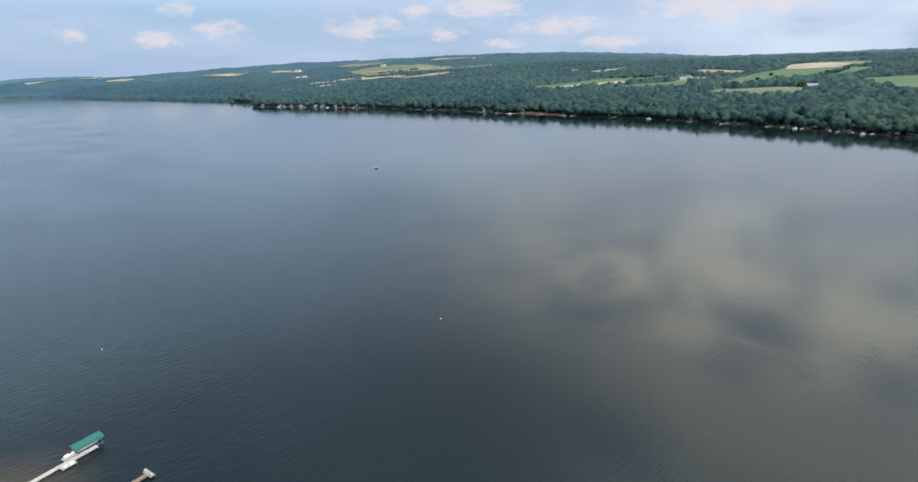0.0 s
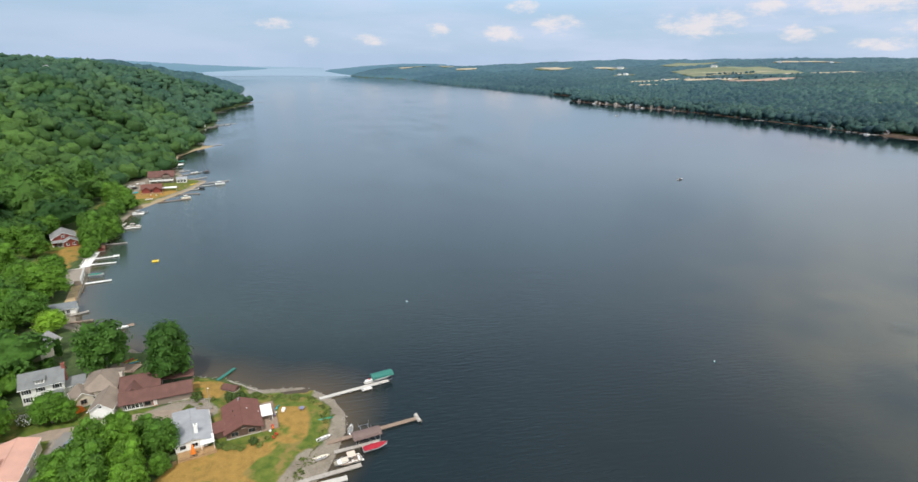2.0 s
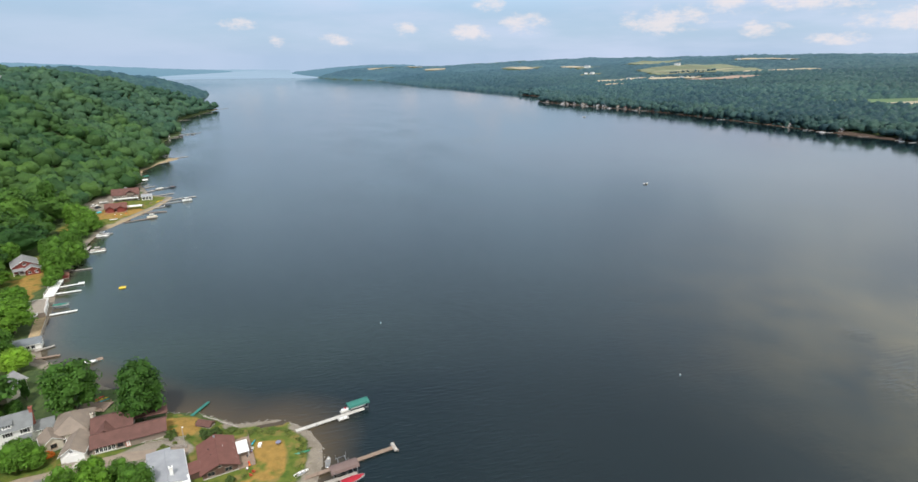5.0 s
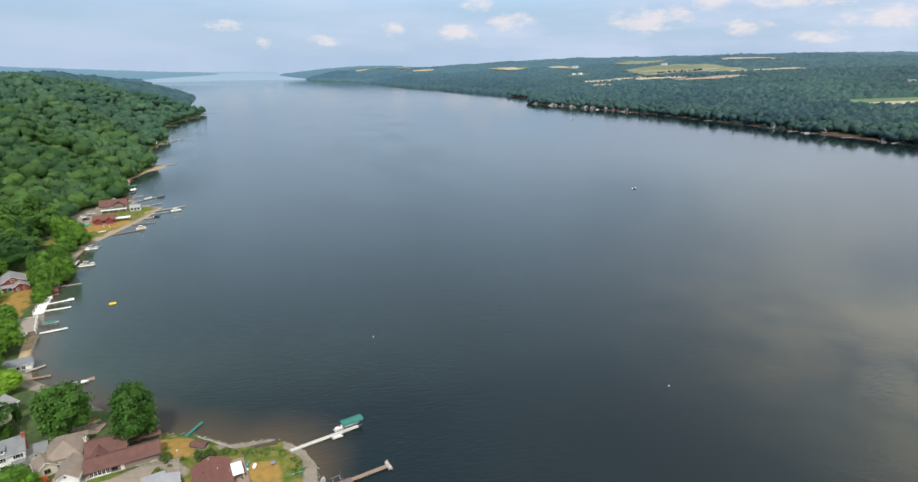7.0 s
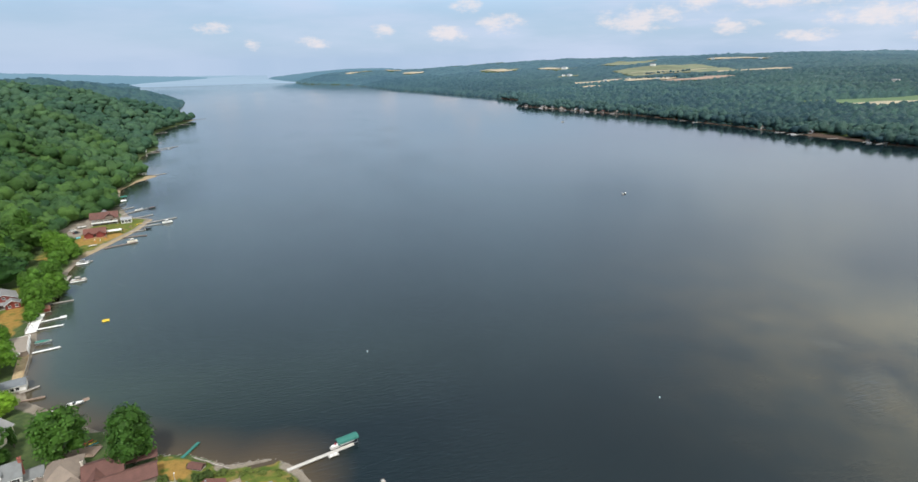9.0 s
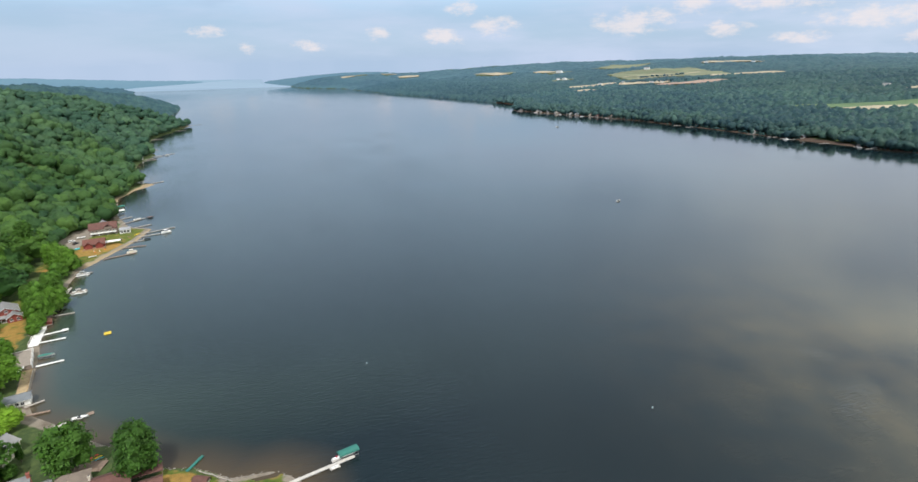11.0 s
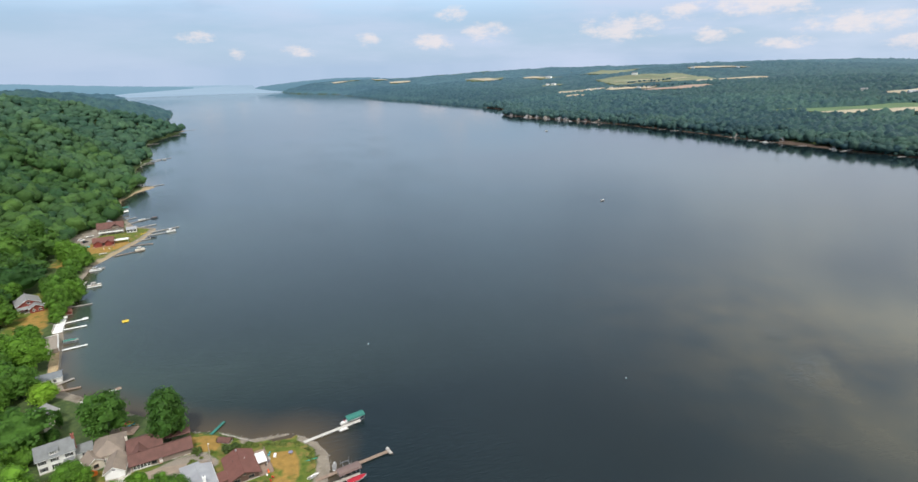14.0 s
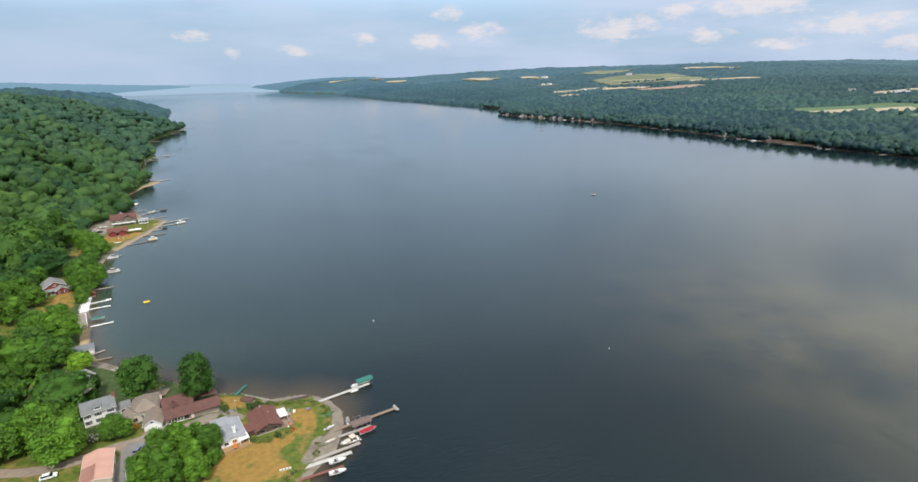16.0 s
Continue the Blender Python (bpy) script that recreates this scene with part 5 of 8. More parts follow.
def cabin_cruiser(x, y, yaw, length, label, z=0.0):
    """A small cruiser: pointed hull, foredeck with a rail, cuddy, cockpit and a canvas top."""
    ob = thing("cabin_cruiser", x, y, z, yaw, label, "boat", "boats at the docks")
    beam, h = length * 0.38, length * 0.17
    bm, _ = hull_bm(length, beam, h)
    hull = part("hull", bm, M["cream_paint"], ob, smooth=True)
    part("rubbing_strake", box(-length * 0.12, 0, h * 0.78, length * 0.72, beam * 1.03, 0.09, bevel=0.03), M["brown_wood"], hull)
    part("foredeck", box(length * 0.20, 0, h, length * 0.36, beam * 0.66, 0.10, bevel=0.04), M["white_paint"], ob)
    part("cuddy", box(length * 0.10, 0, h + 0.05, length * 0.26, beam * 0.62, 0.42, bevel=0.12), M["cream_paint"], ob)
    part("windscreen", slab([(-length * 0.02, -beam * 0.36, h + 0.2), (-length * 0.02, beam * 0.36, h + 0.2), (-length * 0.07, beam * 0.34, h + 0.85), (-length * 0.07, -beam * 0.34, h + 0.85)], 0.04), M["glass"], ob)
    part("cockpit_floor", box(-length * 0.26, 0, h * 0.4, length * 0.40, beam * 0.8, 0.06), M["white_paint"], ob)
    for s in (-1, 1):
        part("seat", box(-length * 0.17, s * beam * 0.22, h * 0.5, 0.55, 0.5, 0.55, bevel=0.06), M["white_cloth"], ob)
        part("gunwale", box(-length * 0.22, s * beam * 0.46, h - 0.02, length * 0.5, 0.14, 0.10), M["white_paint"], hull)
        for u in (-0.04, -0.24):
            part("canopy_pole", rod((u * length, s * beam * 0.42, h), (u * length, s * beam * 0.38, h + 1.35), 0.03, sides=6), M["metal"], ob)
        part("bow_rail", rod((length * 0.06, s * beam * 0.40, h + 0.5), (length * 0.46, s * 0.10, h + 0.75), 0.025, sides=6), M["metal"], ob)
    part("stern_bench", box(-length * 0.42, 0, h * 0.5, 0.5, beam * 0.7, 0.45, bevel=0.05), M["white_cloth"], ob)
    part("canvas_top", box(-length * 0.14, 0, h + 1.33, length * 0.30, beam * 0.86, 0.12, bevel=0.05), M["cream_cloth"], ob)
    part("swim_platform", box(-length * 0.54, 0, h * 0.35, 0.6, beam * 0.7, 0.08), M["white_paint"], ob)
    part("outboard_motor", box(-length / 2 - 0.45, 0, h * 0.2, 0.4, 0.36, 1.0, bevel=0.08), M["black_paint"], ob)
    return ob


def rowboat(x, y, yaw, length, label, mat="white_paint", z=0.0, name="rowboat"):
    ob = thing(name, x, y, z, yaw, label, "boat", "small boats on the beach")
    beam, h = length * 0.36, length * 0.12
    bm, rings = hull_bm(length, beam, h)
    part("hull", bm, M[mat], ob, smooth=True)
    bm = None
    for s in (-1, 1):
        for i in range(8):
            u0, u1 = i / 8, (i + 1) / 8
            f = lambda u: (-length / 2 + u * length, s * beam / 2 * min(1.0, 0.86 + 0.3 * u) * (1 - max(0, (u - 0.45) / 0.55) ** 2.2 * 0.96), h + h * 0.28 * max(0, u - 0.5) ** 2 * 4)
            bm = rod(f(u0), f(u1), 0.045, sides=5, bm=bm)
    part("gunwale", bm, M["grey_wood"], ob)
    part("floor", box(-0.05, 0, h * 0.3, length * 0.7, beam * 0.55, 0.05), M["metal"], ob)
    for u in (-0.28, 0.02, 0.26):
        part("thwart", box(u * length, 0, h * 0.68, 0.28, beam * 0.82, 0.05), M["grey_wood"], ob)
    return ob


def canoe(x, y, yaw, length, mat, label, z=0.0, upside=False, name="canoe"):
    ob = thing(name, x, y, z, yaw, label, "canoe", "canoes and kayaks")
    bm = bmesh.new()
    rows = []
    for i in range(11):
        u = i / 10 * 2 - 1
        w = length * 0.085 * (1 - abs(u) ** 2.2) + 0.015
        lift = 0.12 * abs(u) ** 3
        rows.append([bm.verts.new((u * length / 2, s * w, (0.33 * abs(s) ** 1.6 + lift))) for s in (-1, -0.55, 0, 0.55, 1)])
    for p, q in zip(rows, rows[1:]):
        for j in range(4):
            bm.faces.new((p[j], p[j + 1], q[j + 1], q[j]))
    if upside:
        bmesh.ops.transform(bm, matrix=Matrix.Translation((0, 0, 0.42)) @ Matrix.Diagonal((1, 1, -1, 1)), verts=bm.verts[:])
    part("hull", bm, M[mat], ob, smooth=True)
    if not upside:
        for u in (-0.22, 0.2):
            part("seat", box(u * length, 0, 0.2, 0.25, length * 0.14, 0.04), M["black_paint"], ob)
    return ob


def boat_lift(x, y, yaw, length, wide, cloth, label, top=3.2, boat=None):
    """Four posts, a frame and an arched canvas top."""
    ob = thing("boat_lift", x, y, 0, yaw, label, "boat lift")
    for a in (-1, 1):
        for b in (-1, 1):
            part("post", rod((a * length * 0.42, b * wide * 0.46, -1.5), (a * length * 0.42, b * wide * 0.46, top - 0.5), 0.06, sides=6), M["metal"], ob)
    for b in (-1, 1):
        part("cradle_beam", box(0, b * wide * 0.46, 0.35, length * 0.86, 0.1, 0.14), M["metal"], ob)
    for a in (-1, 1):
        part("cross_beam", box(a * length * 0.3, 0, 0.25, 0.1, wide * 0.9, 0.14), M["metal"], ob)
    if cloth:
        bm = bmesh.new()
        rows = []
        for i, x0 in enumerate((-0.5, -0.46, -0.15, 0.15, 0.46, 0.5)):
            drop = 0.35 if i in (0, 5) else 0.0
            rows.append([bm.verts.new((x0 * length, math.sin(a) * wide / 2 * 1.04, top - 0.75 + 0.75 * math.cos(a) - (0.25 if abs(a) > 1.4 else 0) - drop * 0.5)) for a in (-1.57, -1.57, -1.0, -0.5, 0, 0.5, 1.0, 1.57, 1.57)])
        for p, q in zip(rows, rows[1:]):
            for j in range(8):
                bm.faces.new((p[j], p[j + 1], q[j + 1], q[j]))
        bmesh.ops.remove_doubles(bm, verts=bm.verts[:], dist=0.001)
        part("canopy", bm, M[cloth], ob, smooth=False)
        for a in (-0.3, 0.3):
            part("canopy_rib", rod((a * length, -wide * 0.46, top - 0.72), (a * length, wide * 0.46, top - 0.72), 0.04, sides=6), M["metal"], ob)
    return ob

# ---- the point with its houses ----
h = gable_house("brown_cottage", -25.5, 142.2, 13.0, 8.3, 12.0, 2.1, 1.75, "brown_siding", "brown_roof", "brown shingled lake cottage with a wide gable", over=0.6)
for u in (-2.2, 1.9):
    add_window(h, "s", 6.0, u, 0.7, 1.6, 1.1, "taupe_siding")
add_window(h, "s", 6.0, 0, 2.5, 0.7, 0.5, "taupe_siding")
add_window(h, "e", 4.15, -3.5, 0.9, 1.2, 1.2, "taupe_siding"), add_window(h, "e", 4.15, 3.5, 0.9, 1.2, 1.2, "taupe_siding")
add_window(h, "w", 4.15, 1.5, 0.9, 1.2, 1.2, "taupe_siding"), add_window(h, "e", 4.15, 0.4, 0.05, 1.0, 2.05, "white_paint", door=True)
gable_walls(h, 4.2, 4.4, 1.5, 0.3, M["brown_siding"], -5.9, -2.2, "annex_wall")
part("annex_roof", slab([(-8.4, -4.7, 1.75), (-8.4, 0.3, 1.75), (-4.1, 0.3, 2.2), (-4.1, -4.7, 2.2)], 0.15), M["brown_roof"], h, "lean-to roof")
part("roof_vent", rod((-2.0, 1.5, 2.9), (-2.0, 1.5, 3.5), 0.09), M["black_paint"], h)
part("roof_vent", rod((-1.6, -1.0, 3.0), (-1.6, -1.0, 3.5), 0.09), M["black_paint"], h)
part("roof_vent", rod((1.5, 1.0, 3.1), (1.5, 1.0, 3.7), 0.07), M["white_paint"], h)
part("chimney_cap", box(-0.2, 5.2, 3.4, 0.5, 0.5, 1.0), M["metal"], h)
part("porch_roof", slab([(4.5, -2.2, 1.95), (4.5, 3.2, 1.95), (7.6, 3.2, 1.85), (7.6, -2.2, 1.85)], 0.12), M["white_paint"], h, "white porch roof")
for a in (-2.0, 0.5, 3.0):
    part("porch_post", box(7.4, a, 0, 0.12, 0.12, 1.8), M["white_paint"], h)
d = part("porch_deck", box(6.3, 0.3, -0.2, 4.3, 13.0, 0.35), M["brown_wood"], h, "weathered brown deck")
for i in range(9):
    part("rail_post", box(8.4, -6.0 + i * 1.55, 0.15, 0.09, 0.09, 0.95), M["brown_wood"], d)
part("rail", box(8.4, 0.2, 1.05, 0.1, 12.6, 0.07), M["brown_wood"], d)
part("rail", box(8.4, 0.2, 0.6, 0.06, 12.6, 0.06), M["brown_wood"], d)

h = gable_house("pale_roofed_cottage", -37.0, 139.4, 15.4, 8.2, 12.6, 2.2, 1.1, "white_siding", "pale_roof", "white cottage under a low pale grey roof", over=0.35)
for u in (-2.4, 0.2):
    add_window(h, "s", 6.3, u, 0.9, 1.3, 1.1)
add_window(h, "s", 6.3, 2.4, 0.05, 0.95, 2.05, "cream_siding", door=True)
add_window(h, "e", 4.4, 3.2, 0.9, 1.4, 1.1), add_window(h, "e", 4.4, 0.5, 0.9, 1.4, 1.1)
chimney(h, 0.9, -3.8, 2.4, 2.9, "white_paint", 0.8)
part("porch_roof", slab([(1.4, -8.2, 2.2), (1.4, -4.8, 2.3), (4.6, -4.8, 2.35), (4.6, -8.2, 2.25)], 0.14), M["white_paint"], h, "bright white porch roof")
for a, b in ((1.6, -8.0), (4.4, -8.0), (4.4, -5.0)):
    part("porch_post", box(a, b, 0, 0.12, 0.12, 2.15), M["white_paint"], h)
part("rear_wing_wall", box(-1.5, 7.6, -0.6, 5.2, 3.4, 2.6), M["white_siding"], h)
part("rear_wing_roof", slab([(-4.4, 6.0, 2.45), (1.4, 6.0, 2.45), (1.4, 9.6, 2.0), (-4.4, 9.6, 2.0)], 0.14), M["pale_roof"], h)
d = part("deck", box(0.5, -8.1, -0.1, 8.6, 3.6, 0.4), M["new_wood"], h, "fresh pine deck")
for i in range(7):
    part("rail_post", box(-3.6 + i * 1.38, -9.85, 0.3, 0.1, 0.1, 0.95), M["new_wood"], d)
for z0 in (0.75, 1.2):
    part("rail", box(0.5, -9.85, z0, 8.5, 0.07, 0.09), M["new_wood"], d)
part("step", box(-4.6, -9.2, -0.2, 1.0, 1.2, 0.25), M["new_wood"], d)
u = thing("closed_umbrella", -34.9, 130.6, height_at(-34.9, 130.6) + 0.3, 0, "orange folded patio umbrella on a pine deck", "umbrella")
part("pole", rod((0, 0, 0), (0, 0, 3.4), 0.03), M["metal"], u)
part("folded_canopy", rod((0, 0, 0.8), (0, 0, 3.3), 0.65, 0.12, 8), M["orange_cloth"], u)
part("base", rod((0, 0, 0), (0, 0, 0.1), 0.3), M["black_paint"], u)

h = gable_house("long_brown_lodge", -50.3, 158.6, -79.2, 6.6, 17.4, 2.4, 1.6, "taupe_siding", "dark_brown_roof", "long low brown-roofed lodge with garage doors", over=0.5)
for u in (3.4, 6.9):
    d = part("garage_door", box(3.33, u - 2, 0, 0.08, 2.6, 2.1), M["taupe_siding"], h, "taupe garage door")
    for k in range(3):
        part("door_panel", box(3.38, u - 2, 0.2 + k * 0.65, 0.04, 2.4, 0.5), M["taupe_siding"], d)
for k in range(5):
    add_window(h, "e", 3.3, -7.6 + k * 0.95, 0.5, 0.75, 1.5, "white_paint")
add_window(h, "e", 3.3, -2.2, 0.9, 1.2, 1.0, "black_paint"), add_window(h, "e", 3.3, -0.3, 0.05, 1.0, 2.05, "red_plastic", door=True)
h = gable_house("brown_lake_house", -56.0, 164.9, -79.2, 9.4, 9.4, 2.6, 2.4, "brown_siding", "dark_brown_roof", "large brown-roofed lake house under a big tree", over=0.5)
gable_walls(h, 4.8, 5.0, 2.5, 1.7, M["brown_siding"], 0, 0, "cross_wall").matrix_basis = pose(3.4, -1.6, 0, 0, 0, 90)
r = gable_roof(h, 5.0, 5.0, 2.5, 1.7, M["dark_brown_roof"], 0.5, name="cross_roof")
r.matrix_basis = pose(3.6, -1.6, 0.1, 0, 0, 90)
add_window(h, "e", 5.9, -1.6, 1.2, 1.4, 1.2, "cream_siding")
for k in (-3, 0, 3):
    add_window(h, "w", 4.8, k, 1.0, 1.4, 1.2, "cream_siding")
chimney(h, -0.8, -4.9, 3.0, 3.2, "cream_siding", 0.6)
part("terrace_roof", slab([(-3.8, 4.9, 2.5), (1.2, 4.9, 2.5), (1.2, 13.6, 2.0), (-3.8, 13.6, 2.0)], 0.16), M["dark_brown_roof"], h)
for a in (-3.4, 0.9):
    part("terrace_post", box(a, 13.3, 0, 0.14, 0.14, 2.0), M["brown_wood"], h)

h = gable_house("tan_roofed_house", -66.6, 166.6, 8, 8.4, 11.0, 3.2, 2.9, "cream_siding", "tan_roof", "cream house with a tan hipped roof", hip=True)
add_window(h, "s", 5.5, -1.8, 1.0, 1.3, 1.2), add_window(h, "s", 5.5, 1.6, 1.0, 1.3, 1.2)
add_window(h, "e", 4.2, 2, 1.0, 1.3, 1.2), add_window(h, "w", 4.2, -2, 1.0, 1.3, 1.2)
g = gable_house("tan_garage", -62.6, 156.4, 3, 5.4, 8.2, 2.5, 1.9, "white_siding", "tan_roof", "white garage with a tan gable roof")
d = part("garage_door", box(0, -4.13, 0, 3.2, 0.08, 2.1), M["white_paint"], g)
for k in range(4):
    part("door_panel", box(0, -4.18, 0.1 + k * 0.5, 3.0, 0.05, 0.42), M["white_siding"], d)
add_window(g, "s", 4.1, 0, 2.9, 0.7, 0.6)
p = gable_house("tan_wing", -70.3, 161.2, 30, 4.6, 5.6, 2.6, 1.8, "cream_siding", "tan_roof", "small cream wing with a tan gable roof")
add_window(p, "s", 2.8, 0, 0.9, 1.3, 1.2, "brown_wood")

h = gable_house("white_farmhouse", -81.7, 167.2, -73, 7.4, 9.8, 5.2, 2.7, "white_siding", "dim_grey_roof", "white two-storey clapboard house with black shutters")
for z0 in (0.9, 3.4):
    for u in (-3.6, -0.4, 3.4):
        if z0 > 2 or u < 3:
            add_window(h, "e", 3.7, u, z0, 0.95, 1.35, shutters=True)
add_window(h, "n", 4.9, 0.4, 3.3, 0.9, 1.3), add_window(h, "n", 4.9, 1.6, 0.9, 0.9, 1.3)
add_window(h, "e", 3.7, 3.2, 0.05, 1.0, 2.1, "black_paint", door=True)
part("door_hood", slab([(3.7, 1.7, 2.9), (3.7, 4.7, 2.9), (5.2, 4.7, 2.5), (5.2, 1.7, 2.5)], 0.14), M["dim_grey_roof"], h)
for a in (1.9, 4.5):
    part("hood_post", box(5.0, a, 0, 0.12, 0.12, 2.5), M["white_paint"], h)
part("dormer", box(2.4, -0.3, 5.6, 1.5, 2.3, 1.15), M["white_siding"], h)
part("dormer_roof", slab([(1.0, -1.7, 7.15), (1.0, 1.1, 7.15), (3.5, 1.1, 6.75), (3.5, -1.7, 6.75)], 0.12), M["dim_grey_roof"], h)
for u in (-0.9, -0.3, 0.3):
    add_window(h, "e", 3.15, u, 5.75, 0.45, 0.75)
chimney(h, 0.4, 5.15, -0.3, 9.2, "brick", 0.8)
w = gable_house("white_kitchen_wing", -74.9, 169.4, -73, 5.2, 4.6, 2.6, 1.3, "white_siding", "dim_grey_roof", "low white wing with a grey roof")
add_window(w, "e", 2.6, 0, 0.9, 1.0, 1.2)

h = gable_house("grey_cottage", -94.0, 192.4, -17, 7.6, 8.4, 4.3, 2.2, "cream_siding", "grey_roof", "pale cottage with a grey gable roof among trees")
for u in (-2.4, -1.2, 0, 1.2, 2.4):
    add_window(h, "s", 4.2, u, 2.4, 0.8, 1.2, "white_paint")
chimney(h, 0.8, -2.0, 5.6, 1.5, "black_paint", 0.45)
add_window(h, "e", 3.7, 1.0, 1.2, 1.2, 1.2)

h = gable_house("pink_roofed_shed", -74.4, 132.8, 9, 8.0, 15.4, 3.3, 1.1, "tan_block", "pink_roof", "long tan shed with a faded pink metal roof", category="shed", over=0.3)
for i in range(13):
    part("roof_batten", rod((-4.2, -7.6 + i * 0.62, 3.55), (-0.3, -7.6 + i * 0.62, 4.62), 0.07, sides=4), M["red_roof"], h)
part("shed_door", box(-1.0, -7.74, 0, 3.0, 0.08, 2.6), M["pale_roof"], h)
add_window(h, "e", 4.0, -2.0, 1.4, 1.4, 0.9), add_window(h, "e", 4.0, 3.0, 1.4, 1.4, 0.9)
h = gable_house("grey_flat_garage", -61.8, 124.6, 12, 6.2, 8.2, 2.6, 0.5, "tan_block", "slate_roof", "garage with a dark blue-grey low roof", category="garage", over=0.25)
part("garage_door", box(0, 4.13, 0, 3.2, 0.08, 2.1), M["white_paint"], h)


def strip(name, pts, wide, mat, label, lift=0.07, category="road", kind="structure"):
    """A road or path laid on the ground along a line."""
    dense = []
    for (ax, ay), (bx, by) in zip(pts, pts[1:]):
        n = max(2, int(math.hypot(bx - ax, by - ay) / 1.5))
        dense += [(ax + (bx - ax) * i / n, ay + (by - ay) * i / n) for i in range(n)]
    dense.append(pts[-1])
    arr = np.array(dense)
    k = np.array([0.25, 0.5, 0.25])
    for _ in range(4):
        arr[1:-1] = k[0] * arr[:-2] + k[1] * arr[1:-1] + k[2] * arr[2:]
    t = np.gradient(arr, axis=0)
    t /= np.linalg.norm(t, axis=1)[:, None]
    nrm = np.stack([-t[:, 1], t[:, 0]], 1)
    verts, faces, cols = [], [], 5
    gen = np.random.default_rng(len(pts))
    for i, (p, q) in enumerate(zip(arr, nrm)):
        wv = wide * (1 + 0.10 * math.sin(i * 0.9) + gen.uniform(-0.05, 0.05))
        for j in range(cols):
            s = (j / (cols - 1) - 0.5) * wv
            verts.append((p[0] + q[0] * s, p[1] + q[1] * s, 0))
    va = np.array(verts)
    va[:, 2] = ground_height(va[:, 0], va[:, 1]) + lift
    for i in range(len(arr) - 1):
        for j in range(cols - 1):
            a = i * cols + j
            faces.append((a, a + 1, a + cols + 1, a + cols))
    return tagged(mesh_object(name, va.tolist(), faces, mat, True), label, category, kind=kind)


strip("lane", [(-118, 150), (-104, 144.5), (-94, 142), (-84, 142.5), (-76, 146.3), (-67, 147.5), (-58, 149.5), (-50, 150.5), (-42, 150), (-34, 149.5)], 4.2, M["gravel"], "pale gravel lane between the cottages")
strip("side_lane", [(-66, 147), (-66.5, 140), (-67, 132), (-66, 118)], 6.5, M["asphalt"], "worn grey parking lane beside the sheds", 0.09)
strip("drive", [(-61, 149), (-59.6, 153), (-58.8, 161)], 2.6, M["concrete"], "pale drive beside the tan garage", 0.10)
strip("dirt_track", [(-104, 158), (-106.5, 168), (-108.2, 179), (-110.4, 191), (-114, 203)], 3.6, material("bare_earth", (0.36, 0.23, 0.12), 0.95, vary=0.2), "bare earth track under the trees")


def car(x, y, yaw, mat, label, truck=False):
    ob = thing("pickup_truck" if truck else "car", x, y, height_at(x, y) + 0.1, yaw, label, "truck" if truck else "car", "parked vehicles")
    length = 5.4 if truck else 4.5
    side = [(-0.5, 0.35), (-0.5, 0.9), (-0.47, 0.98), (0.22, 0.98), (0.47, 0.88), (0.5, 0.75), (0.5, 0.35)]
    v = [(a * length, s * 0.9, z) for s in (-1, 1) for a, z in side]
    n = len(side)
    body = part("body", solid(v, [tuple(range(n)), tuple(range(n, 2 * n))] + [(i, (i + 1) % n, n + (i + 1) % n, n + i) for i in range(n)]), M[mat], ob)
    c0, c1, r0, r1 = (-0.02, 0.28, 0.03, 0.17) if truck else (-0.44, 0.26, -0.33, 0.10)
    cab = [(a * length, s * w, z) for s in (-1, 1) for a, z, w in ((c0, 0.96, 0.84), (r0, 1.5, 0.68), (r1, 1.5, 0.68), (c1, 0.96, 0.84))]
    part("cabin_glass", solid(cab, [(0, 1, 2, 3), (4, 5, 6, 7), (0, 1, 5, 4), (2, 3, 7, 6), (0, 3, 7, 4)]), M["glass"], ob)
    part("roof", box((r0 + r1) / 2 * length, 0, 1.48, (r1 - r0) * length + 0.1, 1.4, 0.07, bevel=0.02), M[mat], ob)
    if truck:
        part("load_bed", box(-0.27 * length, 0, 0.99, 0.42 * length, 1.5, 0.04), M["black_paint"], body)
    for a in (-0.31, 0.31):
        for s in (-1, 1):
            wh = part("wheel", rod((a * length, s * 0.72, 0.32), (a * length, s * 0.93, 0.32), 0.33, sides=14), M["rubber"], ob)
            part("rim", rod((a * length, s * 0.92, 0.32), (a * length, s * 0.95, 0.32), 0.2, sides=10), M["metal"], wh)
    for s in (-1, 1):
        part("headlight", box(0.5 * length, s * 0.65, 0.6, 0.05, 0.35, 0.16), M["white_paint"], ob)
        part("tail_light", box(-0.5 * length, s * 0.68, 0.65, 0.05, 0.3, 0.16), M["red_plastic"], ob)
    return ob


car(-65.2, 141.2, 75, "silver_paint", "silver-blue car parked on the lane")
car(-78.9, 136.8, 80, "dark_paint", "dark pickup truck beside the shed", True)
car(-89.0, 137.0, 10, "white_paint", "white car at the lane's edge")

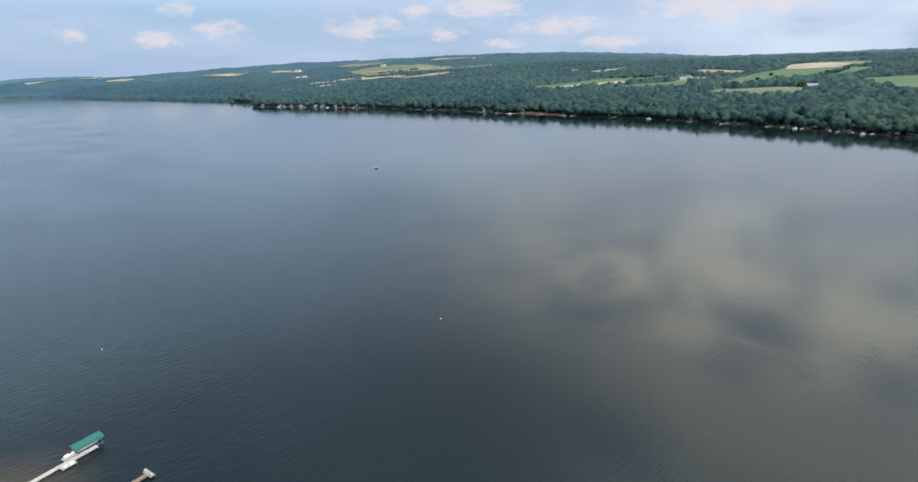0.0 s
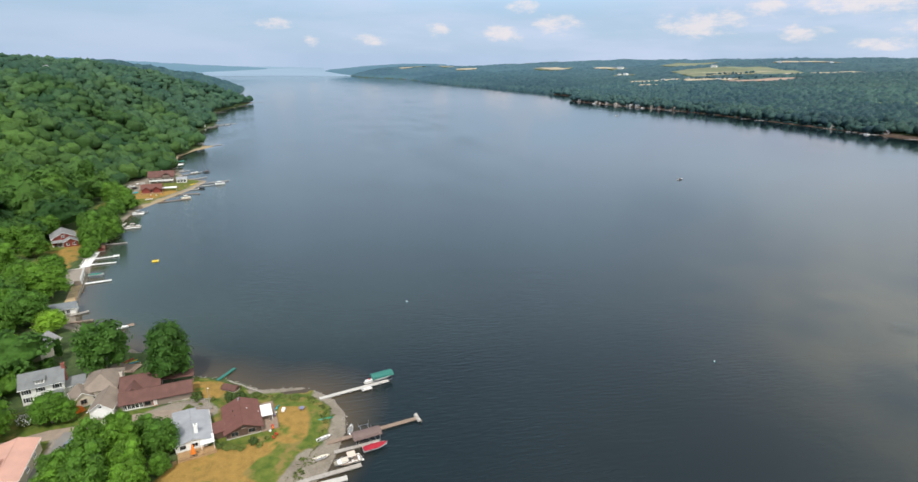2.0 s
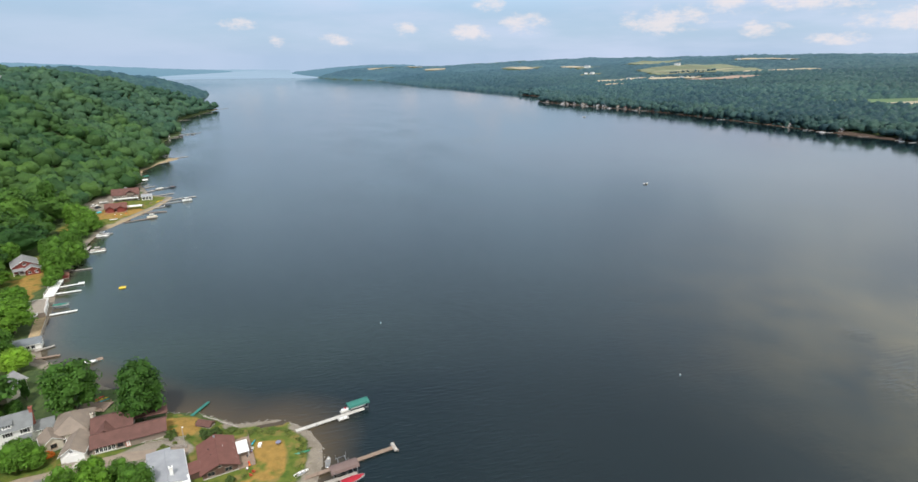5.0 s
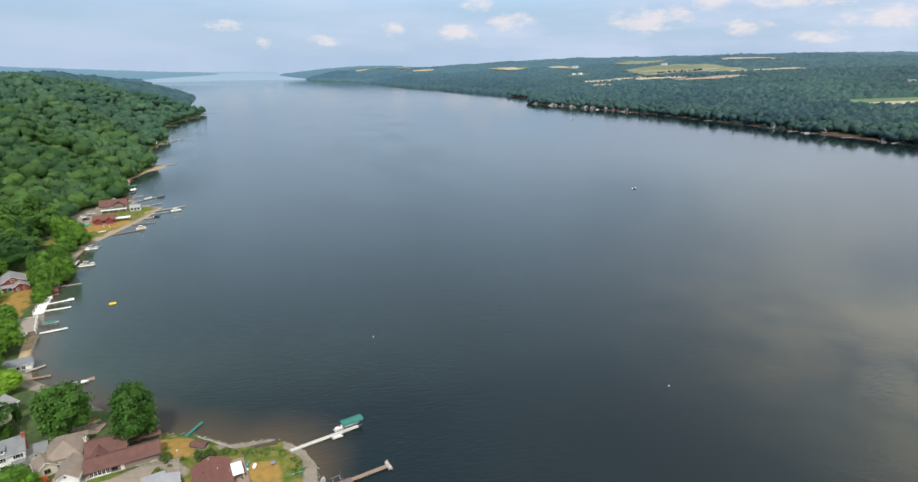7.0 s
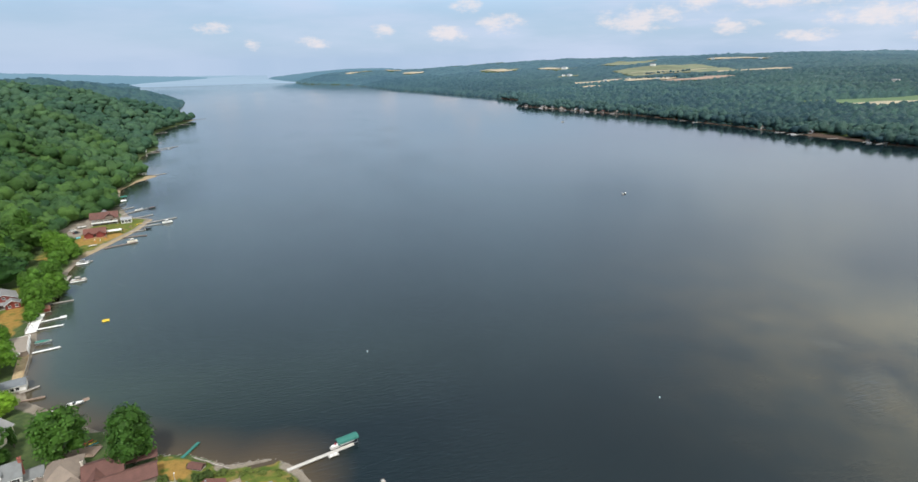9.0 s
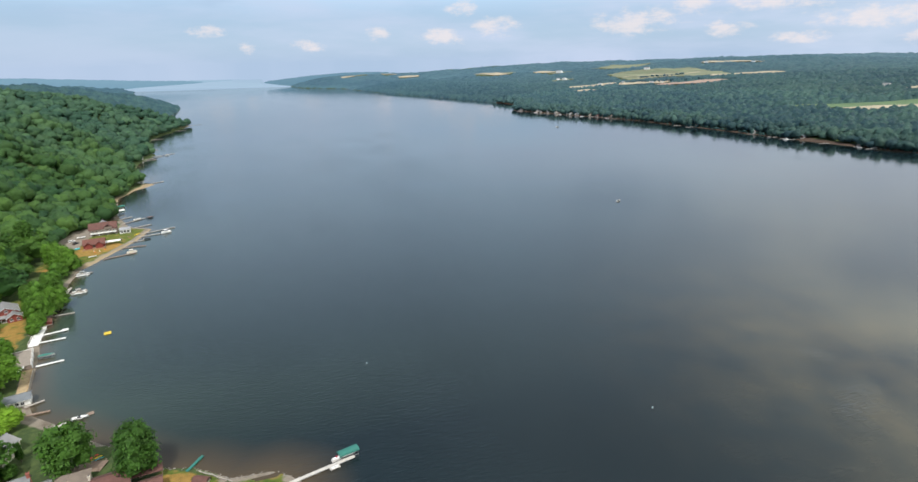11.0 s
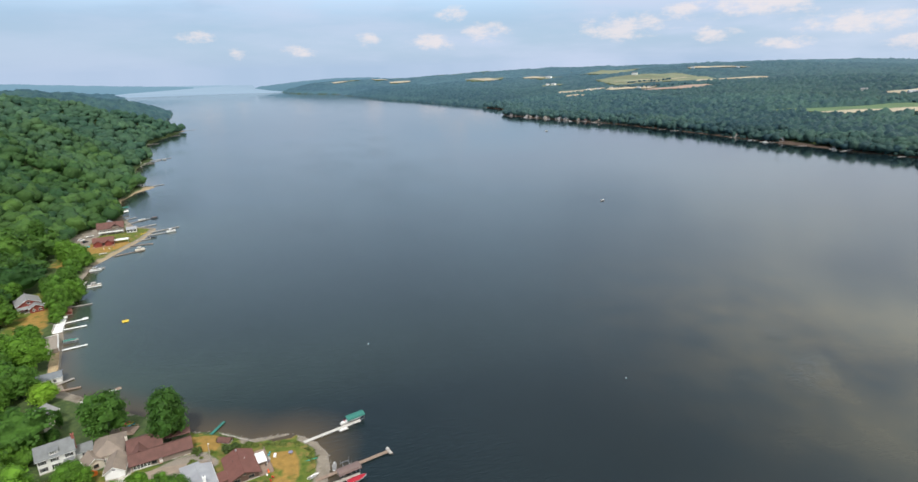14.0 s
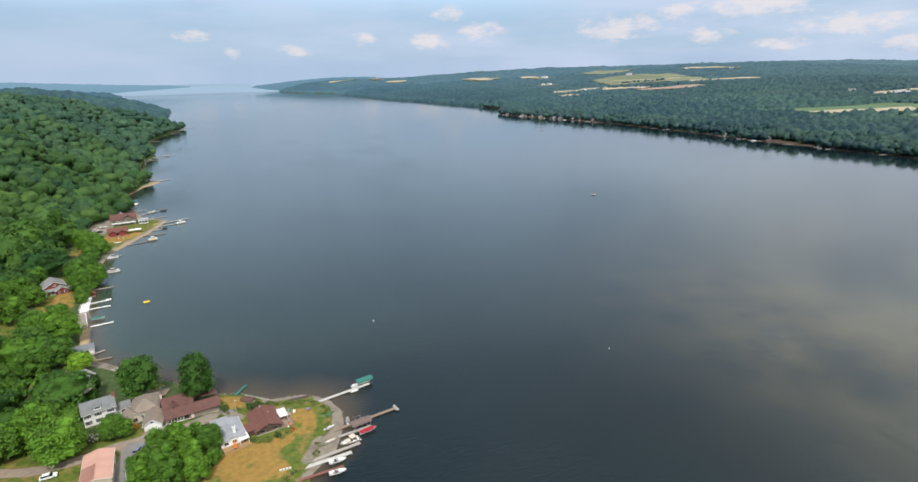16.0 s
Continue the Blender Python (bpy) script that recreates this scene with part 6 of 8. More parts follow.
tree(-49.3, 168.6, 13.4, 20.0, 0.12, "big dark green maple on the lake's edge", "tall", 1)
tree(-70.2, 178.0, 16.2, 17.0, 0.22, "big dark green maple behind the cream house", "round", 2)
for i, (x, y, w, hh, t) in enumerate([(-53.5, 139.5, 7.5, 9.5, 0.5), (-47.0, 137.5, 8.0, 10, 0.6), (-57.5, 134.0, 8.5, 10.5, 0.5), (-50.5, 132.0, 9.0, 11.5, 0.55), (-42.2, 133.3, 9.5, 11.5, 0.5), (-55, 126.5, 9, 10.5, 0.45),
                                      (-47.5, 125.5, 8.5, 10.5, 0.6), (-60.5, 132.5, 6.0, 8, 0.55), (-53, 119.5, 10, 11, 0.4), (-45, 119, 8.5, 9.5, 0.95), (-41.0, 126.0, 5.5, 7, 0.7), (-61.5, 126.5, 8, 8.5, 0.5), (-60.5, 119.5, 8.5, 9, 0.55)]):
    tree(x, y, w * (0.95, 0.88, 1.0)[i % 3], hh * (1.0, 0.86, 1.1)[i % 3], min(t + (0.35, -0.1, 0.15)[i % 3], 1.0), "leafy green maple in front of the cottages", "round", 10 + i)
for i, (x, y, w, hh, t) in enumerate([(-74.2, 152.5, 9.5, 8.8, 0.6), (-70.5, 152.5, 6, 6.5, 0.7), (-88.5, 146.5, 17, 15, 0.9), (-98, 158, 14, 15, 0.85), (-96, 171, 9, 9, 0.6), (-90.5, 176, 6, 5.5, 0.4), (-103.5, 189.5, 12, 11, 1.0),
                                      (-108, 218, 14, 13, 0.35), (-114, 209, 12, 13, 0.45), (-122.5, 233, 15, 14, 0.5), (-112.5, 243.5, 17, 15, 0.85), (-124, 250, 14, 14, 0.65), (-122, 268, 12, 11, 0.6), (-143, 273, 14, 14, 0.7), (-131, 261, 12, 11, 0.45),
                                      (-122, 196, 14, 14, 0.5), (-122, 180, 14, 15, 0.5), (-119, 167, 13, 14, 0.5), (-87.5, 181.5, 5, 4.5, 0.2), (-105, 152, 12, 13, 0.6), (-142, 299, 13, 12, 0.6), (-154, 303, 13, 13, 0.7), (-151, 316, 11, 12, 0.45),
                                      (-150, 332, 12, 13, 0.5), (-119, 221, 13, 13, 0.55)]):
    tree(x, y, w, hh, t, "green broadleaved tree beside the village", "round", 30 + i)
tree(-98.3, 210.5, 10.5, 8.5, 1.0, "bright lime-green round tree behind the pale cottage", "round", 58, leaves="lime_leaf")
tree(-87.0, 188.6, 2.6, 8.0, 0.1, "slim dark cypress beside the pale cottage", "tall", 59)
for i, (x, y, w, hh, t) in enumerate([(-123.5, 317, 14, 14, 0.7), (-119.5, 329, 14, 14, 0.8), (-121, 306.5, 9, 8, 0.75), (-119.5, 297, 7, 6, 0.8), (-131, 334, 14, 15, 0.55), (-138, 402, 17, 14, 0.95), (-131, 395, 12, 11, 0.85),
                                      (-146, 412, 14, 15, 0.9), (-134, 380, 11, 11, 0.6), (-131, 360, 12, 12, 0.5)]):
    tree(x, y, w, hh, t * 0.75, "light green willow by the water", "willow", 60 + i)
for i, (x, y, w, hh, t) in enumerate([(-39.6, 155.8, 3.6, 2.6, 0.4), (-40.2, 149.8, 3.6, 2.2, 0.8), (-30.4, 154.2, 3.8, 2.8, 0.25), (-27.6, 154.0, 3.4, 2.4, 0.3), (-24.2, 155.6, 3.6, 1.1, 0.6), (-21.4, 154.4, 2.2, 0.7, 0.9),
                                      (-29.4, 133.4, 2.8, 0.9, 0.5), (-21.6, 133.0, 2.8, 1.9, 0.3), (-26.0, 132.2, 2.4, 0.6, 0.9), (-18.6, 152.2, 1.8, 0.5, 0.8), (-15.2, 152.6, 3.0, 0.6, 1.0), (-41.2, 133.5, 3.0, 2.2, 0.6),
(-8.2, 149.2, 2.0, 0.5, 1.0), (-12.6, 151.2, 2.8, 0.6, 0.9)]):
    shrub(x, y, w, hh, t, "low green shrub on the point", i)
shrub(-35.4, 154.8, 1.8, 1.2, 1.0, "bright yellow-green shrub by the fence", 3)
shrub(-69.4, 156.4, 2.6, 1.6, 1.0, "shrub with orange flowers beside the garage", 5, "orange_cloth")
for x, y, w, hh, k in ((-80.5, 153.0, 3.8, 2.0, 6), (-82.6, 155.4, 3.0, 1.7, 7), (-79.6, 156.4, 2.4, 1.4, 8)):
    b = shrub(x, y, w, hh, 0.8, "green shrub covered in white blossom", k)
    v, f = sprays_on([(0, 0, hh * 0.45, w * 0.46, hh / w)], 110, 0.16, np.random.default_rng(k))
    me = bpy.data.meshes.new("blossom")
    me.from_pydata(v.tolist(), [], f.tolist())
    me.materials.append(M["white_cloth"])
    new("blossom", me).parent = b

f = thing("rail_fence", -46.0, 155.3, height_at(-46, 155.3), -5, "low weathered rail fence along the yard", "fence")
for i in range(7):
    part("post", box(i * 1.75, 0, -0.3, 0.12, 0.12, 1.4), M["grey_wood"], f)
for z0 in (0.35, 0.8):
    part("rail", box(5.25, 0, z0, 10.5, 0.06, 0.12), M["grey_wood"], f)
h = gable_house("wood_shed", -31.4, 160.6, 62, 2.4, 4.2, 0.9, 0.7, "brown_siding", "dark_brown_roof", "low dark brown shed in the bushes by the water", category="shed", over=0.25)
f = thing("rail_fence", -37.4, 151.0, height_at(-37.4, 151.0), -18, "low grey board fence below the light pole", "fence")
for i in range(5):
    part("post", box(-3.0 + i * 1.5, 0, -0.3, 0.12, 0.12, 1.45), M["grey_wood"], f)
for z0 in (0.3, 0.62, 0.94):
    part("rail", box(0, -0.08, z0, 6.4, 0.05, 0.16), M["grey_wood"], f)
f = thing("shore_kerb", -27.6, 161.9, height_at(-27.6, 161.9), -40, "long grey timber along the bank", "timber edging")
for i in range(4):
    part("timber", box(-5.1 + i * 3.4, 0.15 * (i % 2), -0.15, 3.3, 0.3, 0.45, bevel=0.03), M["grey_wood"], f)
u = thing("utility_pole", -35.1, 150.9, height_at(-35.1, 150.9), 0, "short pale light pole by the fence", "pole")
part("pole", rod((0, 0, -0.5), (0, 0, 6.2), 0.11, 0.08), M["grey_wood"], u)
part("lamp_head", box(0.15, 0, 6.1, 0.45, 0.28, 0.2, bevel=0.05), M["white_paint"], u)

# things on the lawn
canoe(-4.5, 140.3, 8, 4.6, "green_plastic", "green canoe lying upside down on the grass", height_at(-4.5, 140.3) + 0.02, True)
canoe(-17.3, 146.9, 70, 3.0, "blue_plastic", "pale blue kayak leaning by the deck", height_at(-17.3, 146.9) + 0.02, False, "kayak")
c = thing("cooler", -15.4, 145.6, height_at(-15.4, 145.6), 80, "white plastic cooler on the lawn", "cooler")
part("tub", box(0, 0, 0, 1.5, 0.8, 0.5, bevel=0.05), M["white_paint"], c)
part("lid", box(0, 0, 0.5, 1.55, 0.85, 0.1, bevel=0.03), M["white_paint"], c)
t = thing("garden_table", -10.5, 145.2, height_at(-10.5, 145.2), 20, "small garden table with a grey-blue cloth", "table")
part("tabletop", rod((0, 0, 0.7), (0, 0, 0.76), 0.75, sides=18), M["purple_cloth"], t)
for a in range(4):
    part("leg", rod((0.55 * math.cos(a * 1.57), 0.55 * math.sin(a * 1.57), 0), (0.5 * math.cos(a * 1.57), 0.5 * math.sin(a * 1.57), 0.7), 0.035, sides=6), M["metal"], t)


def garden_chair(x, y, yaw, mat, label, group):
    ob = thing("lawn_chair", x, y, height_at(x, y), yaw, label, "chair", group)
    part("seat", box(0, 0, 0.36, 0.6, 0.6, 0.06), M[mat], ob)
    part("backrest", box(-0.28, 0, 0.4, 0.08, 0.6, 0.65), M[mat], ob)
    for a in (-0.25, 0.25):
        for b in (-0.25, 0.25):
            part("leg", box(a, b, 0, 0.06, 0.06, 0.37), M[mat], ob)
    for b in (-0.3, 0.3):
        part("armrest", box(0, b, 0.58, 0.6, 0.08, 0.05), M[mat], ob)


for i in range(4):
    garden_chair(-21.4 + i * 0.95, 114.8 + 0.1 * i, 100, "white_paint", "white lawn chair on the grass", "row of lawn chairs")
garden_chair(-16.8, 133.8, 30, "red_plastic", "red lawn chair beside the deck", "deck chairs")
garden_chair(-16.2, 135.0, 60, "red_plastic", "red lawn chair beside the deck", "deck chairs")
garden_chair(-17.2, 144.6, 10, "white_paint", "white chair beside the porch", "deck chairs")
for x, y, a, m2, lab in ((-64.2, 182.0, 25, "blue_plastic", "turquoise kayak on the shore"), (-64.8, 182.9, 30, "yellow_plastic", "yellow kayak on the shore"), (-66.0, 183.6, 40, "red_plastic", "red kayak on the shore")):
    canoe(x, y, a, 3.6, m2, lab, max(height_at(x, y), 0) + 0.05, False, "kayak")
d = thing("shore_deck", -65.5, 178.6, height_at(-65.5, 178.6), -15, "brown wooden deck by the water", "deck")
part("platform", box(0, 0, 0.25, 9, 5, 0.12), M["brown_wood"], d)
for a in (-4, 0, 4):
    for b in (-2.2, 2.2):
        part("post", box(a, b, -0.8, 0.15, 0.15, 1.9), M["brown_wood"], d)
for b in (-2.3, 2.3):
    part("rail", box(0, b, 1.05, 8.6, 0.08, 0.08), M["brown_wood"], d)

# docks, lifts and boats of the point
dock((-6.0, 151.0), (14.2, 156.6), 1.25, "pale_wood", "pale straight dock out from the shingle")
p = thing("dock_platform", 7.6, 153.4, 0, 15.5, "small square dock platform", "dock", "docks")
part("platform", box(0, 0, 0.42, 3.2, 1.5, 0.12), M["pale_wood"], p)
for a in (-1.4, 1.4):
    part("post", rod((a, -0.7, -1.5), (a, -0.7, 0.9), 0.05), M["metal"], p)
    part("bench", box(a * 0.45, -0.2, 0.54, 0.9, 0.5, 0.4), M["white_paint"], p)
boat_lift(12.4, 157.8, 15.5, 6.8, 2.8, "teal_cloth", "boat lift with a teal canvas canopy", 2.8)
runabout(12.9, 157.9, 15.5, 6.0, "white_paint", "white motorboat on the lift under the teal canopy", 0.62)
b = thing("covered_jet_ski", 8.4, 157.1, 0.45, 15.5, "jet ski under a pale cover beside the dock", "jet ski")
part("cover", box(0, 0, 0, 2.4, 0.95, 0.75, bevel=0.25), M["white_cloth"], b)
part("handlebar_hump", box(0.2, 0, 0.7, 0.6, 0.7, 0.35, bevel=0.12), M["red_cloth"], b)
part("float", box(0, 0, -0.3, 3.0, 1.5, 0.3, bevel=0.05), M["pale_wood"], b)
dock((-6.5, 130.0), (20.3, 136.3), 1.25, "brown_wood", "long brown dock with a cross end")
p = thing("dock_crosshead", 20.2, 136.2, 0, 13, "pale cross end of the long dock", "dock", "docks")
part("platform", box(0, 0, 0.46, 1.1, 3.4, 0.14), M["grey_wood"], p)
for s in (-1, 1):
    part("post", rod((0.5, s * 1.8, -2), (0.5, s * 1.8, 1.0), 0.07), M["brown_wood"], p)
    part("bench", box(0, s * 1.2, 0.6, 0.45, 0.8, 0.4), M["pale_wood"], p)
boat_lift(6.2, 130.2, 13, 7.4, 3.2, "brown_cloth", "boat lift with a faded brown canopy", 3.0)
runabout(6.2, 130.1, 13, 5.4, "dark_paint", "dark motorboat under the brown canopy", 0.45)
l = boat_lift(5.9, 135.2, 13, 3.4, 2.4, None, "bare steel boat lift beside the long dock", 2.0)
dock((-2.0, 126.8), (9.4, 128.9), 1.1, "grey_wood", "grey dock beside the covered lift")
runabout(8.1, 126.4, 14, 6.2, "white_paint", "white motorboat under a bright red cover", 0.25, "red_cloth", "covered_motorboat")
dock((-16.0, 116.6), (4.4, 121.0), 1.3, "grey_wood", "grey dock with a pontoon boat alongside")
cabin_cruiser(1.2, 122.5, 192, 6.6, "cream cabin cruiser with a canvas top at the grey dock", 0.05)
dock((-17.4, 114.6), (1.0, 117.2), 1.5, "pale_wood", "pale dock out from the lawn")
runabout(-4.0, 114.4, 5, 5.6, "white_paint", "white open motorboat at the pale dock", 0.1)
dock((-17.5, 109.6), (-2.4, 111.4), 1.1, "red_wood", "narrow dock of red-stained boards")
runabout(-4.6, 109.2, 3, 5.4, "white_paint", "white open motorboat at the red dock", 0.1)
rowboat(2.3, 135.4, 82, 3.9, "aluminium rowboat pulled up beside the dock", "metal", 0.02)
rowboat(-4.4, 132.2, 27, 4.0, "white rowboat upturned on the shingle", "white_paint", height_at(-4.4, 132.2))
rowboat(-5.0, 125.0, 20, 4.2, "white rowboat drawn up on the beach", "cream_paint", height_at(-5, 125))
dock((-36.4, 167.2), (-32.4, 173.6), 1.0, "teal_cloth", "narrow dock painted green")
runabout(-77.2, 211.2, 10, 5.4, "white_paint", "small white motorboat at its mooring", 0.02)
p = thing("swim_float", -74.6, 213.6, 0, 20, "small brown swimming float", "float")
part("boards", box(0, 0, 0.15, 2.2, 2.2, 0.12), M["brown_wood"], p)
part("drum", rod((-0.9, -0.8, 0.05), (0.9, -0.8, 0.05), 0.2), M["blue_plastic"], p)
part("drum", rod((-0.9, 0.8, 0.05), (0.9, 0.8, 0.05), 0.2), M["blue_plastic"], p)

# stones along the water's edge
_stone = bmesh.new()
bmesh.ops.create_icosphere(_stone, subdivisions=1, radius=1)
_sr = random.Random(5)
for _v in _stone.verts:
    _v.co *= _sr.uniform(0.75, 1.15)
    _v.co.z *= 0.6
_stone_me = bpy.data.meshes.new("stone")
_stone.to_mesh(_stone_me)
_stone.free()
_stone_me.materials.append(M["stone"])
rim = thing("stone_edge", 0, 130, 0, 0, "line of grey shore stones at the water's edge", "stones")
_line = [p for p in LEFT_SHORE if 118 < p[1] < 200]
for _k in range(260):
    _i = _sr.randrange(len(_line) - 1)
    _u = _sr.random()
    _x = _line[_i][0] + (_line[_i + 1][0] - _line[_i][0]) * _u + _sr.uniform(-1.1, 0.5)
    _y = _line[_i][1] + (_line[_i + 1][1] - _line[_i][1]) * _u + _sr.uniform(-0.8, 0.8)
    _o = new("stone", _stone_me)
    _o.parent = rim
    _s = _sr.uniform(0.10, 0.32)
    _o.matrix_basis = Matrix.Translation((_x, _y - 130, max(height_at(_x, _y), -0.1) + 0.02)) @ Matrix.Rotation(_sr.uniform(0, 6), 4, "Z") @ Matrix.Diagonal((_s, _s * _sr.uniform(0.7, 1.2), _s, 1))

# weeds and grass tufts along the shingle
_g = np.random.default_rng(5)
_edge = np.array([(-21, 110.5), (-13, 116), (-9.5, 121.5), (-6.2, 130), (-4.4, 137), (-4.2, 145), (-8, 151.5), (-17, 153), (-24, 157), (-33, 165)])
_along = np.sort(_g.uniform(0, len(_edge) - 1.001, 420))
_k = _along.astype(int)
_p = _edge[_k] + (_edge[_k + 1] - _edge[_k]) * (_along - _k)[:, None] + _g.normal(0, 0.75, (420, 2))
_s = _g.uniform(0.15, 0.5, 420) * (0.6 + 0.6 * (waver(_p[:, 0], _p[:, 1], 9, 2) > 0))
planted("grass_tufts", [leafy_crown(3, 24, 0.3, 1.0, 0.9, 70 + q) for q in range(4)], np.stack([_p[:, 0], _p[:, 1], ground_height(_p[:, 0], _p[:, 1]) - 0.05, _s, _g.uniform(0.7, 1.3, 420), _g.uniform(0.4, 1.0, 420)], 1), "green weeds and tufts of grass along the shingle", "hedge")

for i, (x, y, w, hh, t) in enumerate([(-27.6, 132.6, 3.0, 0.5, 0.9), (-24.2, 131.6, 2.6, 0.5, 1.0), (-20.0, 131.8, 2.0, 0.4, 1.0), (-18.4, 134.4, 1.6, 0.5, 0.9), (-31.8, 135.0, 2.6, 1.0, 0.5), (-33.2, 162.0, 2.4, 1.3, 0.35),
                                      (-28.4, 157.0, 2.2, 1.5, 0.2), (-38.0, 152.6, 1.6, 0.9, 0.9)]):
    shrub(x, y, w, hh, t, "low hedge plant round the brown cottage", 40 + i)
g = thing("barbecue_grill", -18.2, 141.0, height_at(-18.2, 141.0) + 0.16, 20, "black kettle barbecue on the deck", "barbecue")
part("bowl", rod((0, 0, 0.6), (0, 0, 0.8), 0.18, 0.3, 12), M["black_paint"], g)
part("lid", rod((0, 0, 0.8), (0, 0, 1.02), 0.3, 0.1, 12), M["black_paint"], g)
for a in range(3):
    part("leg", rod((0.12 * math.cos(a * 2.1), 0.12 * math.sin(a * 2.1), 0.62), (0.28 * math.cos(a * 2.1), 0.28 * math.sin(a * 2.1), 0), 0.02, sides=6), M["metal"], g)
for i, (x, y, m2) in enumerate(((-17.6, 138.6, "red_plastic"), (-17.4, 137.6, "orange_cloth"), (-17.9, 136.4, "white_cloth"), (-17.3, 143.2, "purple_cloth"))):
    o = thing("flower_pot", x, y, height_at(x, y) + 0.16, 0, "clay pot of flowers on the deck", "flower pot", "deck flower pots")
    part("pot", rod((0, 0, 0), (0, 0, 0.4), 0.2, 0.27, 10), M["brick"], o)
    part("flowers", rod((0, 0, 0.38), (0, 0, 0.75), 0.34, 0.16, 9), M[m2], o)
w = thing("firewood_stack", -39.6, 128.9, height_at(-39.6, 128.9), 20, "stack of split firewood beside the pine deck", "firewood")
for k in range(3):
    for q in range(7 - k):
        part("log", rod((-0.35, -1.1 + q * 0.32 + k * 0.16, 0.15 + k * 0.26), (0.35, -1.1 + q * 0.32 + k * 0.16, 0.15 + k * 0.26), 0.15, sides=7), M["bark"], w)

# ---- along the near shore, northwards ----
M.update({
    "tan_plank": material("tan_planks", (0.42, 0.32, 0.19), 0.85, vary=0.2, scale=1.5, fine=20, per_object=0.12),
    "grey_plank": material("weathered_deck", (0.27, 0.235, 0.20), 0.9, vary=0.22, scale=0.6, fine=6, stretch=(1, 6, 1)),
    "crop": material("green_crop", (0.096, 0.158, 0.076), 0.9, vary=0.25, scale=0.02, fine=0.4, stretch=(1, 0.2, 1)),
    "hay": material("mown_hay", (0.168, 0.186, 0.112), 0.9, vary=0.35, scale=0.02, fine=0.4, stretch=(1, 0.2, 1)),
    "straw": material("ripe_straw", (0.39, 0.335, 0.240), 0.9, vary=0.25, scale=0.02, fine=0.4),
    "soil": material("ploughed_soil", (0.33, 0.24, 0.19), 0.95, vary=0.14, scale=0.03, fine=0.5),
})
wall = thing("boardwalk", -103.4, 236.2, 0, 104, "broad tan plank boardwalk along the water", "boardwalk")
part("sub_structure", box(10.5, 0.3, -1.4, 21.5, 3.4, 2.3), M["concrete"], wall, "concrete footing")
for i in range(36):
    part("plank", box(0.3 + i * 0.6, 0.3, 0.9, 0.56, 3.6, 0.1), M["tan_plank"], wall)
for i in range(6):
    part("post", box(0.5 + i * 4.1, -1.45, 0.9, 0.16, 0.16, 1.0), M["new_wood"], wall)
part("rail", box(10.7, -1.45, 1.8, 20.8, 0.08, 0.08), M["new_wood"], wall)
h = thing("flat_boathouse", -114.2, 265.0, 0, 16, "flat-roofed boathouse with a weathered deck on top", "boathouse")
part("wall", box(0, 0, -1.2, 8.8, 16.6, 3.9), M["taupe_siding"], h)
r = part("roof_deck", box(0, 0, 2.7, 9.4, 17.2, 0.24), M["grey_plank"], h, "weathered grey-brown roof deck")
part("white_fascia", box(4.62, 0, 2.55, 0.22, 17.3, 0.55), M["white_paint"], h, "white eave board")
part("rear_fascia", box(0, 8.5, 2.6, 9.3, 0.2, 0.5), M["white_paint"], h)
for k in range(7):
    part("rail_post", box(4.45, -8.1 + k * 2.7, 2.94, 0.1, 0.1, 0.9), M["white_paint"], r)
part("rail", box(4.45, 0, 3.8, 0.1, 16.4, 0.08), M["white_paint"], r)
for u in (-5, 0, 5):
    d = part("boat_door", box(4.43, u, -0.2, 0.08, 3.2, 2.4), M["white_paint"], h)
    for k in range(3):
        part("door_panel", box(4.48, u, 0.0 + k * 0.75, 0.05, 2.9, 0.6), M["white_siding"], d)
for k in range(9):
    part("step", box(-1.4 + k * 0.42, -9.4, 0.6 + k * 0.25, 0.42, 1.6, 0.12), M["white_paint"], h)
part("stair_rail", slab([(-1.8, -10.2, 1.5), (2.4, -10.2, 3.75), (2.4, -10.14, 3.85), (-1.8, -10.14, 1.6)], 0.06), M["white_paint"], h)
h = gable_house("shore_boathouse", -102.5, 229.8, 105, 6.0, 8.0, 2.6, 1.2, "white_siding", "slate_roof", "small white boathouse with a dark grey roof", category="boathouse")
for u in (-1.6, 0, 1.6):
    add_window(h, "w", 3.0, u, 0.7, 1.0, 1.2)
dock((-90.5, 205.2), (-81.0, 209.4), 1.5, "pale_wood", "pale dock along a low stone edge")
dock((-99.5, 226.0), (-94.0, 229.4), 1.0, "grey_wood", "short grey dock by the white boathouse")
dock((-96.8, 219.6), (-89.3, 220.4), 1.1, "brown_wood", "short brown dock by the white boathouse")
dock((-107.2, 260.4), (-97.4, 262.8), 1.2, "white_paint", "white-decked dock off the seawall")
runabout(-105.8, 269.3, 3, 6.2, "white_paint", "white motorboat under a teal cover on a low lift", 0.45, "teal_cloth", "covered_motorboat")
boat_lift(-105.8, 269.3, 3, 6.2, 2.6, None, "low steel boat lift off the seawall", 1.8)
dock((-115.5, 285.6), (-103.8, 287.4), 1.2, "white_paint", "long pale dock off the white deck")
dock((-116.0, 294.4), (-107.4, 297.0), 1.2, "white_paint", "white dock with a square end")
d = thing("dock_platform", -106.9, 297.3, 0, 12, "square white platform at the outer end of a dock", "dock")
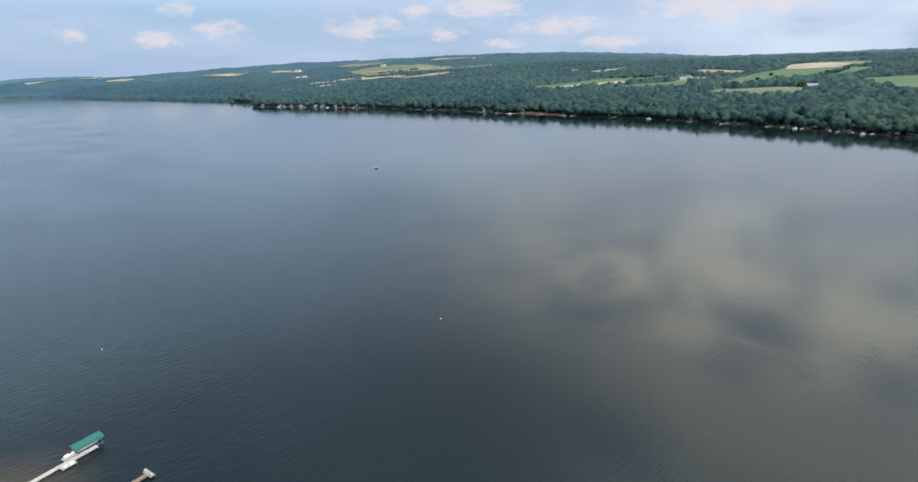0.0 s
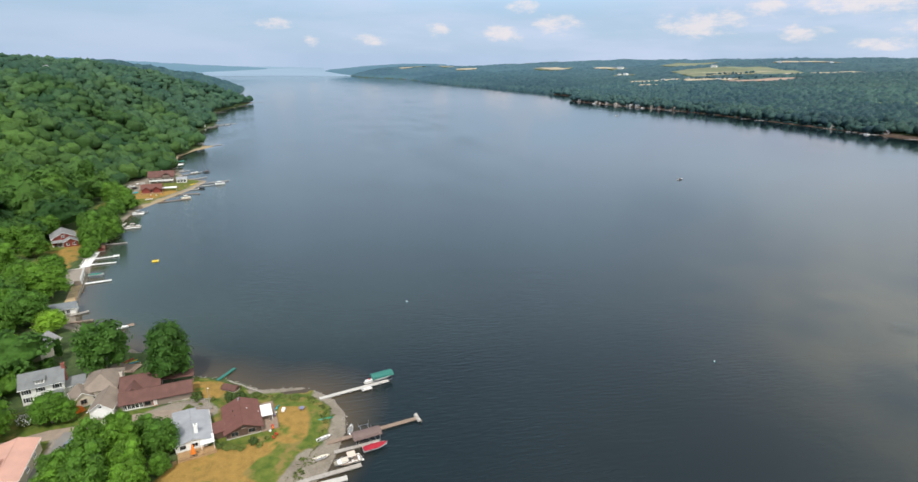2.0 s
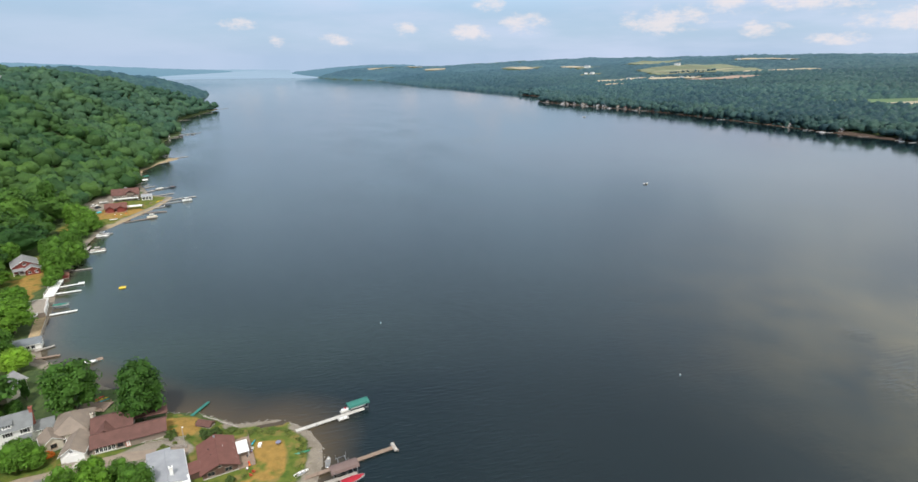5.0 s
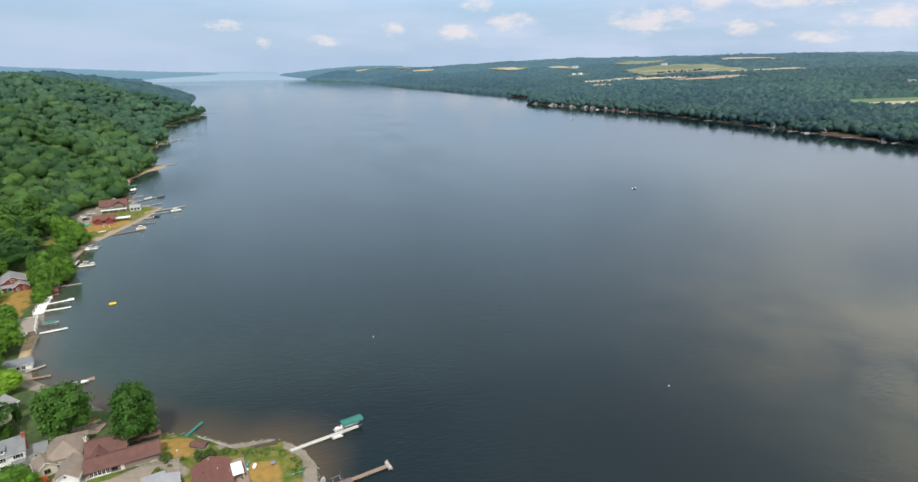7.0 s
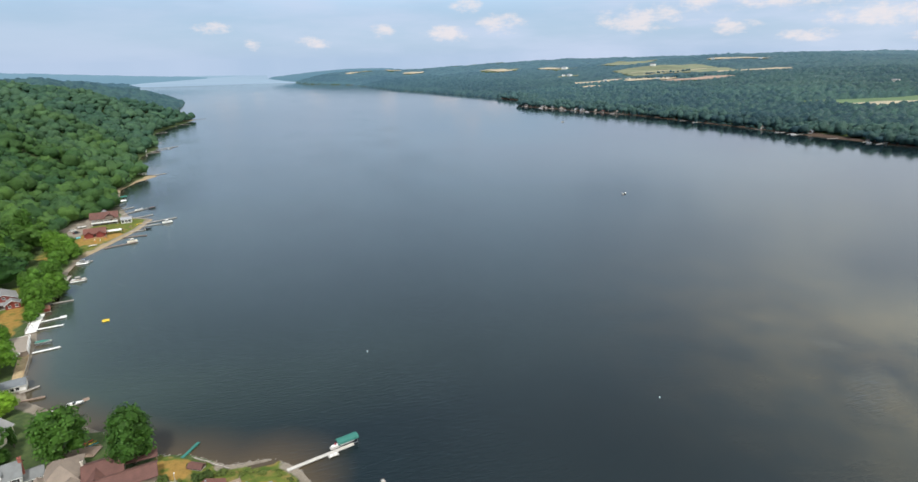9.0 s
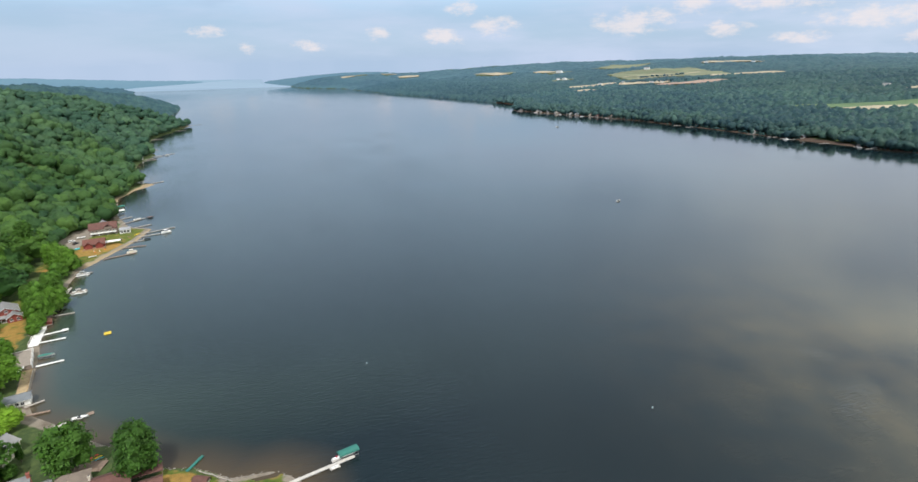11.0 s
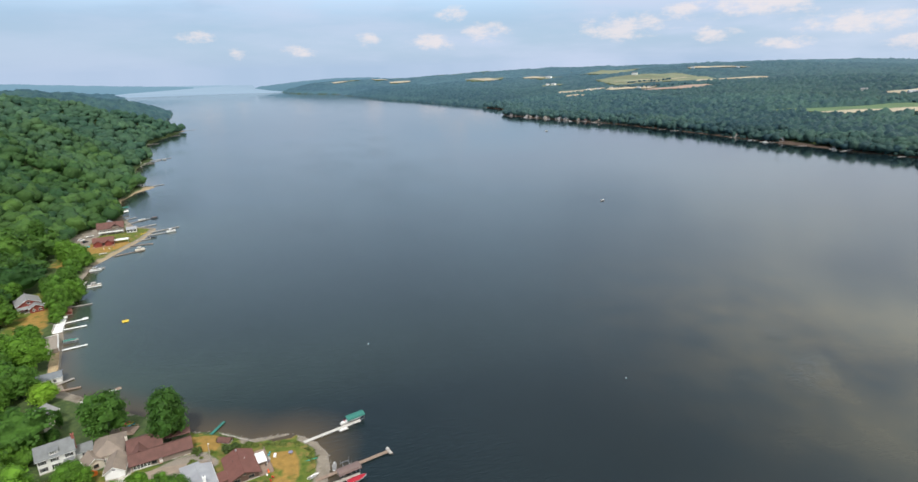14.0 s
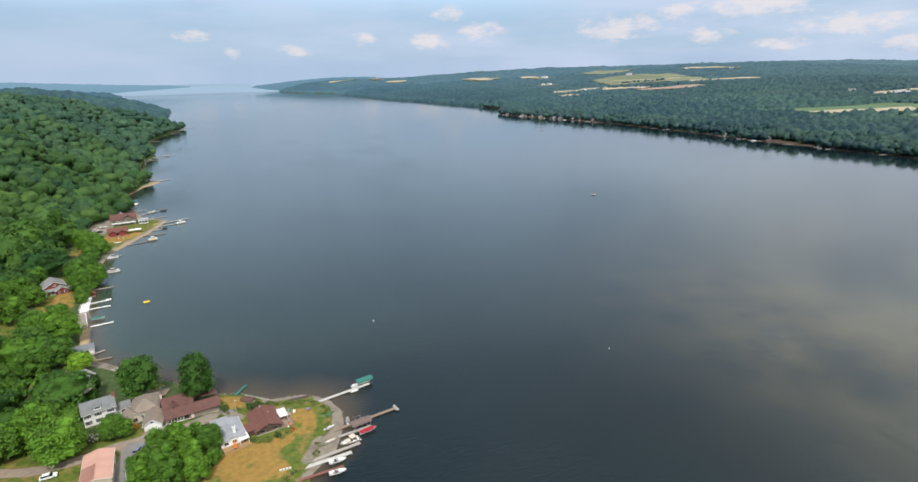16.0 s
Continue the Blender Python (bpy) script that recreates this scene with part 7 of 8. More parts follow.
part("platform", box(0, 0, 0.45, 2.6, 2.6, 0.16), M["white_paint"], d)
for a in (-1.1, 1.1):
    for b in (-1.1, 1.1):
        part("post", box(a, b, -1.6, 0.14, 0.14, 2.5), M["white_paint"], d)
d = thing("white_sun_deck", -117.0, 293.0, 0, 99, "white wooden sun deck on the shore", "deck")
part("platform", box(0, 0, 0.6, 22, 4.0, 0.16), M["white_paint"], d)
for a in (-9, -4.5, 0, 4.5, 9):
    for b in (-2.1, 2.1):
        part("post", box(a, b, -1.6, 0.16, 0.16, 3.2), M["white_paint"], d)
for b in (-2.2, 2.2):
    part("rail", box(0, b, 1.5, 20.4, 0.07, 0.07), M["white_paint"], d)
for i, (a, b) in enumerate(((-7, 0.4), (-4.8, -0.6), (-2, 0.8), (1.5, -0.4), (5, 0.6))):
    x, y = -117.0 + a * math.cos(radians(99)) - b * 0.99, 293 + a * math.sin(radians(99))
    o = thing("deck_chair", x, y, 0.76, 40 * i, "white lounge chair on the sun deck", "chair", "sun deck chairs")
    part("seat", box(0, 0, 0.3, 1.3, 0.6, 0.08), M["white_cloth"], o)
    part("backrest", box(-0.7, 0, 0.34, 0.1, 0.6, 0.6), M["white_cloth"], o)
    for q in (-0.5, 0.5):
        part("leg", box(q, 0, 0, 0.08, 0.5, 0.3), M["metal"], o)
dock((-118.8, 317.8), (-109.0, 319.6), 1.0, "grey_wood", "grey dock under the willows")
h = gable_house("red_boat_shed", -118.0, 309.6, 20, 3.2, 4.4, 1.6, 0.5, "red_siding", "red_roof", "little red boat shed at the water", category="shed", over=0.25)
h = gable_house("red_cottage", -140.0, 323.0, 25, 10.4, 11.5, 3.8, 2.8, "red_siding", "grey_roof", "barn-red cottage with a grey roof and white trim")
for u in (-2.2, 2.2):
    add_window(h, "s", 5.75, u, 1.2, 1.3, 1.3)
add_window(h, "s", 5.75, 0, 4.1, 1.2, 1.0), add_window(h, "e", 5.2, 2.0, 1.2, 1.3, 1.3)
gable_walls(h, 6.0, 5.5, 2.6, 1.7, M["red_siding"], 2.6, -8.0, "wing_wall")
gable_roof(h, 6.0, 5.5, 2.6, 1.7, M["grey_roof"], 0.5, x0=2.6, y0=-8.0, name="wing_roof")
for u in (1.2, 4.0):
    add_window(h, "s", 10.75, u, 0.8, 1.1, 1.2)
part("porch_roof", slab([(-5.4, -9.0, 2.4), (-0.6, -9.0, 2.4), (-0.6, -5.8, 3.0), (-5.4, -5.8, 3.0)], 0.15), M["grey_roof"], h)
for a in (-5.0, -2.8, -0.9):
    part("porch_post", box(a, -8.7, -0.4, 0.15, 0.15, 2.8), M["white_paint"], h)
part("porch_floor", box(-2.9, -7.4, -0.3, 4.8, 3.2, 0.3), M["grey_wood"], h)
part("side_deck", box(7.6, -2.0, -0.2, 4.6, 8.0, 0.3), M["white_paint"], h, "white side deck")
part("side_rail", box(9.8, -2.0, 0.1, 0.08, 8.0, 0.9), M["white_paint"], h)
g = gable_house("white_carport", -132.6, 338.5, 20, 5.0, 7.0, 2.4, 0.9, "white_siding", "grey_roof", "low white outbuilding behind the red cottage", category="shed", over=0.3)
r = thing("boat_ramp", -123.0, 349.0, 0, 95, "pale concrete boat ramp into the water", "ramp")
part("ramp_slab", slab([(-10, -2.2, 1.2), (10, -2.2, 1.2), (10, 2.4, -0.4), (-10, 2.4, -0.4)], 0.4), M["concrete"], r)
pontoon_boat(-115.6, 350.9, 12, 8.0, "grey pontoon boat with a raised top", 0.0, "grey_wood")
dock((-125.5, 348.2), (-113.0, 352.6), 1.2, "grey_wood", "grey dock beside the pontoon boat")
pontoon_boat(-122.6, 384.0, 8, 7.2, "low pontoon boat at a short dock", 0.0, "metal")
dock((-127.6, 385.6), (-118.0, 387.0), 1.0, "grey_wood", "short grey dock on the sandy shore")

h = gable_house("hillside_cabin", -151.5, 286.5, 12, 7.0, 9.0, 2.8, 1.7, "brown_siding", "slate_roof", "brown cabin with a dark roof on the wooded slope", over=0.5)
add_window(h, "s", 4.5, -1.6, 0.9, 1.3, 1.2, "cream_siding"), add_window(h, "s", 4.5, 1.6, 0.05, 1.0, 2.05, "white_paint", door=True), add_window(h, "e", 3.5, 0.5, 0.9, 1.3, 1.2, "cream_siding")
d = part("deck", box(0.5, -7.6, -0.5, 8.5, 6.0, 0.7), M["new_wood"], h, "orange-brown wooden deck")
for k in range(6):
    part("rail_post", box(-3.6 + k * 1.65, -10.5, 0.2, 0.1, 0.1, 0.95), M["brown_wood"], d)
part("rail", box(0.5, -10.5, 1.1, 8.4, 0.08, 0.08), M["brown_wood"], d)

# the sandy point
h = gable_house("point_house", -133.8, 481.0, 100, 11.5, 18.0, 5.0, 3.6, "taupe_siding", "dark_brown_roof", "taupe lake house with a large red-brown roof")
for u in (-7, -4.2, -1.4, 1.4, 4.2, 7):
    add_window(h, "w", 5.75, u, 2.4, 1.3, 1.3)
part("balcony", box(-6.8, 0, 1.9, 2.2, 17.0, 0.18), M["white_paint"], h)
for a in (-8.2, -2.8, 2.8, 8.2):
    part("balcony_post", box(-7.7, a, -0.4, 0.16, 0.16, 2.4), M["white_paint"], h)
part("balcony_rail", box(-7.8, 0, 2.1, 0.07, 17.0, 0.9), M["white_paint"], h)
part("cross_gable", box(-4.0, -3.5, 4.6, 5.0, 5.0, 1.6), M["taupe_siding"], h)
r = gable_roof(h, 5.2, 6.0, 6.2, 1.6, M["dark_brown_roof"], 0.4, name="cross_roof")
r.matrix_basis = pose(-3.6, -3.5, 0, 0, 0, 90)
for u in (-6, -2, 2, 6):
    add_window(h, "w", 5.75, u, 0.5, 1.6, 1.3, "brown_wood")
w = gable_house("point_sun_room", -118.6, 477.5, 100, 7.5, 7.0, 3.0, 1.0, "white_siding", "pale_roof", "white glazed sun room at the house's end", over=0.3)
for u in (-2.2, 0, 2.2):
    add_window(w, "w", 3.75, u, 0.7, 1.6, 1.7)
h = gable_house("point_cabin", -131.0, 444.5, 100, 9.5, 13.0, 2.9, 2.6, "red_siding", "brown_roof", "red-brown cabin with a brown roof and two gables")
for u in (-3.5, 0, 3.5):
    add_window(h, "w", 4.75, u, 0.9, 1.4, 1.2, "brown_wood")
for u in (-3.3, 3.3):
    gable_walls(h, 4.4, 3.4, 2.9, 1.5, M["red_siding"], 0, 0, "cross_wall").matrix_basis = pose(-4.6, u, 0, 0, 0, 90)
    gable_roof(h, 4.4, 4.6, 2.95, 1.5, M["brown_roof"], 0.4, name="cross_roof").matrix_basis = pose(-4.2, u, 0.05, 0, 0, 90)
part("terrace", box(-7.2, 0, -0.3, 5.0, 14.0, 0.35), M["new_wood"], h, "orange-brown wooden terrace")
part("terrace_rail", box(-9.6, 0, 0.05, 0.08, 14.0, 0.8), M["new_wood"], h)
h = gable_house("green_roofed_shed", -139.5, 503.0, 20, 5.0, 6.5, 3.2, 1.8, "white_siding", "grey_roof", "small grey-green roofed shed behind the house", category="shed")
t = thing("party_tent", -120.4, 447.0, height_at(-120.4, 447), 10, "long white canvas canopy on the beach", "tent")
part("canopy", slab([(-5.2, -2.0, 2.2), (5.2, -2.0, 2.2), (5.2, 2.0, 2.5), (-5.2, 2.0, 2.5)], 0.18), M["white_cloth"], t)
for a in (-5, 5):
    for b in (-1.8, 1.8):
        part("pole", rod((a, b, -0.2), (a, b, 2.2), 0.06), M["metal"], t)
rowboat(-126.0, 418.5, 20, 5.0, "white boat drawn up on the sand", "white_paint", height_at(-126, 418.5))
runabout(-146.5, 470.0, 15, 6.0, "white_paint", "white motorboat on its trailer behind the cabin", height_at(-146.5, 470) + 0.4)
for i, (x, y) in enumerate(((-127, 428), (-124.5, 430), (-122.5, 433.5), (-128.5, 431))):
    garden_chair(x, y, 70 * i, "white_paint" if i % 2 else "orange_cloth", "beach chair on the sand", "beach chairs")
canoe(-108.5, 470.5, 40, 4.2, "yellow_plastic", "yellow kayak on the grass", height_at(-108.5, 470.5) + 0.05, False, "kayak")
canoe(-109.5, 468.5, 60, 4.2, "yellow_plastic", "yellow kayak on the grass", height_at(-109.5, 468.5) + 0.05, True, "kayak")
for i, (x, y, yaw) in enumerate(((-123.5, 437.0, 20), (-117.0, 455.5, 70), (-113.0, 462.0, 10))):
    t = thing("picnic_table", x, y, height_at(x, y), yaw, "brown wooden picnic table on the grass", "table", "picnic tables")
    part("tabletop", box(0, 0, 0.72, 2.0, 0.8, 0.06), M["brown_wood"], t)
    for b in (-0.75, 0.75):
        part("bench", box(0, b, 0.42, 2.0, 0.28, 0.05), M["brown_wood"], t)
    for a in (-0.7, 0.7):
        part("trestle", box(a, 0, 0, 0.08, 1.5, 0.7), M["brown_wood"], t)
car(-150.5, 462.0, 40, "white_paint", "white car parked behind the cabin")
car(-146.0, 455.0, 60, "dark_paint", "dark car parked behind the cabin")
t = thing("tarpaulin_cover", -141.0, 440.5, height_at(-141, 440.5), 30, "blue tarpaulin over a low stack", "cover")
part("sheet", box(0, 0, 0, 3.2, 1.8, 0.9, bevel=0.2), M["blue_plastic"], t)
part("rope", box(0, 0, 0.9, 3.0, 0.05, 0.03), M["white_paint"], t)
dock((-108.5, 471.0), (-84.6, 483.2), 1.6, "grey_wood", "long grey dock off the sandy point")
dock((-107.0, 463.0), (-93.0, 467.0), 1.3, "grey_wood", "grey dock beside the long dock")
pontoon_boat(-89.0, 469.0, 25, 7.6, "white pontoon boat with a square white top", 0.1, "white_paint")
dock((-112.4, 436.6), (-97.2, 436.8), 1.2, "brown_wood", "brown dock off the sandy shore")
dock((-118.4, 412.6), (-100.6, 420.8), 1.3, "brown_wood", "brown dock with a pontoon boat")
pontoon_boat(-103.4, 422.6, 24, 6.5, "pontoon boat with a pale deck", 0.05, "cream_paint")
dock((-112.0, 450.0), (-101.0, 452.5), 1.1, "grey_wood", "short grey dock off the sandy shore")
runabout(-100.0, 455.0, 12, 5.2, "dark_paint", "dark motorboat beside a dock", 0.05)
for a, b in (((-136.0, 504.0), (-113.8, 526.2)), ((-123.0, 490.0), (-104.8, 500.6)), ((-142.0, 522.0), (-126.0, 536.0))):
    dock(a, b, 1.4, "grey_wood", "grey dock on the far side of the point")
runabout(-119.5, 522.6, 40, 6.4, "white_paint", "white motorboat beside the far dock", 0.1)
runabout(-110.0, 526.5, 30, 5.6, "dark_paint", "dark covered motorboat at the far dock", 0.1, "brown_cloth", "covered_motorboat")
boat_lift(-139.5, 556.0, 40, 7.0, 3.0, "white_cloth", "boat lift with a white canopy", 3.2)
boat_lift(-143.5, 575.0, 40, 7.5, 3.2, "teal_cloth", "boat lift with a pale green canopy", 3.2)
t = tree(-163.5, 424.0, 11, 27, 0.25, "tall bare-trunked tree at the wood's edge", "round", 81)
t.children[0].matrix_basis = Matrix.Translation((0, 0, 11)) @ Matrix.Diagonal((5.6, 5.6, 9.0, 1))

# spit, cape and the shore between
for i, (x, y, yaw, w, l, wm, rm) in enumerate(((-151.0, 703.0, 20, 5, 9, "white_siding", "pale_roof"), (-196.0, 842.0, 25, 8, 10, "taupe_siding", "grey_roof"), (-190.0, 905.0, 10, 7, 9, "white_siding", "grey_roof"),
                                              (-208.0, 1003.0, 30, 7, 9, "cream_siding", "tan_roof"), (-222.0, 1060.0, 15, 7, 10, "white_siding", "grey_roof"), (-232.0, 1150.0, 0, 8, 10, "white_siding", "pale_roof"),
                                              (-236.0, 1240.0, 20, 8, 10, "cream_siding", "grey_roof"), (-222.0, 1345.0, 40, 9, 12, "taupe_siding", "slate_roof"), (-226.0, 1400.0, 10, 8, 10, "white_siding", "grey_roof"))):
    h = gable_house("shore_cottage", x, y, yaw, w, l, 3.0, 2.0, wm, rm, "small shore cottage under tall trees", over=0.35)
    add_window(h, "s", l / 2, 0, 0.9, 1.4, 1.2), add_window(h, "e", w / 2, 0, 0.9, 1.4, 1.2)
for a, b in (((-140, 698), (-128, 706)), ((-184, 905), (-164, 930)), ((-180, 935), (-152, 956)), ((-186, 890), (-168, 902)), ((-205, 1010), (-186, 1018)), ((-224, 1180), (-205, 1190)), ((-190, 1462), (-168, 1480)), ((-205, 1340), (-185, 1344))):
    dock(a, b, 1.8, "grey_wood", "grey dock below the wooded shore")
runabout(-160, 936, 45, 6.5, "white_paint", "white motorboat off the wooded shore", 0.1)
runabout(-172, 908, 45, 6.5, "dark_paint", "dark motorboat off the wooded shore", 0.1)

# out on the lake
r = thing("swim_raft", -86.2, 286.2, 0, 15, "bright yellow swimming raft", "raft")
part("deck", box(0, 0, 0.15, 3.0, 2.8, 0.18, bevel=0.06), M["yellow_plastic"], r)
for a in (-1.2, 1.2):
    part("float", rod((a * 0.9, -1.35, 0.0), (a * 0.9, 1.35, 0.0), 0.18), M["yellow_plastic"], r)
for x, y in ((119.6, 146.4), (27.3, 214.1)):
    b = thing("mooring_buoy", x, y, 0, 0, "small white mooring buoy on the water", "buoy", "mooring buoys")
    part("ball", rod((0, 0, -0.25), (0, 0, 0.42), 0.26, 0.16, 12), M["white_paint"], b)
    part("blue_band", rod((0, 0, 0.10), (0, 0, 0.18), 0.245, 0.235, 12), M["blue_plastic"], b)
    part("ring", rod((0, 0, 0.4), (0, 0, 0.56), 0.05), M["metal"], b)
runabout(287.5, 419.0, 20, 5.4, "white_paint", "small white motorboat out on the lake", 0.0)
runabout(534, 997, 20, 8.0, "white_paint", "white motorboat near the opposite shore", 0.0)

# ---- the opposite shore and hills ----
def draped(cx, cy, hw, hd, turn, crop):
    c, s = math.cos(radians(turn)), math.sin(radians(turn))
    n = 14
    u, v = np.meshgrid(np.linspace(-hw, hw, n), np.linspace(-hd, hd, n))
    edge = 1 + 0.04 * np.sin(u / 23) + 0.04 * np.cos(v / 17)
    v = v * half_depth(u, hw, hd, crop) / hd
    x, y = cx + (u * c - v * s) * edge, cy + (u * s + v * c) * edge
    z = ground_height(x, y) + {"straw": 3.4, "crop": 2.8}.get(crop, 2.2)
    faces = [(j * n + i, j * n + i + 1, (j + 1) * n + i + 1, (j + 1) * n + i) for j in range(n - 1) for i in range(n - 1)]
    ob = mesh_object("field", np.stack([x.ravel(), y.ravel(), z.ravel()], 1).tolist(), faces, M[crop], True)
    tagged(ob, {"crop": "green crop field between woods", "hay": "mown yellow-green hay field", "straw": "pale ripe straw field", "soil": "bare red-brown ploughed field"}[crop], "field", kind="structure")


for row in FIELDS:
    draped(*row)

far_cottages = []
for wm, rm, w, l, wh in (("white_siding", "grey_roof", 5.2, 6.5, 2.4), ("taupe_siding", "dark_brown_roof", 6, 7.5, 2.5), ("cream_siding", "tan_roof", 5.6, 6.5, 3.0), ("taupe_siding", "red_roof", 5.5, 7, 2.5), ("brown_siding", "slate_roof", 6, 7.5, 2.5)):
    h = gable_house("far_cottage", 770, 100, 80, w, l, wh, 2.4, wm, rm, "small cottage on the opposite shore", over=0.4, z=0)
    add_window(h, "w", w / 2, -2, 0.9, 1.6, 1.3), add_window(h, "w", w / 2, 2, 0.9, 1.6, 1.3), add_window(h, "s", l / 2, 0, 0.9, 1.4, 1.2)
    tagged(h, group="cottages on the opposite shore")
    far_cottages.append(h)
_r = random.Random(11)
_ys = [1068 + 14.5 * i + _r.uniform(-6, 6) for i in range(17)] + [1330, 1348, 1372, 1395, 1412, 867, 880, 735, 690, 672, 650, 560, 541, 350, 296, 243, 228, 204, 178, 168, 155, 133, 118, 100]
_rx, _ry = [p[0] for p in RIGHT_SHORE], [p[1] for p in RIGHT_SHORE]
for i, y in enumerate(_ys):
    x = float(np.interp(y, _ry, _rx)) + _r.uniform(4, 11)
    src = far_cottages[_r.choice((0, 1, 1, 2, 3, 4, 4) if i < 17 else (0, 1, 2, 3, 4))]
    m = pose(x, y, max(height_at(x, y), 0.6), 0, 0, 90 + _r.uniform(-25, 25))
    if i < 5:
        far_cottages[i].matrix_basis = m
    else:
        copy_thing(src, m)
for i, y in enumerate([1080, 1110, 1150, 1190, 1225, 1262, 1300, 1340, 1400, 900, 868, 735, 688, 672, 655, 600, 560, 540, 470, 420, 380, 345, 295, 240, 226, 204, 176, 155, 132]):
    x = float(np.interp(y, _ry, _rx))
    dock((x + 3, y), (x - _r.uniform(9, 16), y + _r.uniform(-6, 6)), 2.0, _r.choice(["pale_wood", "grey_wood"]), "pale dock on the opposite shore", posts=6.0, group="docks on the opposite shore")
for i, y in enumerate([1095, 1170, 1240, 1330, 690, 660, 550, 410, 300, 210, 165, 140]):
    x = float(np.interp(y, _ry, _rx)) - 12
    (pontoon_boat(x, y, 170, 8, "pale pontoon boat off the opposite shore", 0, "white_paint") if i % 2 else runabout(x, y, 170, 7, "white_paint", "white motorboat off the opposite shore", 0.05))
for x, y, yaw, w, l, wh, wm, rm in ((806, 668, 70, 6, 8, 3, "white_siding", "pale_roof"), (1530, 2855, 20, 16, 34, 8, "white_siding", "pale_roof"), (1242, 2269, 10, 12, 20, 6, "white_siding", "pale_roof"), (1230, 2303, 60, 10, 14, 5, "white_siding", "grey_roof"),
                                   (1167, 548, 40, 7, 10, 4, "white_siding", "pale_roof"), (1189, 545, 10, 7, 10, 4, "white_siding", "grey_roof"), (1155, 512, 70, 7, 9, 4, "white_siding", "pale_roof"), (1180, 508, 20, 7, 9, 4, "cream_siding", "grey_roof"),
                                   (1028, 272, 30, 10, 15, 5, "taupe_siding", "pale_roof"), (1205, 1918, 30, 8, 11, 4, "white_siding", "pale_roof"), (1226, 1886, 70, 7, 10, 4, "white_siding", "grey_roof"), (1252, 1838, 10, 8, 12, 4, "cream_siding", "pale_roof"), (1292, 1722, 40, 8, 11, 4, "white_siding", "pale_roof"), (1318, 1700, 60, 7, 10, 4, "white_siding", "grey_roof"), (1314, 807, 60, 10, 30, 5, "white_siding", "pale_roof"), (1358, 950, 20, 9, 14, 5, "cream_siding", "grey_roof"), (-494, 1171, 10, 12, 20, 6, "white_siding", "pale_roof"),
                                   (2060, 2330, 30, 9, 16, 5, "white_siding", "pale_roof"), (2110, 2090, 30, 9, 14, 5, "white_siding", "pale_roof"), (1665, 2262, 30, 12, 24, 7, "white_siding", "grey_roof")):
    h = gable_house("farm_house", x, y, yaw, w, l, wh, w * 0.28, wm, rm, "white farm building between fields and woods", over=0.5, z=height_at(x, y) + 2)
    add_window(h, "s", l / 2, 0, 1.0, 1.6, 1.4), add_window(h, "w", w / 2, 0, 1.0, 1.6, 1.4)

# hazy ridges beyond the lake's end: haze put into emission, heights fit the view
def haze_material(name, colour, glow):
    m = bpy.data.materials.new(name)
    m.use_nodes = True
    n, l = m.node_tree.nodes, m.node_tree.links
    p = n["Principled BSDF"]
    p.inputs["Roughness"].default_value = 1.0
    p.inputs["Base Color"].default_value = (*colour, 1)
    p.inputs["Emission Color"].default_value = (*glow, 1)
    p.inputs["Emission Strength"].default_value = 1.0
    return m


def ridge(name, pts, mat, label, seed):
    """A long low hill along a line of (x, y, height), 200 m deep."""
    verts, faces = [], []
    fine = []
    for (ax, ay, ah), (bx, by, bh) in zip(pts, pts[1:]):
        fine += [(ax + (bx - ax) * k / 24, ay + (by - ay) * k / 24, ah + (bh - ah) * k / 24) for k in range(24)]
    for i, (x, y, hh) in enumerate(fine + [pts[-1]]):
        hh = hh * (1 + 0.012 * math.sin(i * 0.23 + seed) + 0.008 * math.sin(i * 0.71)) + 0.8 * math.sin(i * 2.1)
        verts += [(x, y, -3), (x, y + 15, hh * 0.55), (x, y + 60, hh), (x, y + 160, hh * 0.9), (x, y + 170, -3)]
    for i in range(len(fine)):
        for j in range(4):
            faces.append((i * 5 + j, i * 5 + j + 1, i * 5 + j + 6, i * 5 + j + 5))
    tagged(mesh_object(name, verts, faces, mat, True), label, "hills", kind="structure")


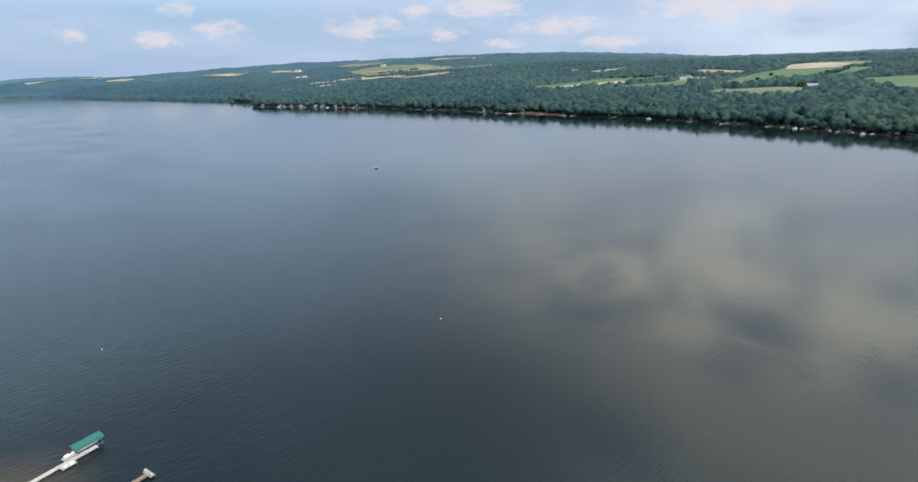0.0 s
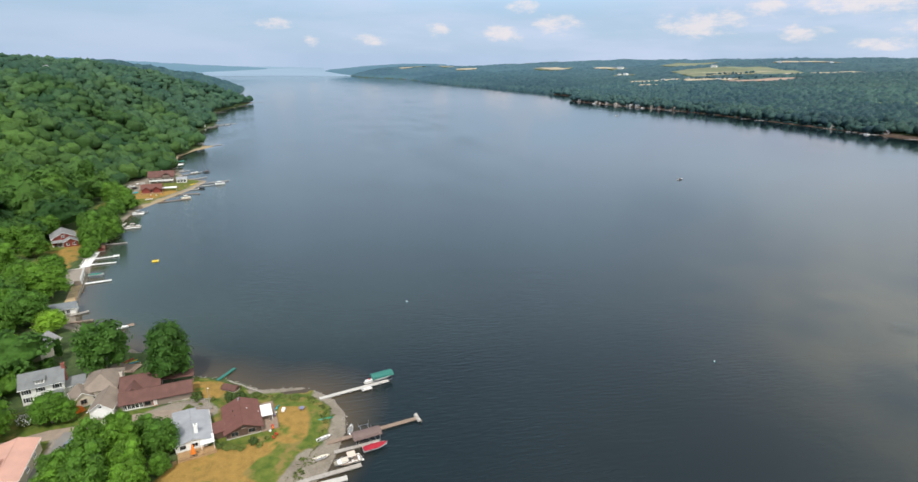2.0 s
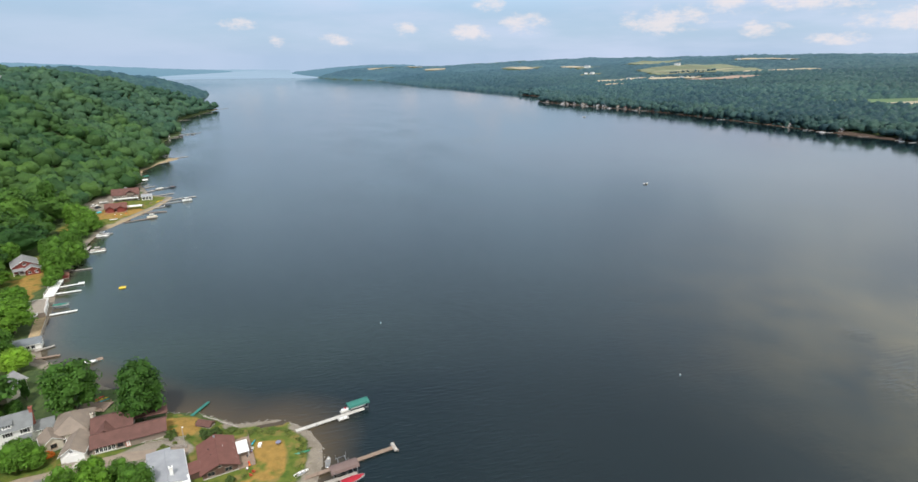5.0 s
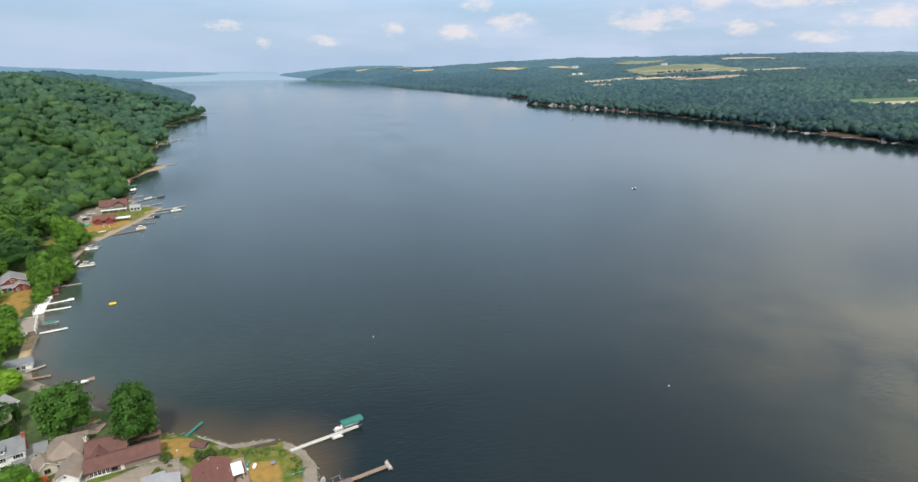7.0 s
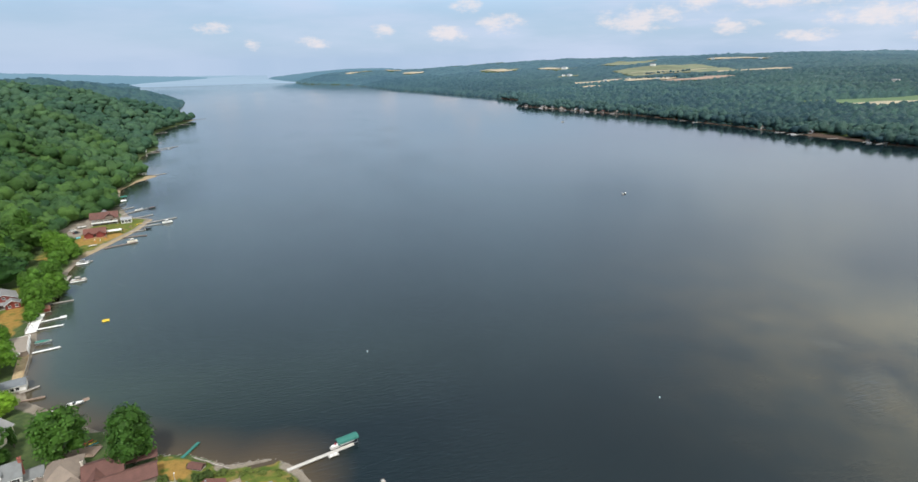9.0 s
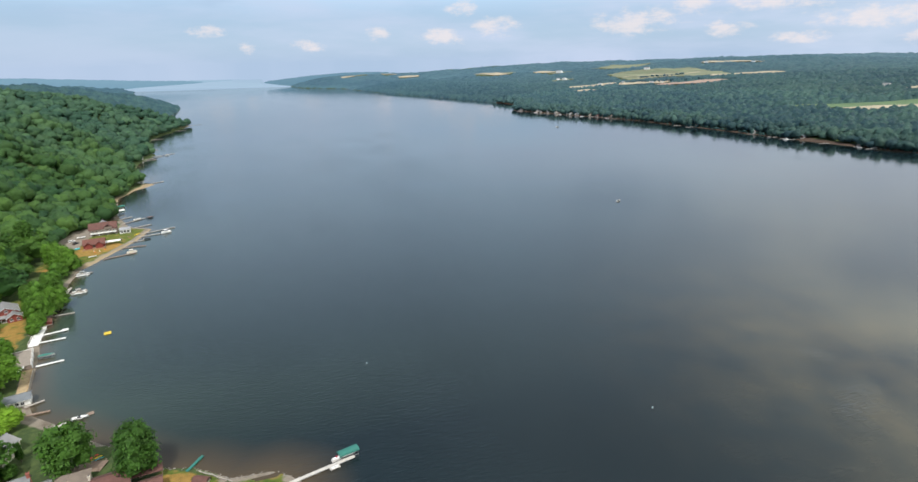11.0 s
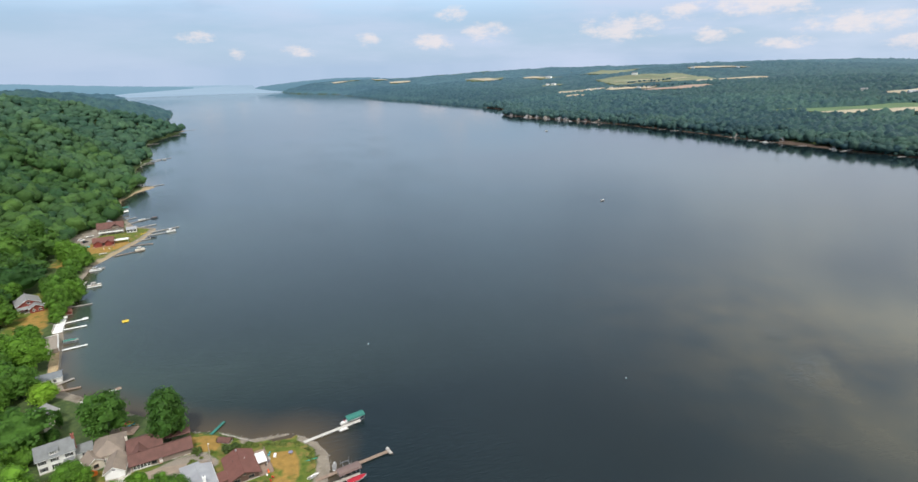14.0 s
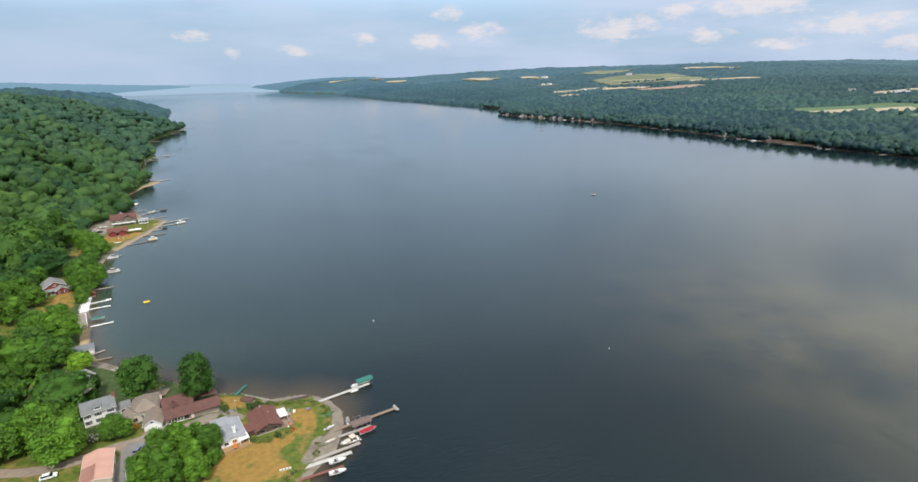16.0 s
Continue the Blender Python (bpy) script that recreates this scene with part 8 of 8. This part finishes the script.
def on_arc(rows, far=4700):
    """Bearing in degrees and height to x, y, height on an arc round the place."""
    return [(far * math.sin(radians(b)), far * math.cos(radians(b)), z) for b, z in rows]


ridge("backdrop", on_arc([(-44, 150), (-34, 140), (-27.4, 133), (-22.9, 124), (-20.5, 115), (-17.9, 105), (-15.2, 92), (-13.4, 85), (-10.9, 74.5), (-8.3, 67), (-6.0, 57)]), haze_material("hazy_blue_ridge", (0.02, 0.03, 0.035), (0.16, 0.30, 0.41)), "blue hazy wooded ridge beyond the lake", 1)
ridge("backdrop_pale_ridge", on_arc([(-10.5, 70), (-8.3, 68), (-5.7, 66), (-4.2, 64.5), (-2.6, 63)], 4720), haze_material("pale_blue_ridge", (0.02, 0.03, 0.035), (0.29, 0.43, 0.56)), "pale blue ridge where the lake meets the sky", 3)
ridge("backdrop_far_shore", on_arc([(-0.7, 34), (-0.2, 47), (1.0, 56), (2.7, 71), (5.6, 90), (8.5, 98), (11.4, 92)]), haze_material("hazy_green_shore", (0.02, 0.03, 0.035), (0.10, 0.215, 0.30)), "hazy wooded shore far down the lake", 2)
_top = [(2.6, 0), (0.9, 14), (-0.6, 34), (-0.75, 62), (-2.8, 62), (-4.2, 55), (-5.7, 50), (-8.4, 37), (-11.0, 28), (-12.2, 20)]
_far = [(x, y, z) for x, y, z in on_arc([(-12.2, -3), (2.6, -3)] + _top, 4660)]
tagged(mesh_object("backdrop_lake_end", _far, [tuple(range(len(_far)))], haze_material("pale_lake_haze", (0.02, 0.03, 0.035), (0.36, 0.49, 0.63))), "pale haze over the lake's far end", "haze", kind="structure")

for i, (x, y, w, hh) in enumerate(((1165, 400, 10, 10), (1185, 372, 12, 11), (1150, 350, 10, 10), (1128, 322, 13, 12), (1205, 312, 16, 14), (1226, 300, 15, 13), (1190, 296, 14, 13), (1060, 280, 14, 12), (1040, 292, 12, 11), (1300, 420, 9, 9))):
    tree(x, y, w, hh, 0.2, "dark field tree on the opposite hill", "round", 90 + i, group="field trees")
